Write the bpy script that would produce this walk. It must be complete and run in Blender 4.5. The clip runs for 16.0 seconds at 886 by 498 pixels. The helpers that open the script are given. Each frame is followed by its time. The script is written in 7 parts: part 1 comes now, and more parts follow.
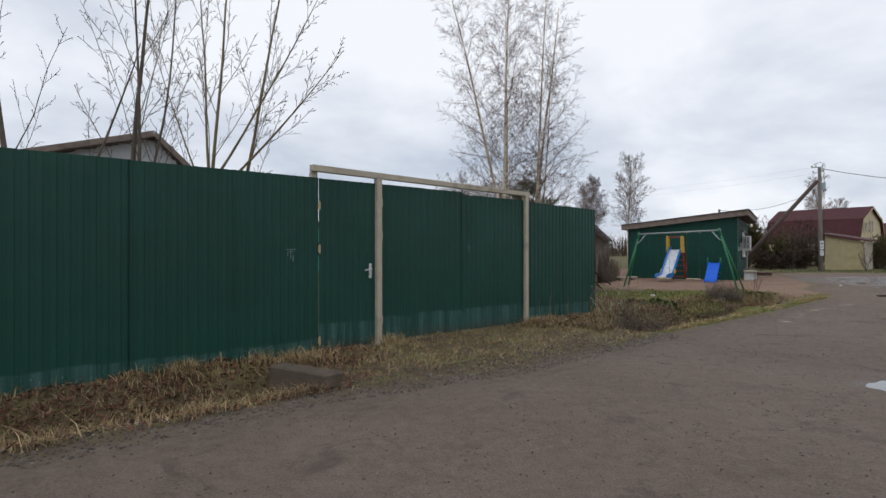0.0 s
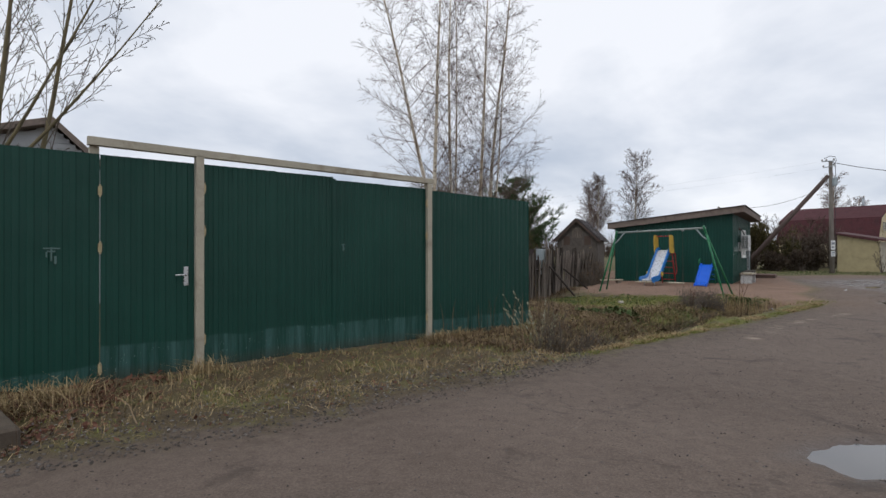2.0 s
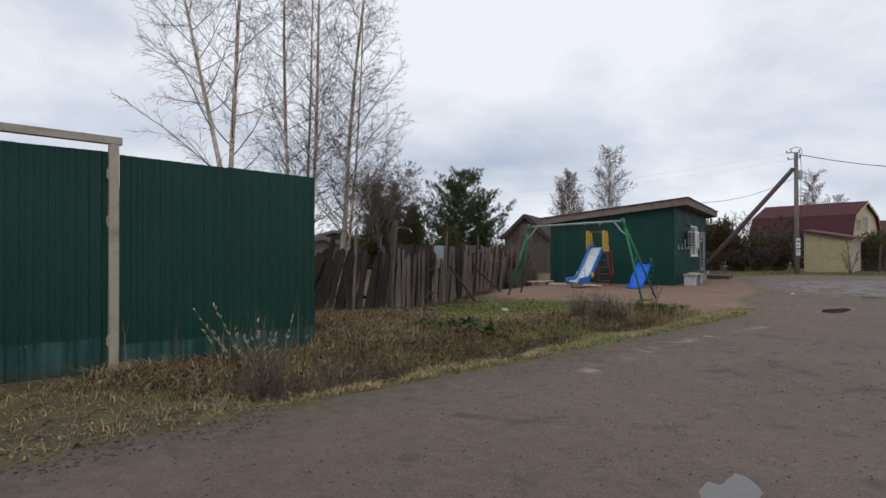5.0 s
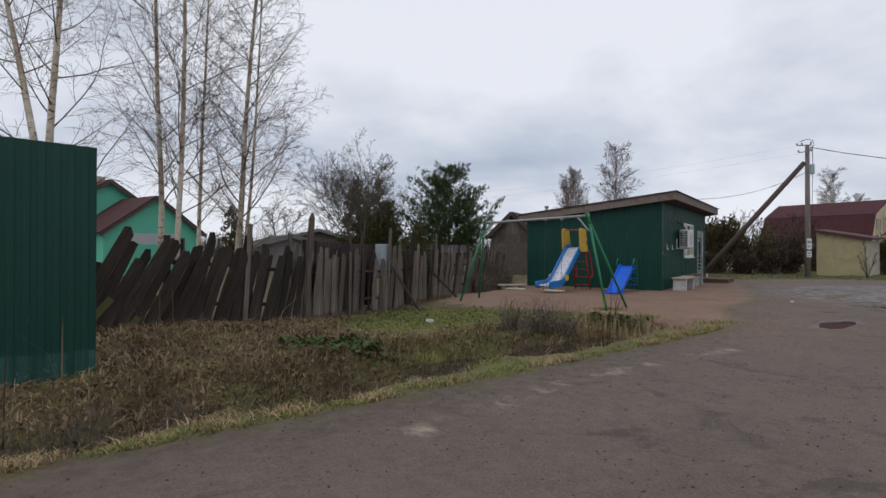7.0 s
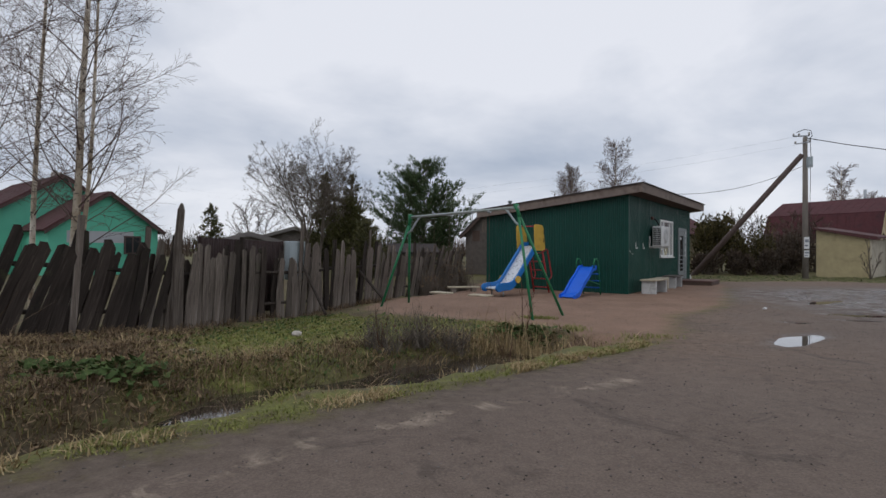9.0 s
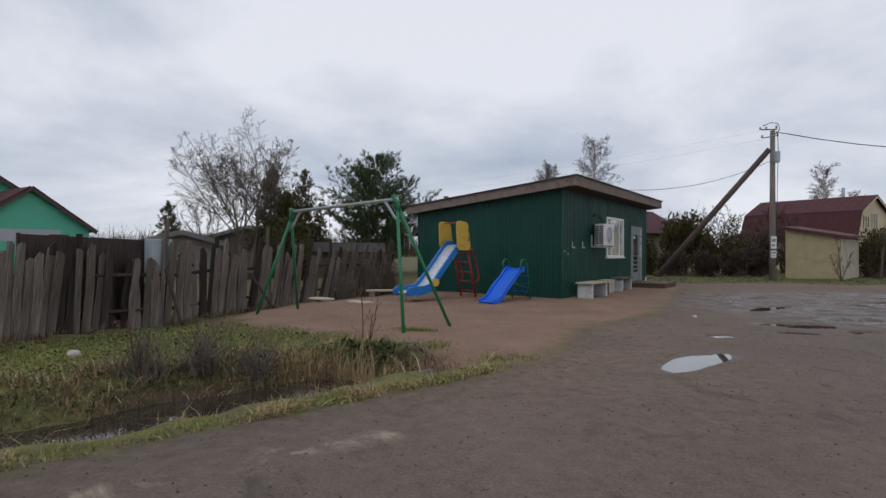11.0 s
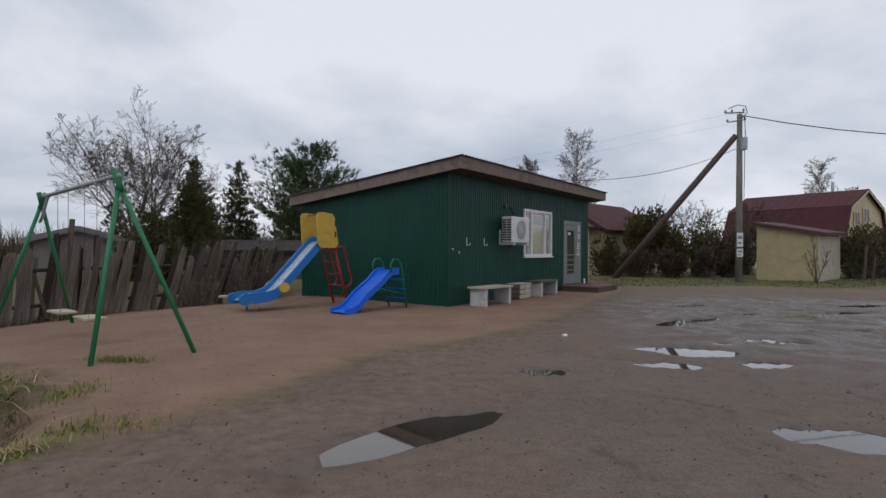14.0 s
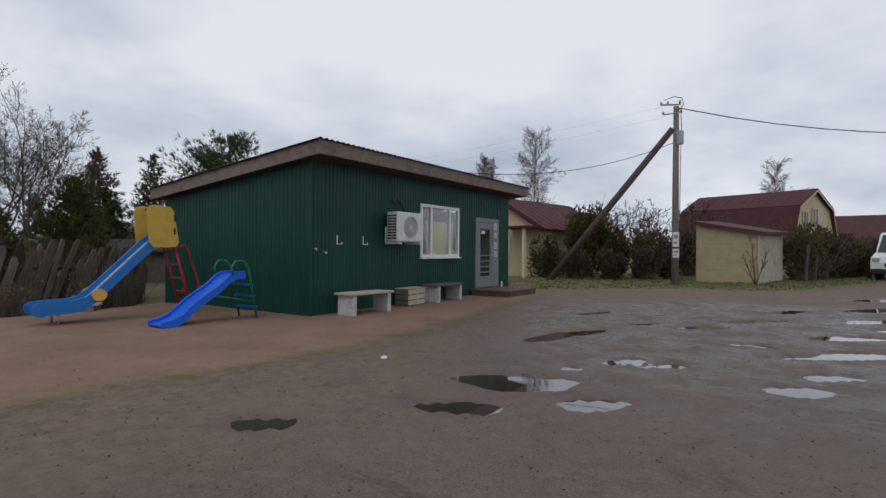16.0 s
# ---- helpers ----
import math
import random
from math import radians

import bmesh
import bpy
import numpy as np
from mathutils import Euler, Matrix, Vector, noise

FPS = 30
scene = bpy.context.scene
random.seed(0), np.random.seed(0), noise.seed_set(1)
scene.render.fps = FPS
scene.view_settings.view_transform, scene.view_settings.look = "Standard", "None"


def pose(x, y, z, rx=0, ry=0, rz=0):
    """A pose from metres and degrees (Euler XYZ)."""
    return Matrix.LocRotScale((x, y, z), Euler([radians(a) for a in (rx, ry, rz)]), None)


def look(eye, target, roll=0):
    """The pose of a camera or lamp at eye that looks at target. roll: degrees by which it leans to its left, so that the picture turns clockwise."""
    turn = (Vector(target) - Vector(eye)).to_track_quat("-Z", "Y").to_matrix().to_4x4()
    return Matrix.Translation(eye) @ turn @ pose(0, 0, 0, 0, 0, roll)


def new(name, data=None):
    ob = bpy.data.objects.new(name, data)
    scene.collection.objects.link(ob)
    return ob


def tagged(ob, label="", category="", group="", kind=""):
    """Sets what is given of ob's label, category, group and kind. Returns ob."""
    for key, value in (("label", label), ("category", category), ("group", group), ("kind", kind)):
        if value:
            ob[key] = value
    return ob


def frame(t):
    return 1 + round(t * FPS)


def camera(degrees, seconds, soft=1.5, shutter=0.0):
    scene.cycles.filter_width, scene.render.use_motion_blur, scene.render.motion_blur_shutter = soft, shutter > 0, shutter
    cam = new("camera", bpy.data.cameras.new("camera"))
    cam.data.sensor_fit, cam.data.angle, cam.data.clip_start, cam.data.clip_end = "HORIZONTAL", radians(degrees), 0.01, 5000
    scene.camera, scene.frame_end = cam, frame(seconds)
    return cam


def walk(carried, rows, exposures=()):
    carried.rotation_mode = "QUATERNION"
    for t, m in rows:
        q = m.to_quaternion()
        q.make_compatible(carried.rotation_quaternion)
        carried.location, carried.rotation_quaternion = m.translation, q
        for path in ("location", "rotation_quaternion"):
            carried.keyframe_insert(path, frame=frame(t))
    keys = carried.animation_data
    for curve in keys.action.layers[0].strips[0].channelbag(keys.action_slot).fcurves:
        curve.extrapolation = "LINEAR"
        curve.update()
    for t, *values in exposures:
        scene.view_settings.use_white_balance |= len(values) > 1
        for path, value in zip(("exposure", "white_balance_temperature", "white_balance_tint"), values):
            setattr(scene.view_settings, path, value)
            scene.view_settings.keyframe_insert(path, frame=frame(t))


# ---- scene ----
cam = camera(78.8, 16.0)
METRES, EYE, TILT, LEAN, TURN = 21.8, 1.40, 0.0, 0.0, 0.0
ROWS = [
    (0.0, 0.0, 0.0, 0.0, 0.0, 0.1, 0.05),
    (0.5, 0.023, 0.0237, -0.0013, 0.77, 0.17, 0.02),
    (1.0, 0.0471, 0.0452, -0.0015, 0.91, 0.15, 0.06),
    (1.5, 0.07, 0.0684, -0.0014, 1.64, 0.17, 0.03),
    (2.0, 0.0941, 0.0877, -0.0012, 1.63, 0.22, 0.09),
    (2.5, 0.1149, 0.1098, -0.0021, 1.88, 0.23, -0.03),
    (3.0, 0.1363, 0.1309, -0.0023, 1.98, 0.11, -0.07),
    (3.5, 0.1572, 0.1535, -0.0033, 3.06, 0.13, -0.12),
    (4.0, 0.1824, 0.1736, -0.0036, 2.81, 0.16, -0.04),
    (4.5, 0.2086, 0.1947, -0.0051, 2.72, 0.23, 0.03),
    (5.0, 0.2373, 0.2133, -0.0047, 0.78, 0.17, 0.03),
    (7.5, 0.3427, 0.3287, -0.0062, 2.59, 0.22, -0.24),
    (8.0, 0.3672, 0.3485, -0.0063, 2.71, 0.19, -0.26),
    (8.5, 0.3887, 0.3705, -0.0076, 3.44, 0.24, -0.25),
    (9.0, 0.4124, 0.3917, -0.0074, 3.52, 0.2, -0.28),
    (9.5, 0.4353, 0.4135, -0.008, 3.87, 0.22, -0.26),
    (10.0, 0.458, 0.4331, -0.007, 3.54, 0.2, -0.28),
    (12.5, 0.5752, 0.5262, -0.0076, 2.48, 0.18, -0.37),
    (13.0, 0.5978, 0.5484, -0.0075, 2.81, 0.08, -0.36),
    (13.5, 0.6184, 0.5709, -0.0077, 3.21, 0.14, -0.4),
    (14.0, 0.6419, 0.5927, -0.0077, 3.31, 0.09, -0.33),
    (14.5, 0.6642, 0.6129, -0.0076, 3.23, 0.21, -0.35),
    (15.0, 0.6891, 0.6324, -0.0079, 1.92, 0.17, -0.28),
    (15.5, 0.7109, 0.6522, -0.008, 0.99, 0.23, -0.36),
    (16.0, 0.7357, 0.6721, -0.0078, 0.72, 0.17, -0.32),
]
EXPO = [(0.0, 0.14, 6500, 10), (3.0, 0.12, 6480, 10), (5.0, 0.06, 6450, 10.5), (8.0, -0.08, 6400, 11), (12.5, -0.11, 6400, 11), (16.0, -0.13, 6400, 11)]
walk(cam, [(t, pose(0, 0, EYE, TILT, LEAN, TURN) @ pose(METRES * x, METRES * y, METRES * z, 90 + pitch, roll, yaw)) for t, x, y, z, yaw, pitch, roll in ROWS], EXPO)

# ---- world, sun ----
SUN_EL, SUN_AZ = 52.0, 215.0
world = bpy.data.worlds.new("overcast")
scene.world = world
world.use_nodes = True
wn, wl = world.node_tree.nodes, world.node_tree.links
for nd in list(wn):
    wn.remove(nd)


def wnode(kind, **kw):
    nd = wn.new(kind)
    for k, v in kw.items():
        nd.inputs[k].default_value = v
    return nd


w_out = wnode("ShaderNodeOutputWorld")
sky = wn.new("ShaderNodeTexSky")
sky.sky_type, sky.sun_disc = "NISHITA", False
sky.sun_elevation, sky.sun_rotation = radians(SUN_EL), radians(SUN_AZ)
bg_sky = wnode("ShaderNodeBackground", Strength=0.06)
wl.new(sky.outputs[0], bg_sky.inputs[0])
# a cloud deck: noise over a flat layer, seen in perspective
w_tc = wn.new("ShaderNodeTexCoord")
w_sep = wn.new("ShaderNodeSeparateXYZ")
wl.new(w_tc.outputs["Generated"], w_sep.inputs[0])
w_max = wn.new("ShaderNodeMath")
w_max.operation = "MAXIMUM"
w_max.inputs[1].default_value = 0.0
wl.new(w_sep.outputs[2], w_max.inputs[0])
w_add = wn.new("ShaderNodeMath")
w_add.operation = "ADD"
w_add.inputs[1].default_value = 0.28
wl.new(w_max.outputs[0], w_add.inputs[0])
w_div = wn.new("ShaderNodeVectorMath")
w_div.operation = "DIVIDE"
w_comb = wn.new("ShaderNodeCombineXYZ")
for i in range(3):
    wl.new(w_add.outputs[0], w_comb.inputs[i])
wl.new(w_tc.outputs["Generated"], w_div.inputs[0])
wl.new(w_comb.outputs[0], w_div.inputs[1])
w_n1 = wnode("ShaderNodeTexNoise", Scale=0.95, Detail=6.0, Roughness=0.52, Distortion=0.25)
wl.new(w_div.outputs[0], w_n1.inputs["Vector"])
w_ramp = wn.new("ShaderNodeValToRGB")
w_ramp.color_ramp.elements[0].position, w_ramp.color_ramp.elements[0].color = 0.33, (0.49, 0.56, 0.68, 1)
w_ramp.color_ramp.elements[1].position, w_ramp.color_ramp.elements[1].color = 0.60, (0.96, 0.985, 1.045, 1)
wl.new(w_n1.outputs[0], w_ramp.inputs[0])
bg_cloud = wnode("ShaderNodeBackground", Strength=0.94)
wl.new(w_ramp.outputs[0], bg_cloud.inputs[0])
w_sum = wn.new("ShaderNodeMixShader")
w_sum.inputs[0].default_value = 0.9
wl.new(bg_sky.outputs[0], w_sum.inputs[1])
wl.new(bg_cloud.outputs[0], w_sum.inputs[2])
wl.new(w_sum.outputs[0], w_out.inputs[0])

sun = new("sun", bpy.data.lights.new("sun", "SUN"))
sun.data.energy, sun.data.angle, sun.data.color = 0.7, radians(40), (1.0, 0.97, 0.93)
_el, _az = radians(SUN_EL), radians(SUN_AZ)
sun.matrix_world = look((math.sin(_az) * math.cos(_el) * 50, math.cos(_az) * math.cos(_el) * 50, math.sin(_el) * 50), (0, 0, 0))


# ---- materials ----
class Mat:
    """A small builder of node materials."""

    def __init__(self, name, rough=0.8, metal=0.0, spec=0.4):
        self.m = bpy.data.materials.new(name)
        self.m.use_nodes = True
        self.nt = self.m.node_tree
        self.b = self.nt.nodes["Principled BSDF"]
        self.b.inputs["Roughness"].default_value = rough
        self.b.inputs["Metallic"].default_value = metal
        self.b.inputs["Specular IOR Level"].default_value = spec
        self.tc = self.nt.nodes.new("ShaderNodeTexCoord")
        self.pos = self.nt.nodes.new("ShaderNodeNewGeometry")

    def n(self, kind):
        return self.nt.nodes.new(kind)

    def link(self, a, b):
        self.nt.links.new(a, b)

    def coords(self, space, scale=(1, 1, 1)):
        mp = self.n("ShaderNodeMapping")
        mp.inputs["Scale"].default_value = scale
        self.link(self.tc.outputs["Object"] if space == "object" else self.pos.outputs["Position"], mp.inputs[0])
        return mp.outputs[0]

    def noise(self, scale, detail=4.0, rough=0.55, space="world", stretch=(1, 1, 1), distort=0.0):
        t = self.n("ShaderNodeTexNoise")
        t.inputs["Scale"].default_value, t.inputs["Detail"].default_value = scale, detail
        t.inputs["Roughness"].default_value, t.inputs["Distortion"].default_value = rough, distort
        self.link(self.coords(space, stretch), t.inputs["Vector"])
        return t.outputs[0]

    def voronoi(self, scale, feature="F1", space="world", stretch=(1, 1, 1)):
        t = self.n("ShaderNodeTexVoronoi")
        t.feature = feature
        t.inputs["Scale"].default_value = scale
        self.link(self.coords(space, stretch), t.inputs["Vector"])
        return t.outputs["Distance"]

    def ramp(self, fac, stops):
        r = self.n("ShaderNodeValToRGB")
        while len(r.color_ramp.elements) < len(stops):
            r.color_ramp.elements.new(0.5)
        for e, (p, c) in zip(r.color_ramp.elements, stops):
            e.position = p
            e.color = (*c, 1) if len(c) == 3 else c
        self.link(fac, r.inputs[0])
        return r.outputs[0]

    def range(self, fac, a, b, lo=0.0, hi=1.0):
        r = self.n("ShaderNodeMapRange")
        for i, v in zip((1, 2, 3, 4), (a, b, lo, hi)):
            r.inputs[i].default_value = v
        self.link(fac, r.inputs[0])
        return r.outputs[0]

    def mix(self, fac, a, b, mode="MIX"):
        r = self.n("ShaderNodeMix")
        r.data_type, r.blend_type = "RGBA", mode
        if isinstance(fac, float):
            r.inputs[0].default_value = fac
        else:
            self.link(fac, r.inputs[0])
        for i, v in ((6, a), (7, b)):
            if isinstance(v, tuple):
                r.inputs[i].default_value = (*v, 1)
            else:
                self.link(v, r.inputs[i])
        return r.outputs[2]

    def math(self, op, a, b):
        r = self.n("ShaderNodeMath")
        r.operation = op
        for i, v in ((0, a), (1, b)):
            if isinstance(v, (int, float)):
                r.inputs[i].default_value = v
            else:
                self.link(v, r.inputs[i])
        return r.outputs[0]

    def attr(self, name):
        a = self.n("ShaderNodeAttribute")
        a.attribute_name = name
        return a.outputs["Fac"]

    def random(self):
        return self.n("ShaderNodeObjectInfo").outputs["Random"]

    def island(self):
        return self.pos.outputs["Random Per Island"]

    def z(self, space="object"):
        s = self.n("ShaderNodeSeparateXYZ")
        self.link(self.tc.outputs["Object"] if space == "object" else self.pos.outputs["Position"], s.inputs[0])
        return s.outputs[2]

    def color(self, c):
        if isinstance(c, tuple):
            self.b.inputs["Base Color"].default_value = (*c, 1)
        else:
            self.link(c, self.b.inputs["Base Color"])
        return self

    def rough(self, r):
        self.link(r, self.b.inputs["Roughness"])
        return self

    def bump(self, h, strength=0.3, dist=0.01):
        bm = self.n("ShaderNodeBump")
        bm.inputs["Strength"].default_value, bm.inputs["Distance"].default_value = strength, dist
        self.link(h, bm.inputs["Height"])
        self.link(bm.outputs[0], self.b.inputs["Normal"])
        return self


def plain(name, c, rough=0.6, metal=0.0, vary=0.25, scale=6.0, bump=0.15, space="world", stretch=(1, 1, 1), dirt=None, spec=0.4):
    """A surface of one paint or stuff, with large and fine variation and optional dirt patches."""
    m = Mat(name, rough, metal, spec)
    dark = tuple(v * (1 - vary) for v in c)
    lite = tuple(min(1, v * (1 + vary)) for v in c)
    col = m.ramp(m.noise(scale, 5, 0.6, space, stretch), [(0.28, dark), (0.72, lite)])
    fine = m.noise(scale * 14, 3, 0.6, space, stretch)
    col = m.mix(0.35, col, m.ramp(fine, [(0.3, dark), (0.7, lite)]))
    if dirt:
        col = m.mix(m.range(m.noise(scale * 0.7, 6, 0.65, space, stretch, 0.6), 0.52, 0.72, 0, 0.75), col, dirt)
    m.color(col)
    m.rough(m.range(m.noise(scale * 3, 4, 0.6, space), 0.2, 0.8, max(0.05, rough - 0.12), min(1, rough + 0.12)))
    if bump:
        m.bump(fine, bump, 0.008)
    return m.m


def sheet_material(name, c, foot):
    """Green painted profiled steel; faded and splashed near its foot when foot > 0."""
    m = Mat(name, 0.46, 0.0, 0.26)
    big = m.noise(0.9, 5, 0.6)
    col = m.ramp(big, [(0.3, tuple(v * 0.86 for v in c)), (0.7, tuple(v * 1.12 for v in c))])
    streak = m.noise(7.0, 5, 0.65, "world", (1, 1, 0.12))
    col = m.mix(m.range(streak, 0.55, 0.8, 0, 0.28), col, (c[0] * 1.9 + 0.006, c[1] * 1.3, c[2] * 1.35))
    if foot:
        edge = m.math("ADD", m.z(), m.range(m.noise(2.2, 3, 0.5, "world", (1, 1, 0.1)), 0.3, 0.7, -0.02, 0.02))
        low = m.range(edge, foot - 0.012, foot + 0.012, 1, 0)
        patch = m.range(m.noise(8.0, 5, 0.7, "world", (1, 1, 0.07), 0.2), 0.40, 0.62, 0.10, 0.85)
        col = m.mix(m.math("MULTIPLY", low, patch), col, (0.050, 0.120, 0.110))
        flake = m.range(m.noise(38, 4, 0.7, "world", (1, 1, 0.5)), 0.64, 0.70, 0, 0.8)
        col = m.mix(m.math("MULTIPLY", low, flake), col, (0.20, 0.30, 0.28))
        mud = m.range(edge, 0.0, 0.16, 0.6, 0)
        col = m.mix(mud, col, (0.05, 0.048, 0.036))
    m.color(col)
    m.rough(m.range(m.noise(3.0, 4), 0.3, 0.7, 0.36, 0.55))
    m.bump(m.noise(3.2, 2, 0.5), 0.12, 0.03)
    return m.m


def terrain_material():
    """Gravelly asphalt, pinkish sand and wet turf, blended by where each lies in the plan."""
    m = Mat("terrain", 0.85, 0, 0.35)
    road, sand, wet, track = m.attr("a_road"), m.attr("a_sand"), m.attr("a_wet"), m.attr("a_track")
    wob = m.math("MULTIPLY", m.math("SUBTRACT", m.noise(2.6, 6, 0.68), 0.5), 1.7)
    is_road = m.range(m.math("ADD", road, wob), -0.15, 0.2)
    is_sand = m.range(m.math("ADD", sand, wob), -0.2, 0.3)
    # asphalt: grey-brown with stones, darker bitumen patches and dusty tracks
    fine = m.noise(60, 4, 0.75)
    stones = m.voronoi(46)
    big = m.noise(0.5, 6, 0.66, "world", (1, 1, 1), 0.5)
    c_road = m.ramp(big, [(0.30, (0.080, 0.059, 0.050)), (0.5, (0.132, 0.101, 0.088)), (0.70, (0.175, 0.139, 0.123))])
    mid = m.noise(7.0, 5, 0.7)
    c_road = m.mix(0.45, c_road, m.ramp(mid, [(0.32, (0.068, 0.051, 0.044)), (0.5, (0.132, 0.101, 0.088)), (0.68, (0.200, 0.160, 0.142))]))
    c_road = m.mix(0.36, c_road, m.ramp(fine, [(0.32, (0.045, 0.035, 0.030)), (0.5, (0.136, 0.108, 0.092)), (0.70, (0.27, 0.232, 0.205))]))
    c_road = m.mix(m.range(stones, 0.0, 0.12, 0.28, 0), c_road, (0.27, 0.235, 0.21))
    c_road = m.mix(m.range(m.noise(1.1, 7, 0.74, "world", (1, 1, 1), 1.0), 0.56, 0.64, 0, 0.62), c_road, (0.058, 0.047, 0.041))
    edge_soil = m.range(m.math("ADD", road, m.math("MULTIPLY", wob, 0.5)), 0.0, 0.75, 0.75, 0)
    c_road = m.mix(edge_soil, c_road, m.ramp(mid, [(0.35, (0.060, 0.046, 0.036)), (0.65, (0.135, 0.108, 0.086))]))
    dusty = m.math("MULTIPLY", m.range(sand, -2.8, 0.0, 0, 0.8), m.range(m.noise(0.7, 6, 0.66), 0.28, 0.55))
    c_road = m.mix(dusty, c_road, m.ramp(mid, [(0.35, (0.125, 0.086, 0.066)), (0.65, (0.205, 0.150, 0.120))]))
    pale = m.math("MULTIPLY", track, m.range(m.noise(2.3, 5, 0.7, "world", (1, 1, 1), 0.5), 0.50, 0.62))
    c_road = m.mix(pale, c_road, (0.36, 0.305, 0.255))
    # sand: red-brown with darker damp prints
    c_sand = m.ramp(m.noise(1.1, 6, 0.65), [(0.3, (0.165, 0.104, 0.077)), (0.55, (0.235, 0.155, 0.117)), (0.75, (0.30, 0.205, 0.160))])
    c_sand = m.mix(0.4, c_sand, m.ramp(m.noise(45, 4, 0.7), [(0.3, (0.105, 0.062, 0.045)), (0.7, (0.31, 0.205, 0.155))]))
    c_sand = m.mix(m.range(m.noise(4.5, 5, 0.7), 0.58, 0.72, 0, 0.55), c_sand, (0.10, 0.063, 0.047))
    # turf soil: brown litter, moss, dry straw
    c_turf = m.ramp(m.noise(2.3, 6, 0.7), [(0.3, (0.036, 0.026, 0.016)), (0.5, (0.080, 0.060, 0.033)), (0.62, (0.120, 0.124, 0.036)), (0.78, (0.19, 0.150, 0.080))])
    c_turf = m.mix(0.5, c_turf, m.ramp(m.noise(34, 5, 0.75), [(0.3, (0.020, 0.016, 0.010)), (0.7, (0.20, 0.16, 0.10))]))
    green = m.math("MULTIPLY", m.attr("a_green"), m.range(m.noise(3.1, 5, 0.65), 0.36, 0.6))
    c_turf = m.mix(green, c_turf, m.ramp(m.noise(28, 4, 0.7), [(0.3, (0.070, 0.088, 0.018)), (0.7, (0.235, 0.265, 0.062))]))
    col = m.mix(is_sand, c_turf, c_sand)
    col = m.mix(is_road, col, c_road)
    soak = m.math("MULTIPLY", wet, m.range(m.noise(1.6, 6, 0.68), 0.36, 0.56))
    col = m.mix(m.math("MULTIPLY", soak, 0.62), col, (0.040, 0.032, 0.031))
    col = m.mix(1.0, col, (1.0, 0.955, 0.875), "MULTIPLY")
    m.color(col)
    m.rough(m.range(soak, 0.0, 1.0, 0.90, 0.27))
    h = m.math("ADD", m.math("MULTIPLY", fine, 0.6), m.math("MULTIPLY", m.noise(14, 5, 0.7), 1.4))
    h = m.math("ADD", h, m.math("MULTIPLY", m.range(stones, 0, 0.25, 1, 0), 0.3))
    m.bump(h, 0.5, 0.018)
    return m.m


def wood_material(name, stops, rough=0.85, grain=(30, 30, 1.6)):
    """Weathered timber with lengthwise grain in local z; each piece a little different."""
    m = Mat(name, rough, 0, 0.25)
    g = m.noise(1.0, 6, 0.7, "object", grain, 0.3)
    col = m.ramp(g, stops)
    rnd = m.random()
    col = m.mix(m.range(rnd, 0, 1, 0, 0.55), col, tuple(v * 0.42 for v in stops[0][1]))
    moss = m.math("MULTIPLY", m.range(m.noise(4.0, 5, 0.7, "world"), 0.55, 0.72), m.range(rnd, 0.55, 1.0, 0, 0.6))
    col = m.mix(moss, col, (0.085, 0.098, 0.040))
    m.color(col)
    m.bump(g, 0.6, 0.006)
    return m.m


def birch_bark():
    m = Mat("birch_bark", 0.75, 0, 0.3)
    marks = m.noise(1.0, 5, 0.7, "world", (9, 9, 16), 0.6)
    big = m.noise(1.0, 4, 0.6, "world", (3, 3, 1.6), 0.4)
    col = m.ramp(big, [(0.30, (0.24, 0.17, 0.11)), (0.5, (0.50, 0.42, 0.32)), (0.7, (0.74, 0.68, 0.60))])
    col = m.mix(m.range(marks, 0.56, 0.63), col, (0.06, 0.05, 0.042))
    m.color(col)
    m.bump(marks, 0.4, 0.01)
    return m.m


def island_mix(name, stops, rough=0.85, trans=0.0):
    """Leaves and blades: every piece takes its own colour of the range."""
    m = Mat(name, rough, 0, 0.2)
    col = m.ramp(m.island(), stops)
    col = m.mix(0.3, col, m.ramp(m.noise(9, 4, 0.6), [(0.3, stops[0][1]), (0.7, stops[-1][1])]))
    m.color(col)
    return m.m


GREEN = (0.0060, 0.047, 0.034)
M = {}
M["terrain"] = terrain_material()
M["fence_green"] = sheet_material("fence_green", GREEN, 0.36)
M["kiosk_green"] = sheet_material("kiosk_green", (0.0060, 0.050, 0.037), 0)
M["post"] = plain("post_paint", (0.40, 0.36, 0.28), 0.55, 0, 0.18, 3.0, 0.15, dirt=(0.16, 0.12, 0.08))
M["slab"] = plain("old_slab", (0.095, 0.074, 0.055), 0.95, 0, 0.35, 5, 0.6, dirt=(0.06, 0.045, 0.032))
M["hinge"] = plain("hinge_rust", (0.42, 0.34, 0.20), 0.6, 0.1, 0.3, 20, 0.2, dirt=(0.20, 0.10, 0.05))
M["steel"] = plain("bright_steel", (0.55, 0.55, 0.56), 0.3, 0.9, 0.12, 10, 0.05)
M["galv"] = plain("galvanised", (0.33, 0.35, 0.37), 0.45, 0.7, 0.2, 5, 0.1)
M["concrete"] = plain("concrete", (0.20, 0.175, 0.145), 0.9, 0, 0.3, 5, 0.5, dirt=(0.09, 0.07, 0.05))
M["concrete_pale"] = plain("concrete_pale", (0.46, 0.46, 0.45), 0.85, 0, 0.2, 6, 0.4, dirt=(0.25, 0.24, 0.22))
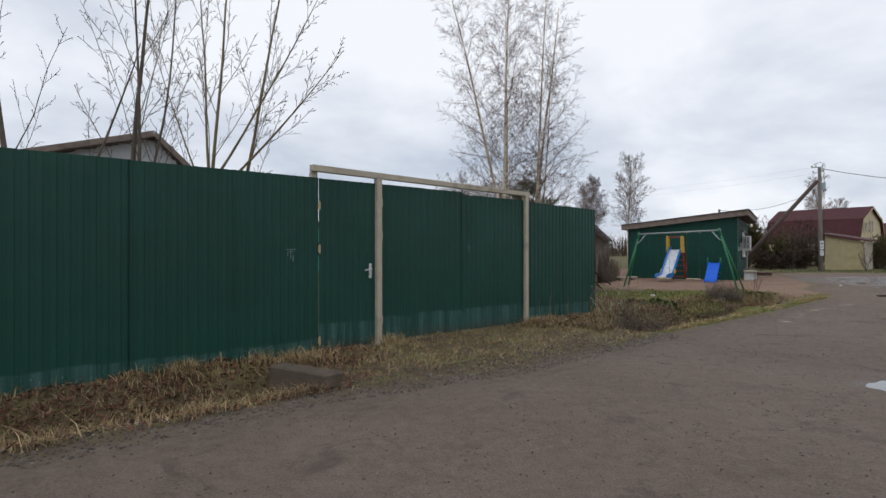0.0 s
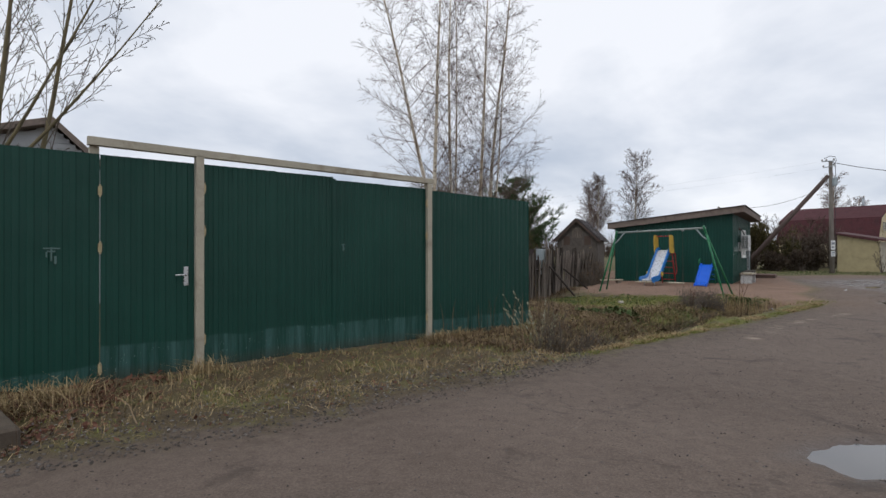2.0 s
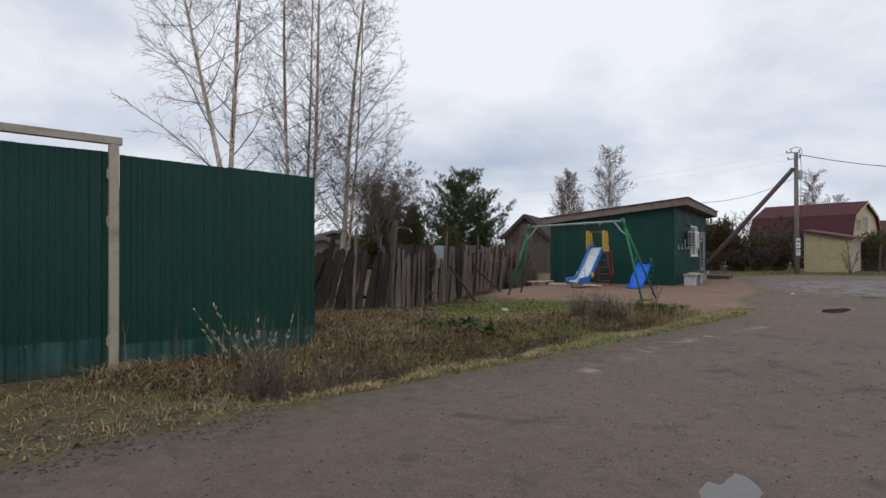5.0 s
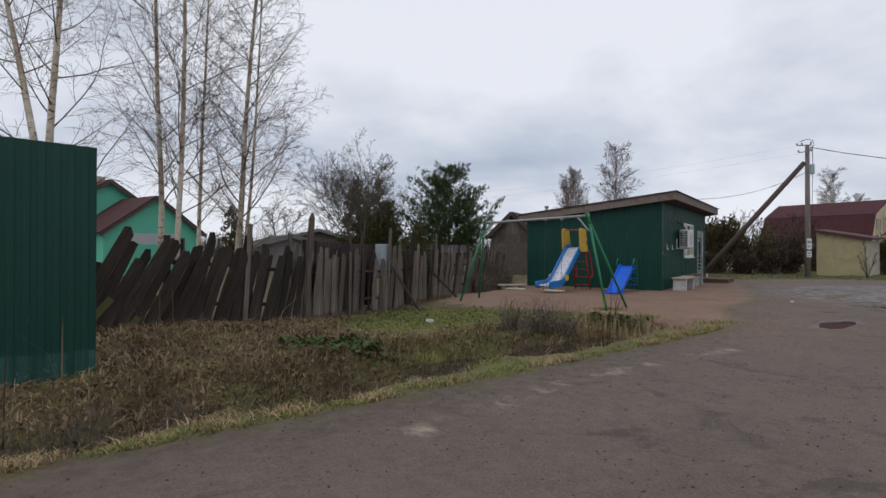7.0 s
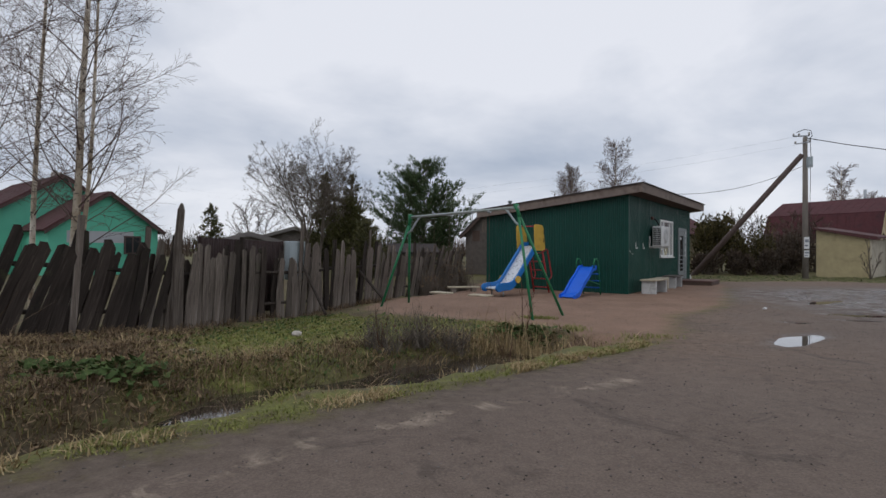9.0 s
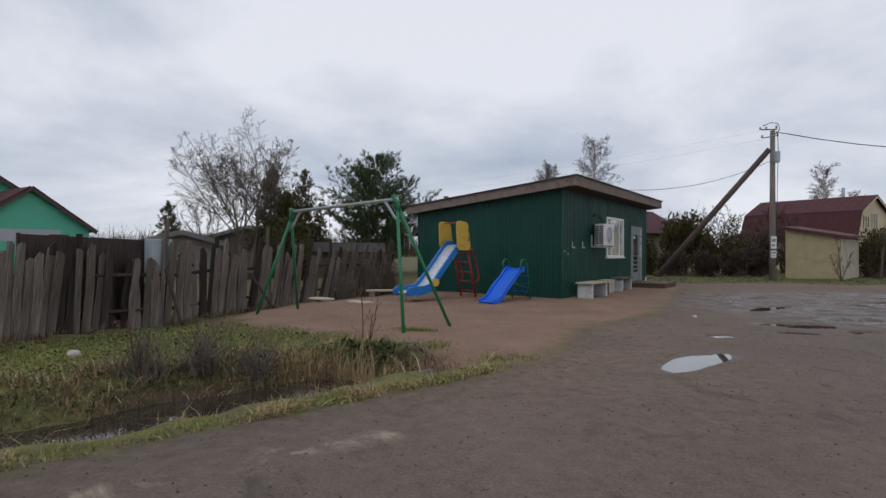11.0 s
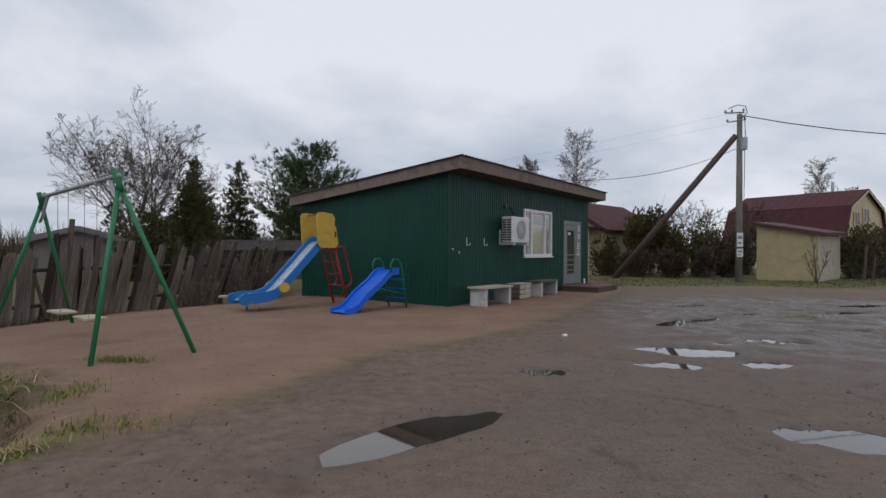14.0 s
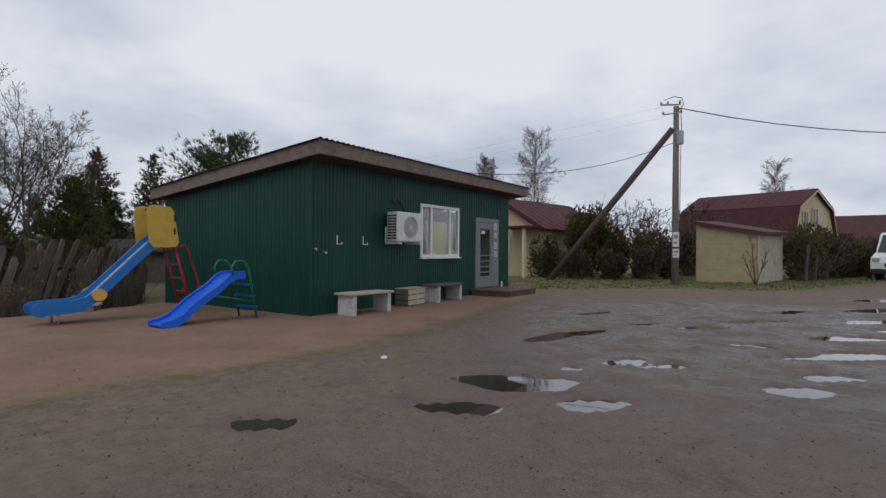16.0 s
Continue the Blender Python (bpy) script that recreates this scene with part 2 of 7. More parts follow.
M["picket"] = wood_material("picket_wood", [(0.3, (0.068, 0.053, 0.042)), (0.52, (0.182, 0.150, 0.126)), (0.75, (0.35, 0.30, 0.258))])
M["picket_dark"] = wood_material("picket_dark_wood", [(0.3, (0.018, 0.013, 0.011)), (0.55, (0.055, 0.042, 0.034)), (0.78, (0.125, 0.10, 0.082))])
M["birch"] = birch_bark()
M["twig"] = plain("birch_twig", (0.125, 0.088, 0.074), 0.85, 0, 0.3, 3, 0)
M["bark"] = plain("brown_bark", (0.120, 0.098, 0.078), 0.9, 0, 0.4, 7, 0.5, stretch=(1, 1, 0.3), dirt=(0.05, 0.045, 0.03))
M["bark_olive"] = plain("olive_bark", (0.165, 0.135, 0.075), 0.9, 0, 0.4, 7, 0.4, stretch=(1, 1, 0.3), dirt=(0.06, 0.05, 0.035))
M["needle"] = island_mix("pine_needle", [(0.0, (0.022, 0.046, 0.022)), (0.6, (0.062, 0.104, 0.042)), (1.0, (0.140, 0.175, 0.075))])
M["spruce"] = island_mix("spruce_needle", [(0.0, (0.026, 0.032, 0.013)), (0.6, (0.085, 0.088, 0.036)), (1.0, (0.17, 0.15, 0.065))])
M["thuja"] = island_mix("thuja_scale", [(0.0, (0.022, 0.022, 0.009)), (0.5, (0.064, 0.058, 0.022)), (1.0, (0.140, 0.112, 0.044))])
M["hedge"] = island_mix("hedge_twig", [(0.0, (0.026, 0.018, 0.014)), (0.6, (0.068, 0.048, 0.036)), (1.0, (0.120, 0.090, 0.062))])
M["moss_leaf"] = island_mix("spring_leaf", [(0.0, (0.055, 0.060, 0.018)), (1.0, (0.135, 0.125, 0.050))])
M["straw"] = island_mix("straw", [(0.0, (0.120, 0.078, 0.034)), (0.5, (0.300, 0.215, 0.105)), (1.0, (0.54, 0.42, 0.24))])
M["dead_stalk"] = island_mix("dead_stalk", [(0.0, (0.032, 0.018, 0.012)), (0.5, (0.110, 0.068, 0.040)), (1.0, (0.31, 0.225, 0.135))])
M["grass"] = island_mix("grass_blade", [(0.0, (0.075, 0.092, 0.020)), (0.5, (0.180, 0.205, 0.050)), (1.0, (0.31, 0.30, 0.105))])
M["weed"] = island_mix("weed_leaf", [(0.0, (0.032, 0.052, 0.015)), (1.0, (0.085, 0.125, 0.038))])
M["bramble_stem"] = island_mix("bramble_stem", [(0.0, (0.030, 0.014, 0.010)), (0.5, (0.070, 0.034, 0.024)), (1.0, (0.15, 0.085, 0.055))])
M["litter"] = island_mix("leaf_litter", [(0.0, (0.050, 0.018, 0.013)), (0.5, (0.120, 0.048, 0.032)), (1.0, (0.22, 0.120, 0.075))])
M["catkin"] = island_mix("catkin", [(0.0, (0.20, 0.195, 0.13)), (1.0, (0.38, 0.37, 0.27))])
M["chip"] = island_mix("stone_chip", [(0.0, (0.07, 0.06, 0.052)), (0.6, (0.16, 0.145, 0.13)), (1.0, (0.36, 0.34, 0.32))])
M["stone"] = island_mix("gravel_stone", [(0.0, (0.030, 0.025, 0.022)), (0.7, (0.085, 0.070, 0.061)), (1.0, (0.22, 0.20, 0.185))])


def paint(name, c, rough=0.5, **kw):
    M[name] = plain(name, c, rough, **kw)
    return M[name]


paint("slide_blue", (0.012, 0.150, 0.44), 0.35, vary=0.12, scale=3, bump=0.05)
paint("slide_blue2", (0.006, 0.11, 0.62), 0.38, vary=0.12, scale=3, bump=0.05)
paint("slide_chute", (0.55, 0.57, 0.60), 0.3, metal=0.35, vary=0.12, scale=5, bump=0.05)
paint("panel_yellow", (0.56, 0.36, 0.055), 0.5, vary=0.15, scale=4, bump=0.1, dirt=(0.36, 0.23, 0.05))
paint("ladder_red", (0.34, 0.016, 0.020), 0.45, vary=0.2, scale=8, bump=0.1)
paint("swing_green", (0.012, 0.160, 0.064), 0.42, vary=0.25, scale=8, bump=0.1, dirt=(0.03, 0.10, 0.05))
paint("swing_bar", (0.30, 0.33, 0.31), 0.5, metal=0.3, vary=0.25, scale=9)
paint("plank_pale", (0.40, 0.35, 0.26), 0.75, vary=0.3, scale=7, bump=0.3)
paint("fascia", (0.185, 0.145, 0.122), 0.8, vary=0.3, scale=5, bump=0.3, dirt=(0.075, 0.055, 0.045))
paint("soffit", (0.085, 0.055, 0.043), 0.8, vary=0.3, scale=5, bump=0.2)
paint("white_frame", (0.72, 0.72, 0.70), 0.4, vary=0.06, scale=5, bump=0.03)
paint("ac_white", (0.62, 0.63, 0.62), 0.45, vary=0.08, scale=4, bump=0.03, dirt=(0.45, 0.44, 0.40))
paint("dark_void", (0.012, 0.013, 0.014), 0.6, vary=0.3, scale=6, bump=0)
paint("door_grey", (0.185, 0.205, 0.205), 0.45, vary=0.12, scale=5, bump=0.05)
paint("paper", (0.62, 0.63, 0.63), 0.8, vary=0.08, scale=20, bump=0)
paint("print_grey", (0.20, 0.22, 0.25), 0.8, vary=0.2, scale=30, bump=0)
paint("deck_red", (0.115, 0.060, 0.047), 0.75, vary=0.3, scale=6, bump=0.3)
paint("pole_wood", (0.175, 0.155, 0.135), 0.9, vary=0.35, scale=8, bump=0.5, stretch=(1, 1, 0.15), dirt=(0.08, 0.068, 0.058))
paint("strut_wood", (0.088, 0.062, 0.055), 0.9, vary=0.35, scale=8, bump=0.4, dirt=(0.045, 0.032, 0.028))
paint("wire", (0.025, 0.025, 0.028), 0.6, vary=0.1, bump=0)
paint("ceramic", (0.35, 0.33, 0.30), 0.3, vary=0.2, bump=0)
paint("roof_red", (0.066, 0.016, 0.019), 0.8, vary=0.22, scale=2.0, bump=0.15, dirt=(0.04, 0.013, 0.015))
paint("roof_maroon", (0.070, 0.026, 0.026), 0.8, vary=0.22, scale=2.0, bump=0.15)
paint("roof_grey", (0.20, 0.185, 0.175), 0.85, vary=0.25, scale=2.0, bump=0.3)
paint("roof_dark", (0.045, 0.037, 0.036), 0.85, vary=0.3, scale=3.0, bump=0.3)
paint("wall_turquoise", (0.120, 0.500, 0.340), 0.6, vary=0.08, scale=2, bump=0.1)
paint("wall_grey", (0.42, 0.43, 0.45), 0.7, vary=0.1, scale=2, bump=0.1)
paint("wall_cream", (0.56, 0.47, 0.30), 0.7, vary=0.12, scale=2, bump=0.1)
paint("shed_yellow", (0.35, 0.295, 0.165), 0.75, vary=0.2, scale=3, bump=0.2, dirt=(0.24, 0.20, 0.11))
paint("shed_pale", (0.42, 0.38, 0.30), 0.8, vary=0.25, scale=3, bump=0.2, dirt=(0.22, 0.19, 0.14))
paint("logs", (0.105, 0.090, 0.078), 0.9, vary=0.35, scale=5, bump=0.4)
paint("brown_sheet", (0.042, 0.024, 0.022), 0.5, vary=0.25, scale=3, bump=0.1)
paint("box_grey", (0.33, 0.38, 0.40), 0.5, vary=0.12, scale=4, bump=0.1, dirt=(0.2, 0.2, 0.19))
paint("chalk", (0.10, 0.17, 0.155), 0.8, vary=0.2, scale=20, bump=0)
paint("van_white", (0.66, 0.67, 0.68), 0.3, vary=0.04, scale=2, bump=0)
paint("tyre", (0.02, 0.02, 0.02), 0.8, vary=0.2, bump=0.2)
paint("pipe_grey", (0.10, 0.11, 0.12), 0.5, vary=0.2, scale=6)
paint("brick_pale", (0.40, 0.36, 0.32), 0.85, vary=0.2, scale=5, bump=0.3)
paint("glass_yellow", (0.70, 0.56, 0.13), 0.6, vary=0.25, scale=2.5, bump=0)


def glass_material(name, tint, rough=0.04):
    m = Mat(name, rough, 0, 0.6)
    m.color(tint)
    m.b.inputs["Transmission Weight"].default_value = 0.85
    m.b.inputs["IOR"].default_value = 1.45
    return m.m


M["glass"] = glass_material("window_glass", (0.85, 0.88, 0.88))
m_ = Mat("dark_glass", 0.06, 0, 0.6)
m_.color((0.02, 0.024, 0.026))
M["dark_glass"] = m_.m
m_ = Mat("puddle_water", 0.03, 0, 0.5)
m_.color(m_.ramp(m_.noise(3.0, 4), [(0.3, (0.030, 0.024, 0.019)), (0.7, (0.060, 0.048, 0.038))]))
m_.b.inputs["IOR"].default_value = 1.33
m_.b.inputs["Coat Weight"].default_value = 0.5
m_.b.inputs["Coat Roughness"].default_value = 0.02
m_.bump(m_.noise(9, 2), 0.012, 0.01)
M["water"] = m_.m


# ---- mesh helpers ----
def mesh(name, verts, faces, mat=None, smooth=False):
    me = bpy.data.meshes.new(name)
    me.from_pydata([tuple(v) for v in verts], [], [tuple(f) for f in faces])
    if mat:
        me.materials.append(M[mat])
    if smooth:
        me.polygons.foreach_set("use_smooth", [True] * len(me.polygons))
    me.update()
    return me


def part(name, me, parent, label=""):
    """One mesh object under a thing or a part; me is a mesh or (verts, faces, material)."""
    if isinstance(me, tuple):
        me = mesh(name, *me)
    ob = new(name, me)
    ob.parent = parent
    return tagged(ob, label)


def thing(name, m, label, category, group="", kind="", data=None):
    ob = new(name, data)
    ob.matrix_world = m
    return tagged(ob, label, category, group, kind)


class G:
    """Collects verts and faces of simple solids into one mesh."""

    def __init__(self):
        self.v, self.f = [], []

    def add(self, vs, fs):
        k = len(self.v)
        self.v += [Vector(p) for p in vs]
        self.f += [tuple(i + k for i in f) for f in fs]
        return self

    def box(self, a, b, c=0.0, m=None):
        """A box from corner a to corner b with chamfered long edges c."""
        (x0, y0, z0), (x1, y1, z1) = a, b
        if c:
            ring = [(x0 + c, y0), (x1 - c, y0), (x1, y0 + c), (x1, y1 - c), (x1 - c, y1), (x0 + c, y1), (x0, y1 - c), (x0, y0 + c)]
            inn = [(x0 + 2 * c, y0 + c), (x1 - 2 * c, y0 + c), (x1 - c, y0 + 2 * c), (x1 - c, y1 - 2 * c), (x1 - 2 * c, y1 - c), (x0 + 2 * c, y1 - c), (x0 + c, y1 - 2 * c), (x0 + c, y0 + 2 * c)]
            vs = [(*p, z0) for p in inn] + [(*p, z0 + c) for p in ring] + [(*p, z1 - c) for p in ring] + [(*p, z1) for p in inn]
            fs = [tuple(range(7, -1, -1)), tuple(range(24, 32))]
            for r in range(3):
                fs += [(r * 8 + i, r * 8 + (i + 1) % 8, r * 8 + 8 + (i + 1) % 8, r * 8 + 8 + i) for i in range(8)]
        else:
            vs = [(x, y, z) for z in (z0, z1) for x, y in ((x0, y0), (x1, y0), (x1, y1), (x0, y1))]
            fs = [(3, 2, 1, 0), (4, 5, 6, 7)] + [(i, (i + 1) % 4, 4 + (i + 1) % 4, 4 + i) for i in range(4)]
        if m:
            vs = [m @ Vector(p) for p in vs]
        return self.add(vs, fs)

    def prism(self, outline, y0, y1, m=None):
        """An outline in x and z, extruded along y."""
        n = len(outline)
        vs = [(x, y0, z) for x, z in outline] + [(x, y1, z) for x, z in outline]
        fs = [tuple(range(n)), tuple(range(2 * n - 1, n - 1, -1))] + [(i, i + n, (i + 1) % n + n, (i + 1) % n) for i in range(n)]
        if m:
            vs = [m @ Vector(p) for p in vs]
        return self.add(vs, fs)

    def tube(self, pts, radii, n=8, cap=True):
        """A tube along points."""
        pts = [Vector(p) for p in pts]
        if not isinstance(radii, (list, tuple)):
            radii = [radii] * len(pts)
        k = len(self.v)
        side = None
        for i, p in enumerate(pts):
            d = (pts[min(i + 1, len(pts) - 1)] - pts[max(i - 1, 0)]).normalized()
            if side is None:
                side = d.orthogonal().normalized()
            else:
                side = (side - d * side.dot(d))
                side = side.normalized() if side.length > 1e-5 else d.orthogonal().normalized()
            up = d.cross(side)
            for j in range(n):
                a = 2 * math.pi * j / n
                self.v.append(p + (side * math.cos(a) + up * math.sin(a)) * radii[i])
        for i in range(len(pts) - 1):
            for j in range(n):
                self.f.append((k + i * n + j, k + i * n + (j + 1) % n, k + (i + 1) * n + (j + 1) % n, k + (i + 1) * n + j))
        if cap:
            self.f.append(tuple(k + j for j in range(n - 1, -1, -1)))
            self.f.append(tuple(k + (len(pts) - 1) * n + j for j in range(n)))
        return self

    def mesh(self, name, mat, smooth=False):
        return mesh(name, self.v, self.f, mat, smooth)


def frame_xy(p, angle, z=0.0):
    """Local frame: x along the direction 'angle' (degrees) on the ground, z up, at p."""
    return pose(p[0], p[1], z, 0, 0, angle)


def seg_dist(px, py, pts, closed=False):
    """Distance from many points to a polyline."""
    best = np.full(px.shape, 1e9)
    pairs = list(zip(pts[:-1], pts[1:])) + ([(pts[-1], pts[0])] if closed else [])
    for (ax, ay), (bx, by) in pairs:
        dx, dy = bx - ax, by - ay
        t = np.clip(((px - ax) * dx + (py - ay) * dy) / (dx * dx + dy * dy + 1e-9), 0, 1)
        best = np.minimum(best, np.hypot(px - ax - t * dx, py - ay - t * dy))
    return best


def inside(px, py, pts):
    res = np.zeros(px.shape, bool)
    for (ax, ay), (bx, by) in zip(pts, pts[1:] + pts[:1]):
        hit = ((ay > py) != (by > py)) & (px < (bx - ax) * (py - ay) / (by - ay + 1e-12) + ax)
        res ^= hit
    return res


def signed(px, py, pts):
    """Metres inside (+) or outside (-) a closed outline."""
    return np.where(inside(px, py, pts), 1, -1) * seg_dist(px, py, pts, True)


# ---- plan ----
ROAD_LEFT = [(-40, -30), (-8, -0.6), (-2.9, 3.7), (-1.2, 5.2), (0.78, 6.45), (3.25, 8.6), (4.64, 9.85), (6.46, 11.4), (8.32, 13.05), (10.5, 15.05), (11.7, 16.25)]
SAND_EDGE = [(12.2, 17.2), (12.9, 19.2), (14.8, 21.4), (16.2, 24.2), (18.0, 28.6), (18.9, 31.4)]
ROAD_FAR = [(21.0, 32.2), (24.2, 32.6), (26.6, 31.4), (30.0, 34.2), (34.8, 37.9), (60, 57), (140, 118)]
ROAD_RIGHT = [(150, 106), (60, 38), (26, 10), (6, -6), (-20, -28)]
ROAD = ROAD_LEFT + SAND_EDGE + ROAD_FAR + ROAD_RIGHT
SAND = [(6.3, 20.9), (7.4, 18.9), (9.0, 18.15), (10.3, 17.5), (10.7, 16.5), (11.9, 16.1)] + SAND_EDGE + [(19.2, 36), (12, 40), (8.7, 27.5), (6.7, 23.5)]
DITCH = [(3.7, 10.2), (4.6, 11.25), (5.9, 12.65), (7.45, 14.05), (9.1, 15.6), (10.2, 16.45)]
DITCH_START = [(-9, 0.2), (-5, 3.2), (-2.75, 5.25), (-1.95, 5.75)]
GREENS = [(6.23, 13.76), (4.62, 15.87), (4.6, 17.6), (5.6, 19.8), (7.4, 18.6), (9.6, 17.5), (8.9, 16.4), (7.3, 15.1), (7.19, 13.12)]
PICKETS = [(0.9, 13.3), (2.5, 14.8), (3.2, 16.3), (3.75, 17.8), (4.35, 19.2), (5.1, 20.6), (5.6, 21.7), (6.3, 23.6), (7.2, 25.2), (8.2, 27.2)]
# puddles: centre, half length, half width, turn
POOLS = []


def pool_shape(px, py, p):
    cx, cy, a, b, ang = p
    c, s = math.cos(radians(ang)), math.sin(radians(ang))
    u, v = (px - cx) * c + (py - cy) * s, -(px - cx) * s + (py - cy) * c
    wob = 1 + 0.10 * np.sin(3 * np.arctan2(v / b, u / a) + cx * 3) + 0.07 * np.sin(5 * np.arctan2(v / b, u / a) + cy * 5)
    return np.hypot(u / a, v / b) / wob


def soft_noise(px, py, scale, seed):
    """Cheap smooth bumps from summed waves."""
    rng = np.random.RandomState(seed)
    out = np.zeros(px.shape)
    for _ in range(9):
        a, k, ph = rng.uniform(0, 2 * math.pi), rng.uniform(0.5, 1.8) / scale, rng.uniform(0, 6.28)
        out += np.sin((px * math.cos(a) + py * math.sin(a)) * k * 2 * math.pi + ph)
    return out / 9 * 1.6


def height(px, py):
    """The ground's height at many places."""
    px, py = np.asarray(px, float), np.asarray(py, float)
    road = signed(px, py, ROAD)
    far = np.clip((np.hypot(px - 8, py - 16) - 40) / 60, 0, 1)
    z = soft_noise(px, py, 2.4, 3) * 0.011 + soft_noise(px, py, 0.55, 5) * 0.004
    off = np.clip(-road / 0.8, 0, 1)
    sand = np.clip(signed(px, py, SAND) / 0.8 + 0.5, 0, 1)
    z += off * (1 - sand) * (soft_noise(px, py, 0.34, 8) * 0.034 + soft_noise(px, py, 1.1, 9) * 0.04)
    z += 0.14 * np.exp(-(np.hypot(px - 2.2, py - 14.2) / 1.8) ** 2)
    z -= 0.20 * np.exp(-(np.hypot(px - 4.4, py - 18.8) / 2.8) ** 2) * (1 - sand)
    z -= 0.15 * np.exp(-(seg_dist(px, py, PICKETS[5:]) / 0.9) ** 2)
    d = seg_dist(px, py, DITCH)
    z -= 0.50 * np.exp(-(d / (0.50 + 0.08 * np.sin(px * 2.3) + 0.06 * np.sin(py * 5.1))) ** 2) * np.clip(-road / 0.35, 0, 1)
    d = seg_dist(px, py, DITCH_START)
    z -= 0.36 * np.exp(-(d / 0.55) ** 2) * np.clip(-road / 0.4, 0, 1)
    for p in POOLS:
        r = pool_shape(px, py, p)
        z -= 0.060 * np.clip(1.25 - r, 0, 0.5) / 0.5
    return z * (1 - far) - 0.05 * far


def ground_z(x, y):
    return float(height(np.array([x]), np.array([y]))[0])


def build_terrain():
    """One sheet: fine near the walk, coarse towards the horizon; its faces go to road, playground and ground."""
    s = math.sqrt(0.5)
    fu = np.concatenate([-np.geomspace(1800, 6, 26), np.arange(-5, 34, 0.105), np.arange(34, 52, 0.3), np.geomspace(53, 2500, 28)])
    fv = np.concatenate([-np.geomspace(1800, 9, 24), np.arange(-8, -3, 0.2), np.arange(-3, 8.2, 0.085), np.arange(8.3, 16, 0.3), np.geomspace(17, 2200, 26)])
    U, V = np.meshgrid(fu, fv, indexing="ij")
    X, Y = (U - V) * s, (U + V) * s
    x, y = X.ravel(), Y.ravel()
    z = height(x, y)
    road, sand = signed(x, y, ROAD), signed(x, y, SAND)
    sand_tint = np.maximum(sand, 1.0 - seg_dist(x, y, [(18.0, 29.0), (20.0, 31.0), (24.0, 31.8), (26.2, 30.6)]))
    wet = np.zeros(x.shape)
    for p in POOLS:
        wet = np.maximum(wet, np.clip(1.9 - pool_shape(x, y, p), 0, 1))
    wet = np.maximum(wet, np.clip(1 - np.hypot((x - 21.5) / 6.8, (y - 22.8) / 7.2), 0, 0.4) / 0.4)
    wet = np.maximum(wet, 0.9 * np.clip(1 - seg_dist(x, y, DITCH) / 0.55, 0, 1))
    track = np.clip(1 - seg_dist(x, y, [(6.6, 10.4), (8.0, 12.0), (9.6, 13.3), (11.0, 14.2)]) / 0.16, 0, 1)
    green = np.maximum(np.clip(signed(x, y, GREENS) / 0.8 + 0.4, 0, 1), 0.7 * np.clip(1.2 - np.abs(road + 0.35) / 0.5, 0, 1) * (x > 3.2))
    green = np.maximum(green, np.clip((y - 31) / 3, 0, 0.35))
    green = np.maximum(green, np.clip(soft_noise(x, y, 1.3, 21) * 1.1 + 0.05, 0, 0.5) * np.clip((x - 1.5) / 3, 0.25, 1))
    nu, nv = U.shape
    idx = np.arange(nu * nv).reshape(nu, nv)
    quads = np.stack([idx[:-1, :-1], idx[1:, :-1], idx[1:, 1:], idx[:-1, 1:]], -1).reshape(-1, 4)
    fr, fs = road[quads].mean(1), sand[quads].mean(1)
    zone = np.where(fr > 0, 0, np.where(fs > 0, 1, 2))
    for k, (name, label, cat) in enumerate((("road", "worn grey-brown asphalt road with gravel and potholes", "road"), ("playground_sand", "reddish packed sand of a small playground", "sand"), ("ground", "rough verge of soil, moss and dead grass beside the road", "ground"))):
        q = quads[zone == k]
        used, inv = np.unique(q, return_inverse=True)
        me = bpy.data.meshes.new(name)
        me.vertices.add(len(used))
        me.vertices.foreach_set("co", np.stack([x[used], y[used], z[used]], 1).ravel())
        me.loops.add(len(q) * 4)
        me.loops.foreach_set("vertex_index", inv.ravel().astype(np.int32))
        me.polygons.add(len(q))
        me.polygons.foreach_set("loop_start", np.arange(0, len(q) * 4, 4))
        me.update(calc_edges=True)
        me.polygons.foreach_set("use_smooth", [True] * len(q))
        for an, arr in (("a_road", road), ("a_sand", sand_tint), ("a_wet", wet), ("a_track", track), ("a_green", green)):
            at = me.attributes.new(an, "FLOAT", "POINT")
            at.data.foreach_set("value", np.clip(arr[used], -3, 3).astype(np.float32))
        me.materials.append(M["terrain"])
        tagged(new(name, me), label, cat, kind="structure")


def profile_sheet(name, width, h, mat, top_fall=0.0, period=0.115, depth=0.011):
    """Profiled steel sheet: local x along, y back, z up; ribs vertical; two skins 2 mm apart."""
    xs, k = [], 0.0
    while k < width - 1e-6:
        for dx, dy in ((0.0, 0.0), (0.40, 0.0), (0.52, 1.0), (0.88, 1.0)):
            if k + dx * period < width:
                xs.append((k + dx * period, dy * depth))
        k += period
    xs.append((width, 0.0))
    n, vs, fs = len(xs), [], []
    for off in (0.0, 0.004):
        for zz in (0, 1):
            vs += [(x, y + off, zz * (h - top_fall * x / width)) for x, y in xs]
    for i in range(n - 1):
        fs += [(i, i + 1, n + i + 1, n + i), (2 * n + i + 1, 2 * n + i, 3 * n + i, 3 * n + i + 1), (n + i, n + i + 1, 3 * n + i + 1, 3 * n + i), (i + 1, i, 2 * n + i, 2 * n + i + 1)]
    fs += [(0, n, 3 * n, 2 * n), (n - 1, 3 * n - 1, 4 * n - 1, 2 * n - 1)]
    return mesh(name, vs, fs, mat)


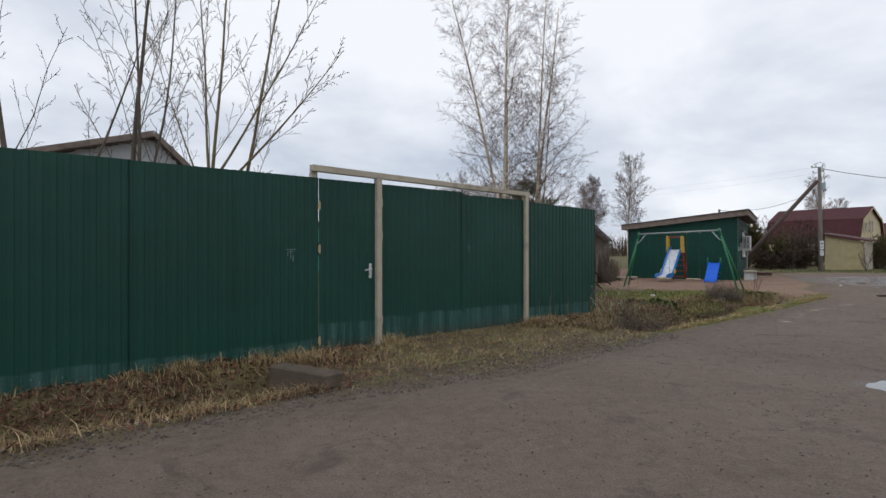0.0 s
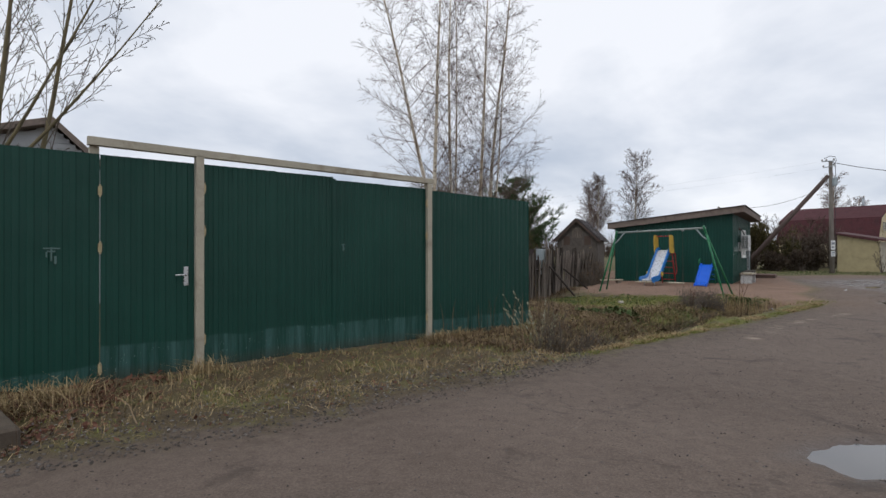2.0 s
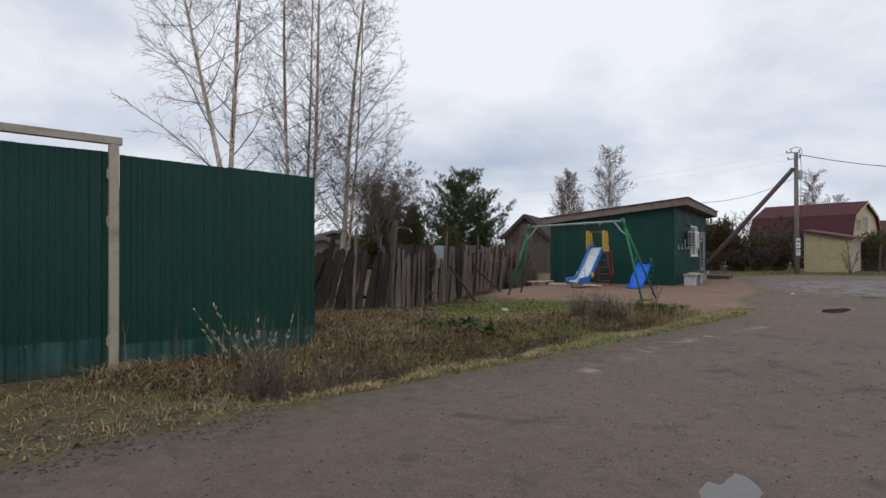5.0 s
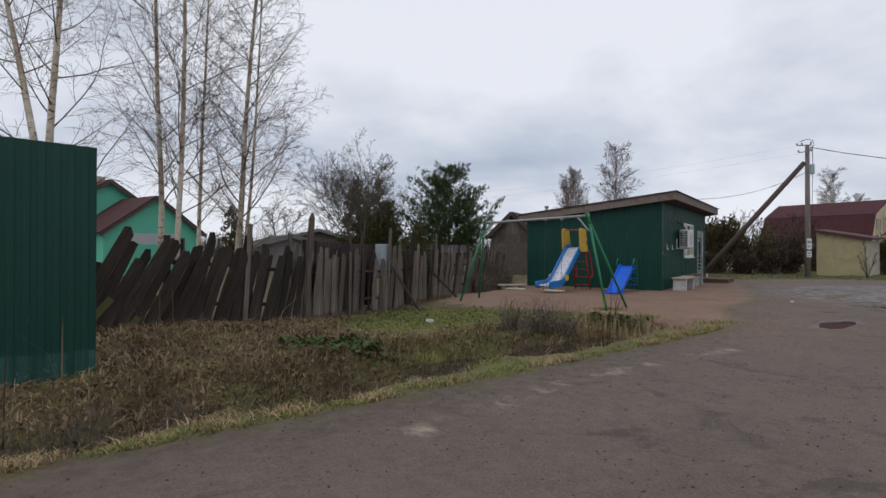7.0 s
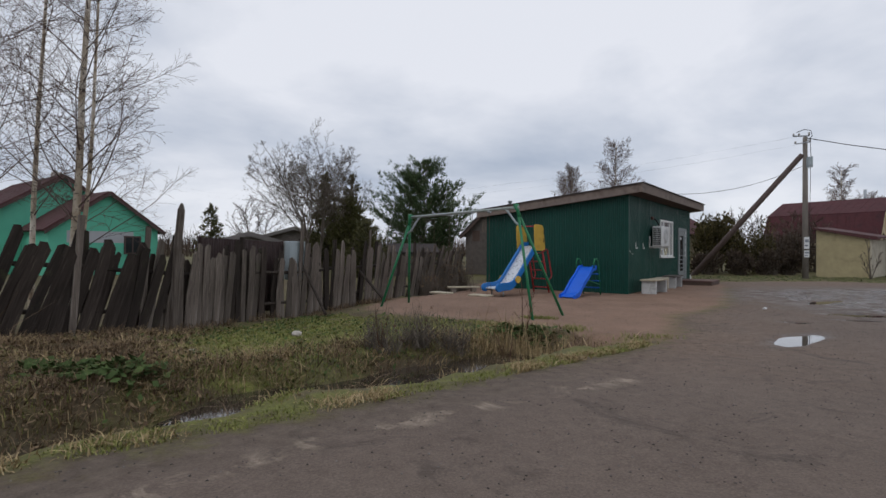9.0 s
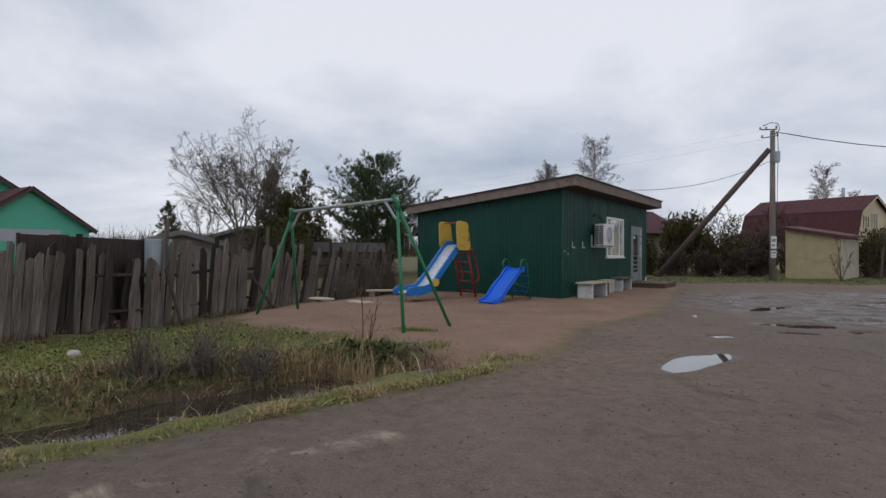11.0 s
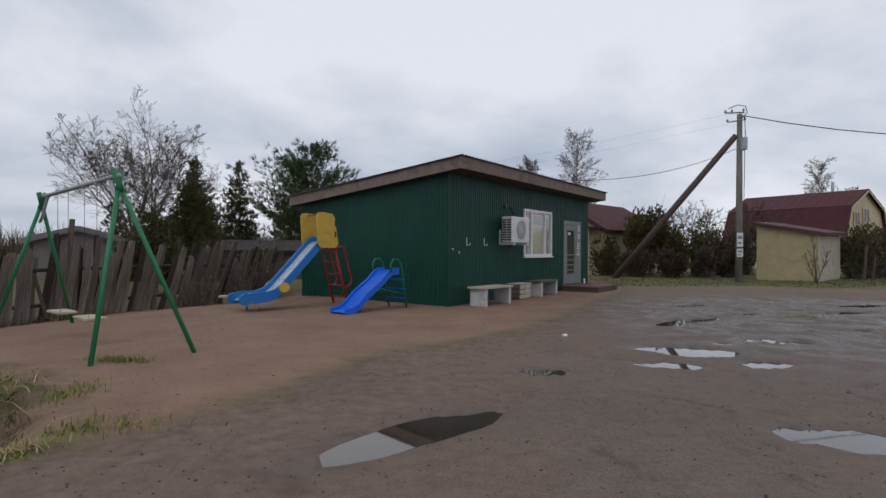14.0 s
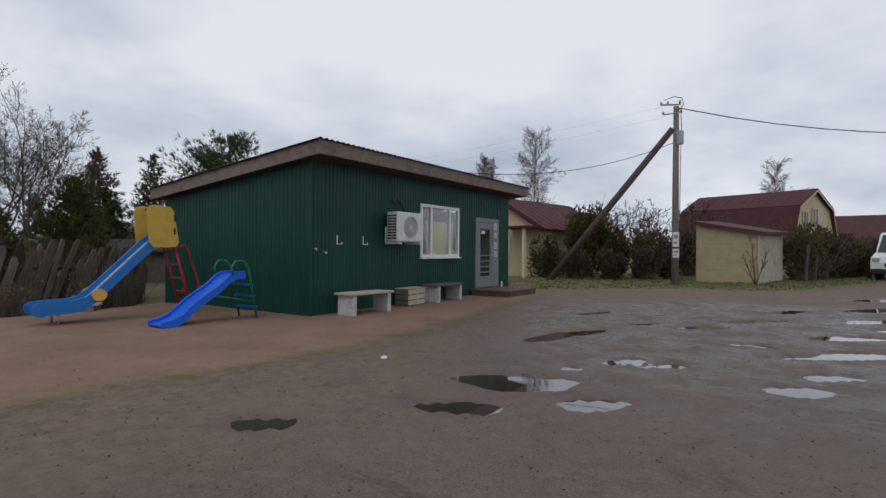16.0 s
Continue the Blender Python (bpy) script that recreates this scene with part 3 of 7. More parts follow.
POOLS += [(13.60, 16.56, 0.70, 0.20, 43), (16.45, 16.66, 0.36, 0.19, -10), (16.67, 19.76, 0.55, 0.28, -12), (16.13, 18.95, 0.33, 0.14, -5),
          (17.20, 19.02, 0.28, 0.14, 10), (14.70, 18.50, 0.22, 0.11, 0), (17.78, 22.72, 0.85, 0.2, 38), (19.4, 23.95, 0.35, 0.15, 20),
          (19.16, 19.50, 0.28, 0.16, 0), (20.2, 21.07, 0.5, 0.13, 0), (20.95, 21.24, 0.42, 0.22, 10), (19.86, 20.05, 0.28, 0.13, 0),
          (21.77, 22.54, 0.5, 0.2, 0), (20.06, 21.85, 0.30, 0.14, -20), (17.35, 20.4, 0.14, 0.09, 0), (4.76, 5.58, 0.40, 0.22, 30),
          (18.06, 20.82, 0.3, 0.12, 20), (24.0, 24.5, 0.9, 0.25, 10), (23.0, 26.0, 0.7, 0.2, 25), (6.70, 7.60, 0.23, 0.11, 40), (17.2, 19.05, 0.2, 0.1, 0), (18.4, 20.6, 0.3, 0.12, 10), (20.2, 23.6, 0.55, 0.16, 15), (22.6, 21.6, 0.6, 0.22, 5), (21.4, 24.4, 0.7, 0.18, 12), (23.4, 23.2, 0.6, 0.2, 0), (25.5, 26.5, 1.0, 0.25, 20), (19.0, 25.6, 0.5, 0.14, 35), (27.5, 29.0, 1.2, 0.3, 25)]
build_terrain()


def water_sheet(name, pts, z, label):
    vs = [(x, y, z) for x, y in pts]
    k = len(vs)
    low = [(x, y, z - 0.02) for x, y in pts]
    tagged(new(name, mesh(name, vs + low, [tuple(range(k)), tuple(range(2 * k - 1, k - 1, -1))] + [(i, i + k, (i + 1) % k + k, (i + 1) % k) for i in range(k)], "water")), label, "puddle", kind="structure")


for cx, cy, a, b, ang in POOLS:
    c, s = math.cos(radians(ang)), math.sin(radians(ang))
    ring = [(cx + 1.9 * (a * math.cos(q) * c - b * math.sin(q) * s), cy + 1.9 * (a * math.cos(q) * s + b * math.sin(q) * c)) for q in [2 * math.pi * i / 24 for i in range(24)]]
    base = float(np.mean(height(np.array([p[0] for p in ring]), np.array([p[1] for p in ring]))))
    water_sheet("puddle", ring, base - 0.020, "shallow muddy puddle reflecting the grey sky")
water_sheet("ditch_water", [(6.3, 12.9), (6.6, 12.4), (7.4, 13.1), (9.4, 15.1), (10.1, 15.9), (9.4, 16.5), (7.5, 15.0), (6.5, 14.2)], -0.235, "still dark water in the roadside ditch")

# ---- green steel fence and gate ----
FENCE_P, FENCE_A = (-0.98, 8.14), math.degrees(math.atan2(0.654, 0.757))


def on_fence(u, z=0.0, back=0.0):
    return frame_xy(FENCE_P, FENCE_A, 0) @ Matrix.Translation((u, back, z))


def hinge(parent, x, z):
    g = G().tube([(x, -0.035, z), (x, -0.035, z + 0.13)], 0.009, 8).box((x - 0.018, -0.030, z + 0.02), (x + 0.018, -0.018, z + 0.11))
    part("hinge", g.mesh("hinge", "hinge"), parent, "pale rusty steel hinge")


fence = thing("sheet_fence", on_fence(0), "tall dark green profiled steel fence along the verge", "fence")
u = -1.02
rng = random.Random(4)
while u > -15:
    w = 1.15
    part("sheet", profile_sheet("sheet", w + 0.03, 2.60, "fence_green"), fence).location = (u - w, 0.004 * (int(u * 9) % 2), -0.19 + rng.uniform(-0.008, 0.008))
    u -= w
for i, (a, b, zt) in enumerate(((3.44, 4.60, 2.33), (4.57, 5.72, 2.31))):
    part("sheet", profile_sheet("sheet", b - a, zt + 0.08, "fence_green", 0.03), fence).location = (a, 0.004 * i, -0.08)
for x in (-3.4, -5.9, -8.4, -10.9, 5.45):
    part("fence_post", G().box((x, 0.03, -0.3), (x + 0.06, 0.09, 2.25), 0.006).mesh("fence_post", "post"), fence)
for z in (0.45, 1.85):
    part("rail", G().box((-15, 0.022, z), (-1.1, 0.06, z + 0.04)).mesh("rail", "post"), fence)
    part("rail", G().box((3.5, 0.022, z), (5.6, 0.06, z + 0.04)).mesh("rail", "post"), fence)

gate_frame = thing("gate_portal", on_fence(0), "beige painted steel portal frame of the gate", "gate frame")
part("post", G().box((-0.045, -0.05, -0.15), (0.045, 0.05, 2.50), 0.008).mesh("post", "post"), gate_frame)
part("post", G().box((3.34, -0.05, -0.15), (3.43, 0.05, 2.43), 0.008).mesh("post", "post"), gate_frame)
part("post", G().box((-1.08, 0.02, -0.15), (-0.99, 0.11, 2.49), 0.008).mesh("post", "post"), gate_frame)
part("beam", G().add([(-1.10, -0.05, 2.49), (3.46, -0.05, 2.43), (3.46, 0.05, 2.43), (-1.10, 0.05, 2.49), (-1.10, -0.05, 2.575), (3.46, -0.05, 2.505), (3.46, 0.05, 2.505), (-1.10, 0.05, 2.575)],
                     [(3, 2, 1, 0), (4, 5, 6, 7), (0, 1, 5, 4), (1, 2, 6, 5), (2, 3, 7, 6), (3, 0, 4, 7)]).mesh("beam", "post"), gate_frame)

wicket = thing("wicket_gate", on_fence(-0.99), "narrow green steel wicket gate with a lever handle, shut", "gate")
part("sheet", profile_sheet("sheet", 0.93, 2.40, "fence_green"), wicket).location = (0.005, 0.0, 0.0)
for z in (0.08, 1.35, 1.95):
    hinge(wicket, 0.0, z)
lock = part("lock_plate", G().box((0.82, -0.012, 0.98), (0.87, -0.002, 1.20), 0.003).mesh("lock_plate", "steel"), wicket, "bright steel lock plate")
part("lever", G().tube([(0.845, -0.01, 1.11), (0.845, -0.06, 1.11), (0.835, -0.065, 1.11), (0.72, -0.062, 1.105)], 0.010, 8).mesh("lever", "steel", True), lock, "bright steel lever handle")

for a, b, h, nm in ((0.05, 1.739, 2.38, 0), (1.741, 3.335, 2.335, 1)):
    leaf = thing("gate_leaf", on_fence(a), "wide green profiled steel gate leaf, shut", "gate", "gate leaves")
    part("sheet", profile_sheet("sheet", (b - a) / 2 + 0.02, h, "fence_green"), leaf).location = (0, 0.0, 0.02)
    if nm == 0:
        part("cover_strip", G().box((b - a - 0.02, -0.007, 0.03), (b - a + 0.03, -0.003, h - 0.01)).mesh("cover_strip", "fence_green"), leaf)
    part("sheet", profile_sheet("sheet", (b - a) / 2, h - 0.004, "fence_green"), leaf).location = ((b - a) / 2, 0.004, 0.02)
    x = 0.0 if nm == 0 else b - a
    for z in (0.28, 1.55, 2.05):
        hinge(leaf, x, z)
    for z in (0.25, 1.2, 2.2):
        part("brace", G().box((0.02, 0.022, z), (b - a - 0.02, 0.06, z + 0.04)).mesh("brace", "post"), leaf)


def chalk(u, z, strokes, r=0.007):
    g = G()
    for x0, z0, x1, z1 in strokes:
        g.box((x0, -0.003, z0), (x0 + max(r * 2, x1 - x0), 0.002, z0 + max(r * 2, z1 - z0)))
    tagged(new("paint_mark", g.mesh("paint_mark", "chalk")), "small pale paint mark on the green fence", "paint mark", "paint marks").matrix_world = on_fence(u, z, -0.004)


chalk(-1.47, 1.28, [(0, 0.12, 0.14, 0.13), (0.06, 0.0, 0.07, 0.14), (0.02, 0.04, 0.03, 0.09), (0.09, -0.03, 0.11, 0.05), (0.03, 0.09, 0.10, 0.1)])
chalk(1.86, 1.36, [(0, 0.1, 0.06, 0.11), (0.02, 0.02, 0.03, 0.1), (0.04, 0.04, 0.05, 0.06)])
slab = thing("culvert_slab", pose(-1.56, 5.84, -0.29, 0, 3, 138), "broken grey concrete slab half buried in the verge", "concrete slab")
part("slab_body", G().box((-0.55, -0.20, 0), (0.55, 0.04, 0.40), 0.02).mesh("slab_body", "slab"), slab)

# ---- kiosk ----
K_A = 57.5
K_L, K_D, K_H0, K_H1 = 8.26, 4.85, 2.92, 2.425
kiosk_m = frame_xy((13.44, 24.65), K_A, 0.0)  # x along the front, y to the back


def on_kiosk(u, v=0.0, z=0.0):
    return kiosk_m @ Matrix.Translation((u, v, z))


kiosk = thing("kiosk", kiosk_m, "green profiled steel kiosk with an overhanging mono-pitch roof", "kiosk")
WIN = (3.49, 5.25, 1.06, 2.36)
DOOR = (6.15, 7.54, 0.17, 2.17)


def wall_sheet(u0, u1, z0, z1):
    ob = part("wall_sheet", profile_sheet("wall_sheet", u1 - u0, z1 - z0, "kiosk_green", 0, 0.10, 0.014), kiosk)
    ob.location = (u0, 0, z0)


edges = [0.0, 1.17, 2.33, WIN[0], WIN[1], DOOR[0], DOOR[1], K_L]
for a, b in zip(edges[:-1], edges[1:]):
    if (a, b) == WIN[:2]:
        wall_sheet(a, b, -0.1, WIN[2])
        wall_sheet(a, b, WIN[3], K_H0)
    elif (a, b) == DOOR[:2]:
        wall_sheet(a, b, DOOR[3], K_H0)
        wall_sheet(a, b, -0.1, DOOR[2])
    else:
        wall_sheet(a, b, -0.1, K_H0)
v = 0.0
while v < K_D - 0.01:  # side wall, tops falling with the roof
    w = min(1.15, K_D - v)
    h0 = K_H0 - (K_H0 - K_H1) * v / K_D
    ob = part("wall_sheet", profile_sheet("wall_sheet", w, h0 + 0.1 - (K_H0 - K_H1) * w / K_D, "kiosk_green", -(K_H0 - K_H1) * w / K_D, 0.115, 0.015), kiosk)
    ob.matrix_basis = Matrix.Translation((0, v + w, -0.1)) @ pose(0, 0, 0, 0, 0, -90)
    v += w
part("corner_trim", G().box((-0.012, -0.012, -0.1), (0.05, 0.0, K_H0), 0.0).box((-0.012, 0.0, -0.1), (0.0, 0.05, K_H0)).mesh("corner_trim", "kiosk_green"), kiosk)
part("back_wall", G().box((0.03, K_D - 0.08, -0.1), (K_L - 0.03, K_D, K_H1)).box((K_L - 0.08, 0.05, -0.1), (K_L, K_D, K_H1)).mesh("back_wall", "kiosk_green"), kiosk)
part("floor_slab", G().box((0.05, 0.05, -0.1), (K_L - 0.1, K_D - 0.1, 0.19)).mesh("floor_slab", "concrete"), kiosk)
part("inner_wall", G().box((2.2, 1.6, 0.19), (K_L - 0.2, 1.66, 2.45)).mesh("inner_wall", "soffit"), kiosk)
# roof: slab with fascia boards, profiled sheet above
RO, RS, RE = 0.45, 0.22, 0.46
slope = (K_H0 - K_H1) / K_D


def roof_z(v):
    return K_H0 + 0.10 - slope * v


def slant(u0, u1, v0, v1, z0, z1):
    vs = [(uu, vv, roof_z(vv) + zz) for zz in (z0, z1) for uu, vv in ((u0, v0), (u1, v0), (u1, v1), (u0, v1))]
    return G().add(vs, [(3, 2, 1, 0), (4, 5, 6, 7)] + [(i, (i + 1) % 4, 4 + (i + 1) % 4, 4 + i) for i in range(4)])


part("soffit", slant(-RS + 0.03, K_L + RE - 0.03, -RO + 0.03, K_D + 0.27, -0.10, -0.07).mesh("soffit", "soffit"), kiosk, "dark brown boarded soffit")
for a in (slant(-RS, K_L + RE, -RO, -RO + 0.03, -0.11, 0.145), slant(-RS, -RS + 0.03, -RO + 0.031, K_D + 0.27, -0.11, 0.145), slant(K_L + RE - 0.03, K_L + RE, -RO + 0.031, K_D + 0.27, -0.11, 0.145)):
    part("fascia_board", a.mesh("fascia_board", "fascia"), kiosk, "weathered brown fascia board")
rg = G()
n_r = 64
rv = []
for v_ in (-RO - 0.05, K_D + 0.32):
    for i in range(n_r * 4 + 1):
        uu = -RS - 0.05 + (K_L + RS + RE + 0.1) * i / (n_r * 4)
        rv.append((uu, v_, roof_z(v_) + 0.15 + (0.022 if i % 4 in (1, 2) else 0.0)))
k = n_r * 4 + 1
rg.add(rv + [(x, y, z - 0.006) for x, y, z in rv], [(i, i + 1, k + i + 1, k + i) for i in range(k - 1)] + [(2 * k + i + 1, 2 * k + i, 3 * k + i, 3 * k + i + 1) for i in range(k - 1)] + [(i + 1, i, 2 * k + i, 2 * k + i + 1) for i in range(k - 1)])
part("roof_sheet", rg.mesh("roof_sheet", "roof_dark"), kiosk, "dark profiled steel roof sheet")
part("stove_pipe", G().tube([(1.2, 4.6, 2.4), (1.2, 4.6, 3.0)], 0.06, 10).tube([(1.2, 4.6, 3.0), (1.2, 4.6, 3.06)], 0.085, 10).mesh("stove_pipe", "galv", True), kiosk)

win = part("window", G().box((WIN[0], -0.04, WIN[2]), (WIN[1], 0.05, WIN[2] + 0.07), 0.006).box((WIN[0], -0.04, WIN[3] - 0.07), (WIN[1], 0.05, WIN[3]), 0.006)
           .box((WIN[0], -0.04, WIN[2] + 0.071), (WIN[0] + 0.07, 0.05, WIN[3] - 0.071)).box((WIN[1] - 0.07, -0.04, WIN[2] + 0.071), (WIN[1], 0.05, WIN[3] - 0.071))
           .box((WIN[0] + 0.42, -0.035, WIN[2] + 0.071), (WIN[0] + 0.49, 0.05, WIN[3] - 0.071)).box((WIN[1] - 0.49, -0.035, WIN[2] + 0.071), (WIN[1] - 0.42, 0.05, WIN[3] - 0.071)).mesh("window", "white_frame"), kiosk, "white plastic window frame with three panes")
for a, b in ((WIN[0] + 0.07, WIN[0] + 0.42), (WIN[0] + 0.49, WIN[1] - 0.49), (WIN[1] - 0.42, WIN[1] - 0.07)):
    p_ = part("pane", G().box((a, -0.004, WIN[2] + 0.07), (b, 0.004, WIN[3] - 0.07)).mesh("pane", "glass"), win, "clear window pane")
    p_.visible_shadow = False
part("window_sill", G().box((WIN[0] - 0.03, -0.09, WIN[2] - 0.03), (WIN[1] + 0.03, -0.0, WIN[2] - 0.002)).mesh("window_sill", "white_frame"), win)
lit = part("window_blind", G().box((WIN[0] + 0.40, 0.09, WIN[2] + 0.02), (WIN[1] - 0.12, 0.11, WIN[3] - 0.40)).mesh("window_blind", "glass_yellow"), win, "yellow printed window display")
door = part("door", G().box((DOOR[0], -0.03, DOOR[2]), (DOOR[0] + 0.10, 0.05, DOOR[3])).box((DOOR[0] + 0.101, -0.03, DOOR[3] - 0.12), (DOOR[1] - 0.001, 0.05, DOOR[3])).box((DOOR[1] - 0.40, -0.03, DOOR[2]), (DOOR[1] - 0.001, 0.05, DOOR[3] - 0.121))
            .box((DOOR[0] + 0.101, -0.02, DOOR[2] + 0.02), (DOOR[0] + 0.28, 0.04, DOOR[3] - 0.13)).box((DOOR[1] - 0.54, -0.02, DOOR[2] + 0.02), (DOOR[1] - 0.41, 0.04, DOOR[3] - 0.13)).box((DOOR[0] + 0.281, -0.02, DOOR[2] + 0.02), (DOOR[1] - 0.541, 0.04, DOOR[2] + 0.33))
            .box((DOOR[0] + 0.281, -0.02, DOOR[3] - 0.30), (DOOR[1] - 0.541, 0.04, DOOR[3] - 0.13)).mesh("door", "door_grey"), kiosk, "grey door with a glazed and barred middle, shut")
part("door_glass", G().box((DOOR[0] + 0.28, 0.0, DOOR[2] + 0.33), (DOOR[1] - 0.54, 0.015, DOOR[3] - 0.30)).mesh("door_glass", "dark_glass"), door)
for z in (0.60, 0.76, 0.92, 1.08):
    part("door_bar", G().box((DOOR[0] + 0.28, -0.024, z), (DOOR[1] - 0.54, -0.004, z + 0.03)).mesh("door_bar", "door_grey"), door)
part("door_handle", G().tube([(DOOR[1] - 0.48, -0.02, 1.1), (DOOR[1] - 0.48, -0.07, 1.1), (DOOR[1] - 0.48, -0.07, 1.35), (DOOR[1] - 0.48, -0.02, 1.35)], 0.012, 6).mesh("door_handle", "steel"), door)
for z, h_, x in ((1.86, 0.19, 0), (1.62, 0.15, 0.01), (1.28, 0.20, 0.0), (1.06, 0.16, 0.0)):
    nt = thing("notice", on_kiosk(DOOR[1] - 0.30 + x, -0.033, z), "white paper notice with grey print stuck beside the door", "notice", "notices")
    part("sheet_of_paper", G().box((0, 0, 0), (0.17, 0.003, h_)).mesh("sheet_of_paper", "paper"), nt)
    for a_, b_, c_ in ((0.2, 0.35, 0.15), (0.5, 0.58, 0.12), (0.7, 0.82, 0.15)):
        part("print_line", G().box((0.02, -0.002, h_ * a_), (c_, 0.0, h_ * b_)).mesh("print_line", "print_grey"), nt)
tagn = thing("door_notice", on_kiosk(DOOR[0] + 0.36, -0.012, 1.72), "small white notice behind the door glass", "notice")
part("sheet_of_paper", G().box((0, 0, 0), (0.2, 0.003, 0.09)).mesh("sheet_of_paper", "paper"), tagn)

# air conditioner on its brackets
ac = thing("air_conditioner", on_kiosk(2.09, -0.42, 1.42) @ Matrix.Diagonal((1.08, 1.0, 1.08, 1)), "white outdoor air conditioner unit on wall brackets", "air conditioner")
part("case", G().box((0, 0, 0.0), (0.86, 0.30, 0.60), 0.02).mesh("case", "ac_white"), ac)
part("fan_recess", G().tube([(0.44, -0.004, 0.30), (0.44, 0.01, 0.30)], 0.225, 32).mesh("fan_recess", "door_grey"), ac, "grey round fan opening")
for r_ in (0.225, 0.19, 0.145, 0.10, 0.055):
    ring = [(0.44 + r_ * math.cos(a_ * math.pi / 16), -0.012, 0.30 + r_ * math.sin(a_ * math.pi / 16)) for a_ in range(33)]
    part("guard_ring", G().tube(ring, 0.006, 5, False).mesh("guard_ring", "ac_white"), ac)
for q in range(8):
    a_ = q * math.pi / 8
    part("guard_spoke", G().tube([(0.44 - 0.225 * math.cos(a_), -0.010, 0.30 - 0.235 * math.sin(a_)), (0.44 + 0.225 * math.cos(a_), -0.010, 0.30 + 0.235 * math.sin(a_))], 0.004, 4).mesh("guard_spoke", "ac_white"), ac)
for i in range(9):
    for j in range(2):
        part("side_louvre", G().box((-0.006, 0.03 + j * 0.13, 0.05 + i * 0.056), (0.0, 0.14 + j * 0.13, 0.085 + i * 0.056)).mesh("side_louvre", "dark_void"), ac)
for x in (0.08, 0.74):
    part("bracket", G().box((x, -0.02, -0.05), (x + 0.04, 0.42, -0.004)).box((x, 0.38, -0.05), (x + 0.04, 0.42, 0.30)).mesh("bracket", "white_frame"), ac, "white steel wall bracket")
part("condensate_pipe", G().tube([(0.5, 0.2, 0.6), (0.46, 0.3, 0.80), (0.40, 0.40, 0.88), (0.34, 0.43, 0.86)], 0.022, 8).mesh("condensate_pipe", "tyre", True), ac, "black insulated pipe bent into the wall")
part("wall_plug", G().tube([(0.34, 0.36, 0.86), (0.34, 0.44, 0.86)], 0.05, 10).mesh("wall_plug", "deck_red"), ac)

for x, z in ((0.68, 1.34), (1.44, 1.34)):
    hk = thing("wall_hook", on_kiosk(x, -0.02, z), "white L-shaped mark on the green kiosk wall", "wall hook", "wall hooks")
    part("hook", G().box((0, -0.004, 0), (0.014, 0.012, 0.18)).box((0.015, -0.004, 0), (0.15, 0.012, 0.014)).box((0.136, -0.004, 0.015), (0.15, 0.012, 0.05)).mesh("hook", "white_frame"), hk)
for x, z in ((0.10, 1.25), (0.36, 1.18)):
    tagged(new("paint_chip", G().box((0, -0.002, 0), (0.08, 0.003, 0.014)).box((0.055, -0.002, -0.03), (0.068, 0.003, 0.0)).mesh("paint_chip", "white_frame")), "small white scuff on the green wall", "paint mark", "paint marks").matrix_world = on_kiosk(x, -0.004, z)

# benches, crate, steps
for u0, v0, w_, h_, turn, lab in ((0.44, -0.66, 1.08, 0.42, -3, "low concrete bench with a plank seat against the kiosk"), (3.52, -0.52, 1.15, 0.42, 2, "low white-sided bench with a dark plank seat")):
    b = thing("bench", on_kiosk(u0, v0, 0) @ pose(0, 0, 0, 0, 0, turn), lab, "bench", "benches by the kiosk")
    for x in (0.02, w_ - 0.10):
        part("support", G().box((x, 0.0, -0.03), (x + 0.10, 0.42, h_ - 0.05), 0.01).mesh("support", "concrete_pale"), b, "pale concrete support")
    for j in range(3):
        part("seat_plank", G().box((-0.06, -0.03 + j * 0.16, h_ - 0.045), (w_ + 0.06, 0.12 + j * 0.16, h_), 0.006).mesh("seat_plank", "plank_pale" if u0 < 1 else "logs"), b)
crate = thing("crate", on_kiosk(2.45, -0.45, 0) @ pose(0, 0, 0, 0, 0, 6), "worn beige wooden crate with slatted sides", "crate")
for i in range(3):
    part("slat", G().box((0.0, -0.015, 0.02 + i * 0.12), (0.72, 0.0, 0.12 + i * 0.12)).mesh("slat", "shed_pale"), crate)
    part("end_slat", G().box((-0.015, 0.0, 0.02 + i * 0.12), (0.0, 0.33, 0.12 + i * 0.12)).mesh("end_slat", "logs"), crate)
part("crate_top", G().box((-0.02, -0.02, 0.372), (0.74, 0.35, 0.39)).mesh("crate_top", "shed_pale"), crate)
part("crate_post", G().box((0.3, -0.03, 0.0), (0.36, -0.016, 0.42)).mesh("crate_post", "plank_pale"), crate)
step = thing("entrance_step", on_kiosk(5.85, -1.24, 0), "low red-brown wooden step platform at the kiosk door", "step")
for i in range(8):
    part("deck_board", G().box((0.0, i * 0.15, 0.13), (1.72, i * 0.15 + 0.142, 0.165), 0.004).mesh("deck_board", "deck_red"), step)
part("step_front", G().box((0.02, 0.01, -0.05), (1.70, 0.05, 0.128)).box((0.02, 0.06, -0.05), (0.06, 1.18, 0.128)).box((1.66, 0.06, -0.05), (1.70, 1.18, 0.128)).mesh("step_front", "soffit"), step)
tagged(new("door_stop", G().tube([(0, 0, 0), (0, 0, 0.16)], 0.025, 8).mesh("door_stop", "white_frame")), "short white post on the entrance step", "post").matrix_world = on_kiosk(7.42, -0.2, 0.165)

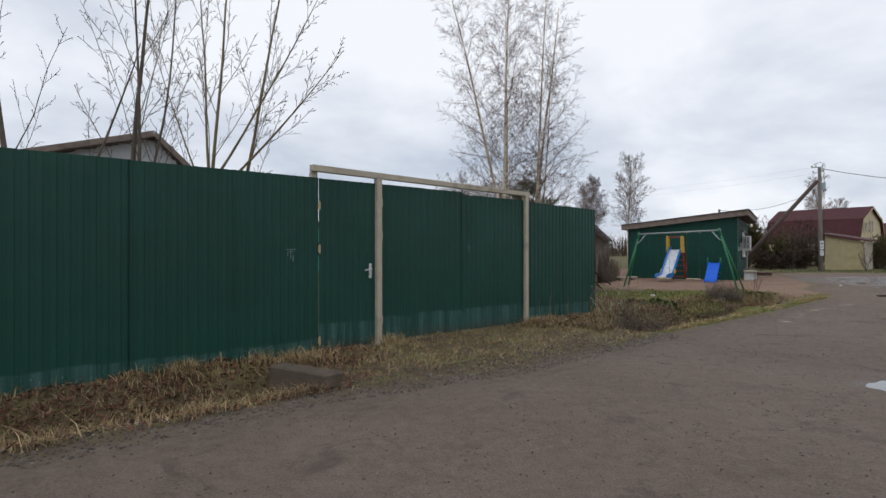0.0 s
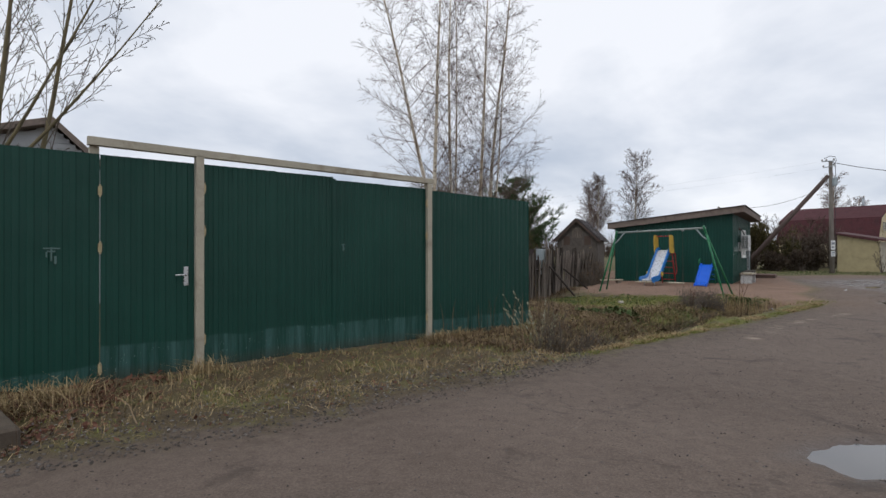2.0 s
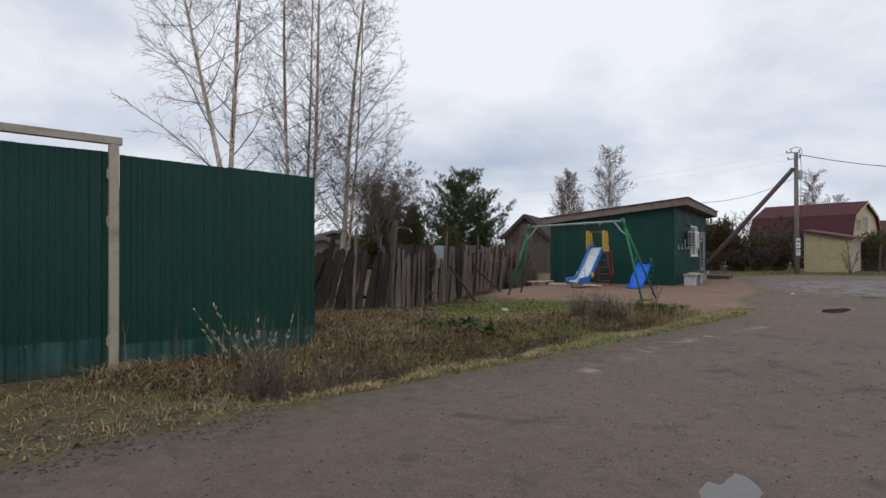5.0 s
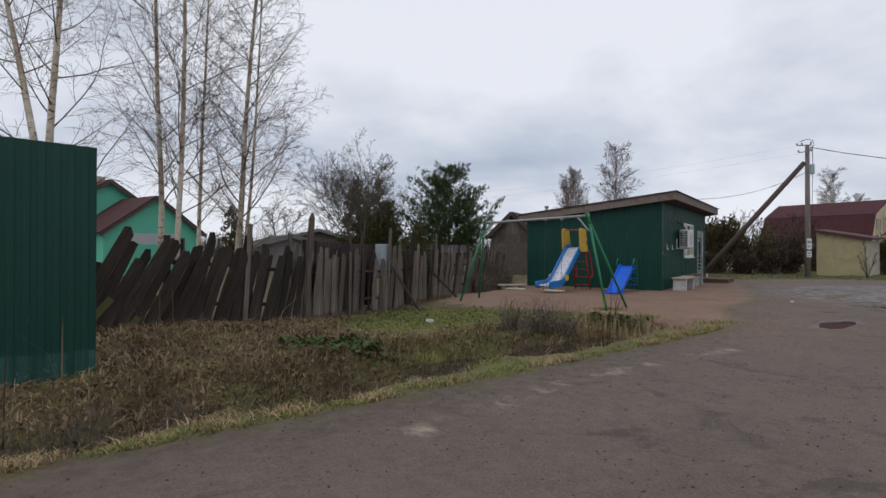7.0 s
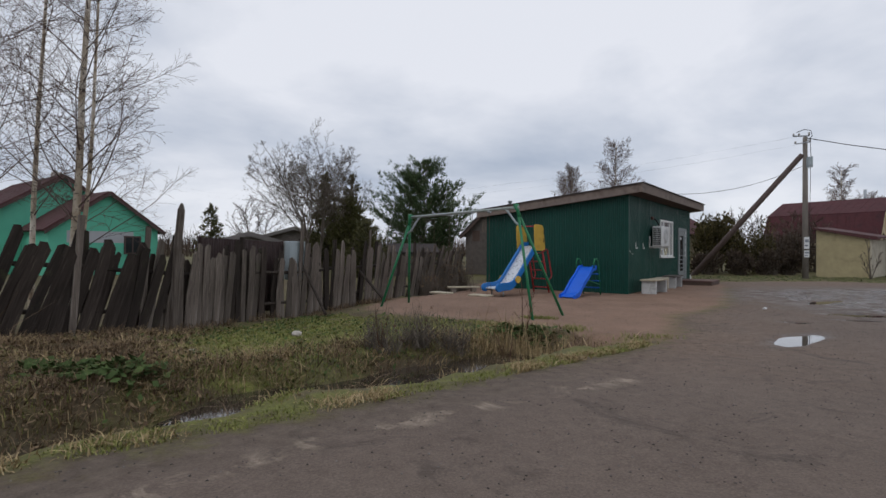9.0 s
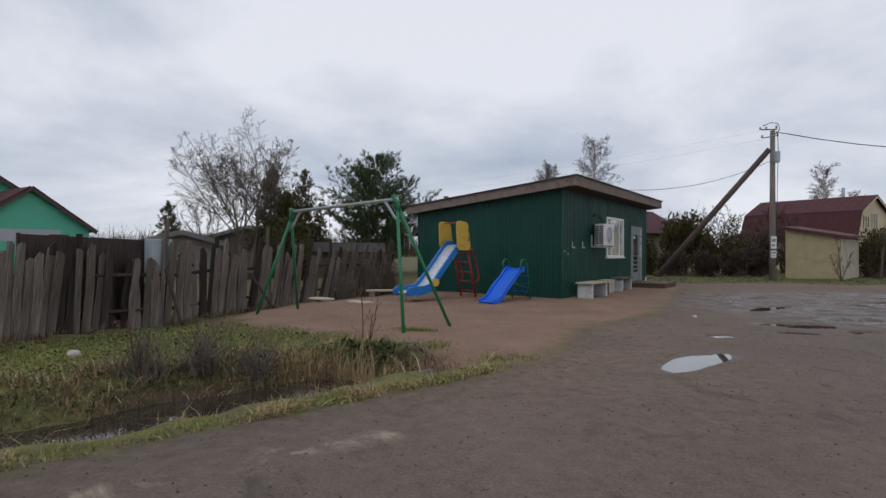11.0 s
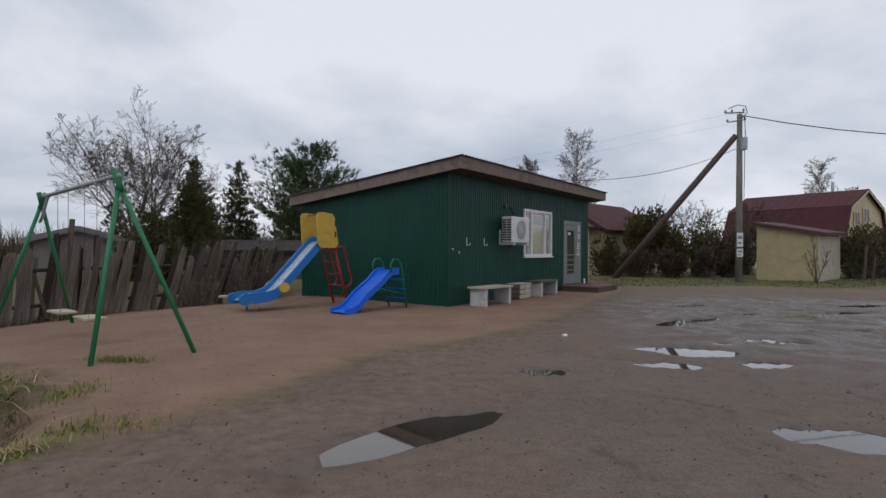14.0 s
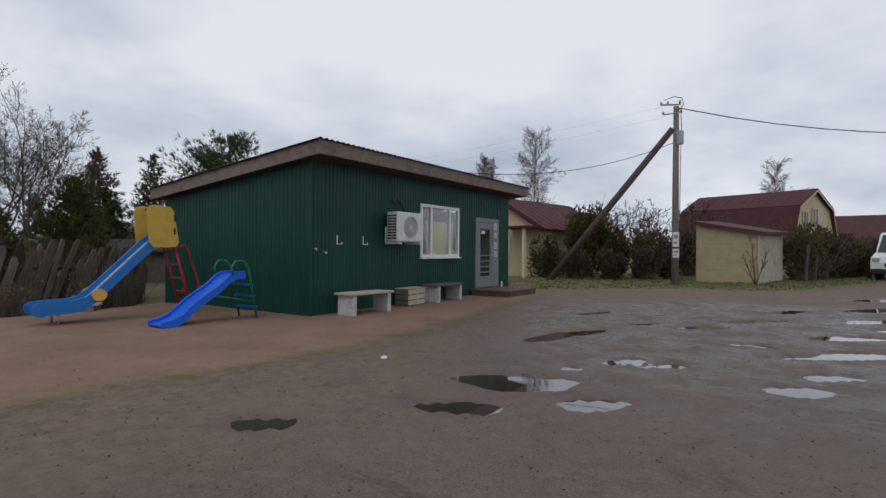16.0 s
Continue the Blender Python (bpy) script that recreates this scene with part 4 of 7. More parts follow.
# thin mast at the back corner of the kiosk
mast = thing("service_mast", on_kiosk(7.2, 1.4, 2.9), "short grey service mast above the kiosk roof", "mast")
part("mast_pole", G().tube([(0, 0, -0.2), (0, 0, 0.85)], 0.06, 8).mesh("mast_pole", "pole_wood", True), mast)
part("mast_insulator", G().tube([(0.06, 0, 0.78), (0.14, 0, 0.80)], 0.03, 8).mesh("mast_insulator", "ceramic"), mast)

# ---- swing ----
S1, S2 = Vector((9.77, 19.08, 0)), Vector((7.51, 20.66, 0))
sw_dir = (S2 - S1).normalized()
sw_m = frame_xy((S1.x, S1.y), math.degrees(math.atan2(sw_dir.y, sw_dir.x)), 0)
swing = thing("swing_set", sw_m, "green steel A-frame swing set with a grey top bar", "swing")
L_ = (S2 - S1).length
sw_inv = sw_m.inverted()
for top_x, top_z, feet in ((0.0, 2.10, ((10.02, 18.28), (10.72, 19.16))), (L_, 2.0, ((6.85, 20.5), (7.37, 21.5)))):
    for k_, (fx, fy) in enumerate(feet):
        ft = sw_inv @ Vector((fx, fy, -0.1))
        tp = Vector((top_x, (-0.03, 0.03)[k_], top_z))
        part("leg", G().tube([tp + (tp - ft) * 0.02, ft], 0.027, 10).mesh("leg", "swing_green", True), swing)
        part("collar", G().tube([tp + (tp - ft) * 0.025, tp.lerp(ft, 0.09)], 0.034, 10).mesh("collar", "swing_green", True), swing)
part("top_bar", G().tube([(-0.05, 0, 2.09), (L_ + 0.05, 0, 1.99)], 0.029, 10).mesh("top_bar", "swing_bar", True), swing, "worn grey steel top bar")
for x, zt in ((0.0, 2.08), (L_, 1.98)):
    sx = 1 if x == 0 else -1
    arc = [(x + sx * (0.38 * (1 - i / 8.0) ** 0.6 - 0.10), 0, zt - 0.36 * (i / 8.0) ** 1.6) for i in range(9)]
    part("corner_brace", G().tube(arc, 0.022, 8).mesh("corner_brace", "box_grey", True), swing, "curved grey corner brace")
for k_, x0 in enumerate((0.60, 1.62)):
    seat = part("swing_seat", G().box((x0, -0.12, 0.32), (x0 + 0.48, 0.12, 0.355), 0.008).mesh("swing_seat", "plank_pale"), swing, "pale wooden swing seat")
    for x in (x0 + 0.03, x0 + 0.45):
        part("hanger_rod", G().tube([(x, -0.09, 0.35), (x, 0.0, 0.8), (x, 0.0, 2.06)], 0.0035, 5).tube([(x, 0.09, 0.35), (x, 0.0, 0.8)], 0.0035, 5).mesh("hanger_rod", "soffit"), swing)
        part("hanger_bearing", G().tube([(x - 0.03, 0, 2.03), (x + 0.03, 0, 2.03)], 0.03, 8).mesh("hanger_bearing", "galv"), swing)

# ---- large slide ----
def chute(profile, width, side, mat_in, mat_side, parent, thick=0.04):
    """A slide bed along x with raised sides; profile: x, z."""
    n = len(profile)
    g = G()
    vs = [(x, y, z + dz) for dz in (0, -thick) for y in (-width / 2, width / 2) for x, z in profile]
    fs = []
    for i in range(n - 1):
        fs += [(i, n + i, n + i + 1, i + 1), (2 * n + i, 2 * n + i + 1, 3 * n + i + 1, 3 * n + i)]
    fs += [(0, 2 * n, 3 * n, n), (n - 1, 2 * n - 1, 4 * n - 1, 3 * n - 1)]
    part("chute", g.add(vs, fs).mesh("chute", mat_in, True), parent, "smooth chute bed")
    for s_ in (-1, 1):
        g = G()
        y0, y1 = s_ * width / 2, s_ * (width / 2 + 0.05)
        vs = []
        for y in (y0, y1):
            vs += [(x, y, z + side) for x, z in profile] + [(x, y, z - thick - 0.07) for x, z in profile]
        fs = []
        for i in range(n - 1):
            a_, b_, c_, d_ = i, n + i, 2 * n + i, 3 * n + i
            fs += [(a_, a_ + 1, b_ + 1, b_), (c_, d_, d_ + 1, c_ + 1), (a_, c_, c_ + 1, a_ + 1), (b_, b_ + 1, d_ + 1, d_)]
        fs += [(0, n, 3 * n, 2 * n), (n - 1, 3 * n - 1, 4 * n - 1, 2 * n - 1)]
        part("chute_side", g.add(vs, fs).mesh("chute_side", mat_side), parent)


BS_F, BS_T = Vector((9.42, 23.22, 0)), Vector((10.76, 24.78, 0))
bs_d = BS_T - BS_F
bs_len = bs_d.length
slide = thing("large_slide", frame_xy((BS_F.x, BS_F.y), math.degrees(math.atan2(bs_d.y, bs_d.x)), 0) @ Matrix.Diagonal((1, 1, 0.87, 1)), "tall blue slide with yellow side panels and a red ladder", "slide")
pr = [(0.0, 0.27), (0.12, 0.30), (0.55, 0.31), (0.75, 0.36), (0.95, 0.50), (2.0, 1.50), (2.15, 1.60), (2.45, 1.62)]
sc_ = (bs_len - 0.05) / 2.45
pr = [(x * sc_, z) for x, z in pr]
chute(pr, 0.44, 0.13, "slide_chute", "slide_blue", slide)
for s_ in (-1, 1):
    part("nose", G().tube([(0.0, s_ * 0.245 - 0.026, 0.29), (0.0, s_ * 0.245 + 0.026, 0.29)], 0.13, 20).mesh("nose", "slide_blue"), slide)
    part("side_disc", G().tube([(0.98 * sc_, s_ * 0.272, 0.52), (0.98 * sc_, s_ * 0.296, 0.52)], 0.115, 24).mesh("side_disc", "panel_yellow"), slide, "round yellow disc")
    g = G()
    ol = [(1.93, 1.52), (1.90, 1.62), (1.86, 2.22), (1.91, 2.31), (2.02, 2.33), (2.34, 2.30), (2.42, 2.22), (2.54, 1.56), (2.50, 1.48), (2.40, 1.45), (2.0, 1.45)]
    yy = sorted((s_ * 0.30, s_ * 0.325))
    panel = part("side_panel", g.prism([(x * sc_, z) for x, z in ol], yy[0], yy[1]).mesh("side_panel", "panel_yellow"), slide, "yellow board side panel")
    for z in (1.72, 2.0):
        yo = sorted((s_ * 0.326, s_ * 0.332))
        part("slot", G().box((2.42 * sc_, yo[0], z), (2.46 * sc_, yo[1], z + 0.14)).mesh("slot", "dark_void"), panel)
    part("ladder_rail", G().tube([(2.45 * sc_, s_ * 0.25, 1.55), (2.92 * sc_, s_ * 0.27, -0.05)], 0.026, 8).mesh("ladder_rail", "ladder_red", True), slide, "red steel ladder rail")
    part("handrail", G().tube([(2.50 * sc_, s_ * 0.29, 1.42), (2.66 * sc_, s_ * 0.29, 1.50), (2.74 * sc_, s_ * 0.29, 1.46), (3.02 * sc_, s_ * 0.29, 0.62), (2.98 * sc_, s_ * 0.29, 0.52), (2.80 * sc_, s_ * 0.28, 0.42)], 0.019, 8).mesh("handrail", "ladder_red", True), slide, "red bent steel handrail")
    part("foot", G().tube([(0.30 * sc_, s_ * 0.2, 0.24), (0.30 * sc_, s_ * 0.2, -0.05)], 0.02, 8).mesh("foot", "galv", True), slide)
for i in range(5):
    q = (i + 0.6) / 5.4
    part("rung", G().tube([(2.45 * sc_ + q * 0.47 * sc_, -0.26, 1.55 - q * 1.6), (2.45 * sc_ + q * 0.47 * sc_, 0.26, 1.55 - q * 1.6)], 0.02, 8).mesh("rung", "ladder_red", True), slide)
part("cross_bar", G().tube([(2.1 * sc_, -0.3, 2.27), (2.1 * sc_, 0.3, 2.27)], 0.02, 8).mesh("cross_bar", "ladder_red", True), slide)

# ---- small slide ----
SS_F, SS_T = Vector((11.43, 23.12, 0)), Vector((12.32, 24.42, 0))
ss_d = SS_T - SS_F
q_ = ss_d.length / 1.9
small = thing("small_slide", frame_xy((SS_F.x, SS_F.y), math.degrees(math.atan2(ss_d.y, ss_d.x)), 0) @ Matrix.Diagonal((1, 1, 0.86, 1)), "small bright blue plastic slide with green tube steps", "slide")
pr = [(x * q_, z) for x, z in [(-0.05, 0.05), (0.15, 0.08), (0.35, 0.16), (0.65, 0.40), (0.90, 0.55), (1.10, 0.66), (1.35, 0.86), (1.50, 0.93), (1.72, 0.94)]]
chute(pr, 0.36, 0.055, "slide_blue2", "slide_blue2", small)
for s_ in (-1, 1):
    y = s_ * 0.26
    arc = [(1.98 * q_, y, -0.05), (1.80 * q_, y, 0.85), (1.74 * q_, y, 1.08), (1.62 * q_, y, 1.20), (1.46 * q_, y, 1.20), (1.36 * q_, y, 1.08), (1.40 * q_, y, 0.90)]
    part("hoop", G().tube(arc, 0.020, 8).mesh("hoop", "swing_green", True), small, "green bent tube rail")
    part("brace", G().tube([(1.02 * q_, y * 0.8, 0.52), (1.90 * q_, y, 0.34)], 0.016, 8).mesh("brace", "swing_green", True), small)
for z in (0.22, 0.45, 0.68):
    x = 1.98 - (z + 0.05) * 0.2
    part("tread", G().box((x * q_ - 0.05, -0.26, z), (x * q_ + 0.07, 0.26, z + 0.03), 0.006).mesh("tread", "slide_blue2"), small)
bench_b = thing("low_plank", pose(8.6, 25.2, 0.0, 0, 0, 15), "weathered plank on blocks beside the pickets", "plank")
part("plank_board", G().box((-0.5, -0.1, 0.10), (0.5, 0.1, 0.15), 0.006).mesh("plank_board", "plank_pale"), bench_b)
part("plank_block", G().box((-0.4, -0.08, -0.05), (-0.25, 0.08, 0.10)).box((0.25, -0.08, -0.05), (0.4, 0.08, 0.10)).mesh("plank_block", "concrete"), bench_b)

# ---- utility pole ----
PB, PT = Vector((24.45, 34.9, -0.1)), Vector((24.62, 35.25, 6.75))
pole = thing("utility_pole", pose(PB.x, PB.y, 0), "grey wooden utility pole with a leaning brace", "utility pole")
T_ = PT - Vector((PB.x, PB.y, 0))
part("shaft", G().tube([(0, 0, -0.3), T_ * 0.5, T_], [0.135, 0.12, 0.10], 12).mesh("shaft", "pole_wood", True), pole)
SB = Vector((20.1, 37.45, -0.2)) - Vector((PB.x, PB.y, 0))
part("brace", G().tube([SB, T_ * 0.875 + Vector((-0.12, 0.03, 0))], [0.15, 0.12], 10).mesh("brace", "strut_wood", True), pole, "dark brown leaning timber brace")
part("meter_box", G().box((0.08, -0.12, 5.25), (0.26, 0.10, 5.75), 0.012).mesh("meter_box", "box_grey"), pole, "pale grey service box")
part("bracket_arm", G().tube([(-0.55, 0.0, 6.72), (0.2, 0.05, 6.75)], 0.03, 6).tube([(-0.45, 0, 6.35), (0.15, 0, 6.45)], 0.025, 6).mesh("bracket_arm", "galv"), pole)
for x, z in ((-0.5, 6.78), (-0.25, 6.80), (0.2, 6.85), (-0.42, 6.42), (0.25, 6.5)):
    part("insulator", G().tube([(x, 0.1, z - 0.05), (x, 0.1, z + 0.02), (x, 0.1, z + 0.08)], [0.03, 0.05, 0.03], 8).mesh("insulator", "ceramic", True), pole)
part("cable_loop", G().tube([(0.1, 0.05, 6.5), (0.32, 0.05, 6.75), (0.25, 0.05, 7.0), (-0.05, 0.05, 7.05), (-0.4, 0.05, 6.9)], 0.016, 6).mesh("cable_loop", "wire", True), pole)
part("cable_down", G().tube([(0.17, -0.05, 6.6), (0.2, -0.06, 5.7)], 0.014, 6).tube([(0.16, -0.1, 5.3), (0.13, -0.1, 3.0), (0.13, -0.1, 1.0)], 0.012, 6).mesh("cable_down", "wire"), pole)
for z, h_ in ((1.02, 0.32), (1.42, 0.55)):
    ntc = thing("pole_notice", pose(PB.x, PB.y, z, 0, 0, -12), "white paper notice stuck on the utility pole", "notice", "pole notices")
    part("sheet_of_paper", G().box((-0.11, -0.148, 0), (0.11, -0.142, h_)).mesh("sheet_of_paper", "paper"), ntc)
    for a_, b_, c_ in ((0.55, 0.8, 0.08), (0.2, 0.35, 0.05)):
        part("print_line", G().box((-0.08, -0.151, h_ * a_), (c_, -0.149, h_ * b_)).mesh("print_line", "print_grey"), ntc)


def wire(a, b, sag, r=0.012, label="black overhead cable strung from the pole"):
    a, b = Vector(a), Vector(b)
    pts = [a.lerp(b, i / 14) - Vector((0, 0, sag * 4 * (i / 14) * (1 - i / 14))) for i in range(15)]
    tagged(new("overhead_cable", G().tube(pts, r, 5).mesh("overhead_cable", "wire")), label, "cable", "overhead cables")


wire(PT + Vector((0.1, 0, -0.05)), (52, 38, 9.2), 1.75, 0.020)
wire(PT + Vector((-0.05, 0, -1.35)), on_kiosk(7.2, 1.4, 3.7).translation, 0.5, 0.011)
for dz, dx in ((0.0, -0.5), (-0.4, -0.45)):
    wire(PT + Vector((dx, 0, dz)), (-28, 74 + dx * 6, 9.0 + dz), 2.2, 0.0020, "thin dark overhead wire high above the road")


# ---- picket fence ----
def along(pts, d):
    for (ax, ay), (bx, by) in zip(pts[:-1], pts[1:]):
        ln = math.hypot(bx - ax, by - ay)
        if d <= ln:
            return ax + (bx - ax) * d / ln, ay + (by - ay) * d / ln, math.degrees(math.atan2(by - ay, bx - ax))
        d -= ln
    return None


def picket_mesh(w, h, t, tip, rng):
    """A rough board: slightly crooked, its top cut aslant or pointed."""
    c = rng.uniform(-0.05, 0.05)
    k = rng.uniform(-0.03, 0.03)
    tl, tr = (h, h - tip) if rng.random() < 0.5 else (h - tip, h)
    vs = []
    for y in (0, -t):
        vs += [(-w / 2, y, 0), (w / 2, y, 0), (-w / 2 * 1.04 + c * 0.5, y, h * 0.5), (w / 2 * 0.97 + c * 0.5, y, h * 0.5), (-w / 2 * 0.94 + k, y, tl), (k, y, h + tip * 0.3), (w / 2 * 0.94 + k, y, tr)]
    fs = [(1, 0, 2, 3), (3, 2, 4, 5), (3, 5, 6), (7, 8, 10, 9), (9, 10, 12, 11), (10, 13, 12)]
    edge = [0, 1, 3, 6, 5, 4, 2]
    fs += [(edge[i], edge[(i + 1) % 7], edge[(i + 1) % 7] + 7, edge[i] + 7) for i in range(7)]
    return mesh("picket", vs, fs, None)


def build_pickets():
    rng = random.Random(11)
    fence = thing("picket_fence", Matrix.Identity(4), "old leaning grey picket fence of rough uneven boards", "fence")
    kinds = []
    for i in range(16):
        me = picket_mesh(rng.uniform(0.095, 0.16), rng.uniform(1.42, 1.72), rng.uniform(0.018, 0.026), rng.uniform(0.02, 0.10), rng)
        kinds.append((me, me.copy()))
        kinds[-1][0].materials.append(M["picket"])
        kinds[-1][1].materials.append(M["picket_dark"])
    d = 0.0
    while True:
        here = along(PICKETS, d)
        if not here:
            break
        x, y, ang = here
        dark = d < 4.0 or rng.random() < (0.45 if d < 5.4 else 0.14)
        if d < 3.9:
            lean = 31 - 3.4 * d + rng.uniform(-3, 3)
        elif d < 5.4:
            lean = 13 + rng.uniform(-5, 5)
        elif d < 9.5:
            lean = rng.uniform(0, 8) - (2 if d > 7.5 else 0)
        else:
            lean = 4 + (d - 9.5) * 2.9 + rng.uniform(-4, 4)
        wide = 1.4 if d < 4.5 else 1.12
        z = ground_z(x, y) - 0.10
        gap = 7.35 < d < 7.75
        if not gap:
            ob = part("picket", kinds[rng.randrange(16)][1 if dark else 0], fence)
            back = rng.choice((0.0, 0.0, 0.06))
            sc = rng.uniform(0.90, 1.10) * (0.93 if d < 2.5 else 1.0)
            ob.matrix_world = pose(x, y, z, 0, 0, ang) @ Matrix.Translation((0, back - 0.02, 0)) @ pose(0, 0, 0, rng.uniform(-4, 4), lean, 0) @ Matrix.Diagonal((wide, 1, sc, 1))
        # extra dark boards behind the row, added so the gaps look shaded
        if rng.random() < (0.30 if d < 4.5 else 0.40):
            ob = part("picket", kinds[rng.randrange(16)][1], fence)
            ob.matrix_world = pose(x, y, z, 0, 0, ang) @ Matrix.Translation((0.06, 0.11, 0)) @ pose(0, 0, 0, rng.uniform(-3, 3), lean + rng.uniform(-4, 4), 0) @ Matrix.Diagonal((1, 1, rng.uniform(0.82, 1.02), 1))
        d += rng.uniform(0.115, 0.16) if d > 4.5 else rng.uniform(0.15, 0.21)
    for (ax, ay), (bx, by) in zip(PICKETS[1:-1], PICKETS[2:]):
        ang = math.degrees(math.atan2(by - ay, bx - ax))
        ln = math.hypot(bx - ax, by - ay)
        for z in (0.32, 0.98):
            za, zb = ground_z(ax, ay) + z, ground_z(bx, by) + z + 0.02
            ox, oy = -math.sin(radians(ang)) * 0.06, math.cos(radians(ang)) * 0.06
            g = G().tube([(ax + ox, ay + oy, za), (bx + ox, by + oy, zb)], 0.035, 6)
            part("rail", g.mesh("rail", "picket_dark"), fence)
        h = 1.5
        part("fence_post", G().tube([(ax - 0.12, ay + 0.06, ground_z(ax, ay) - 0.2), (ax - 0.12, ay + 0.06, h)], [0.06, 0.05], 8).mesh("fence_post", "picket_dark"), fence)
    x, y, ang = along(PICKETS, 5.35)
    part("tall_post", G().tube([(x, y - 0.06, -0.35), (x + 0.05, y - 0.06, 1.0), (x + 0.13, y - 0.05, 1.93), (x + 0.14, y - 0.05, 2.05)], [0.075, 0.07, 0.062, 0.02], 9).mesh("tall_post", "picket"), fence, "tall grey pointed round post")
    for dd, h in ((8.35, 1.85), (11.1, 1.8), (4.7, 1.62), (3.6, 1.75)):
        x, y, ang = along(PICKETS, dd)
        part("tall_board", G().box((-0.05, -0.03, -0.2), (0.05, 0.0, h), 0.006, pose(x, y, 0, 0, 4, ang)).mesh("tall_board", "picket"), fence)
    for (x0, y0, z0), (x1, y1, z1) in (((5.15, 20.35, 0.85), (5.85, 19.65, -0.1)), ((6.0, 22.3, 0.7), (6.75, 21.7, 0.0))):
        part("prop", G().tube([(x0, y0, z0), (x1, y1, z1)], 0.032, 6).mesh("prop", "picket_dark"), fence, "dark sloping prop pole")
    for dd, lean in ((0.9, 40), (1.5, 38)):
        x, y, ang = along(PICKETS, dd)
        part("mossy_board", G().box((-0.05, -0.05, 0.1), (0.05, -0.03, 0.75), 0.005, pose(x, y, 0, 0, lean, ang)).mesh("mossy_board", "moss_leaf"), fence, "board covered with yellow-green moss")
    # brown sheet and grey box behind the boards
    x, y, ang = along(PICKETS, 7.45)
    sh = thing("brown_sheet_gate", pose(x - 0.32, y + 0.15, -0.1, 0, 0, ang), "dark brown steel sheet gate behind the pickets", "gate")
    ob = part("sheet", profile_sheet("sheet", 2.05, 1.58, "brown_sheet", 0.06), sh)
    ob.location = (-1.25, 0, 0)
    part("sheet_frame", G().box((-1.28, 0.03, 0), (-1.23, 0.07, 1.60)).box((0.78, 0.03, 0), (0.83, 0.07, 1.54)).mesh("sheet_frame", "brown_sheet"), sh)
    x, y, ang = along(PICKETS, 8.4)
    bx = thing("meter_cabinet", pose(x - 0.05, y + 0.03, 0.58, 0, 0, ang), "small grey metal cabinet hung behind the pickets", "cabinet")
    part("cabinet_body", G().box((-0.23, 0.0, 0.0), (0.23, 0.20, 0.86), 0.012).mesh("cabinet_body", "box_grey"), bx)
    part("cabinet_door", G().box((-0.205, -0.012, 0.02), (0.205, -0.001, 0.84)).mesh("cabinet_door", "box_grey"), bx)
    part("cabinet_leg", G().box((-0.03, 0.05, -0.95), (0.03, 0.11, 0.0)).mesh("cabinet_leg", "picket_dark"), bx)


build_pickets()


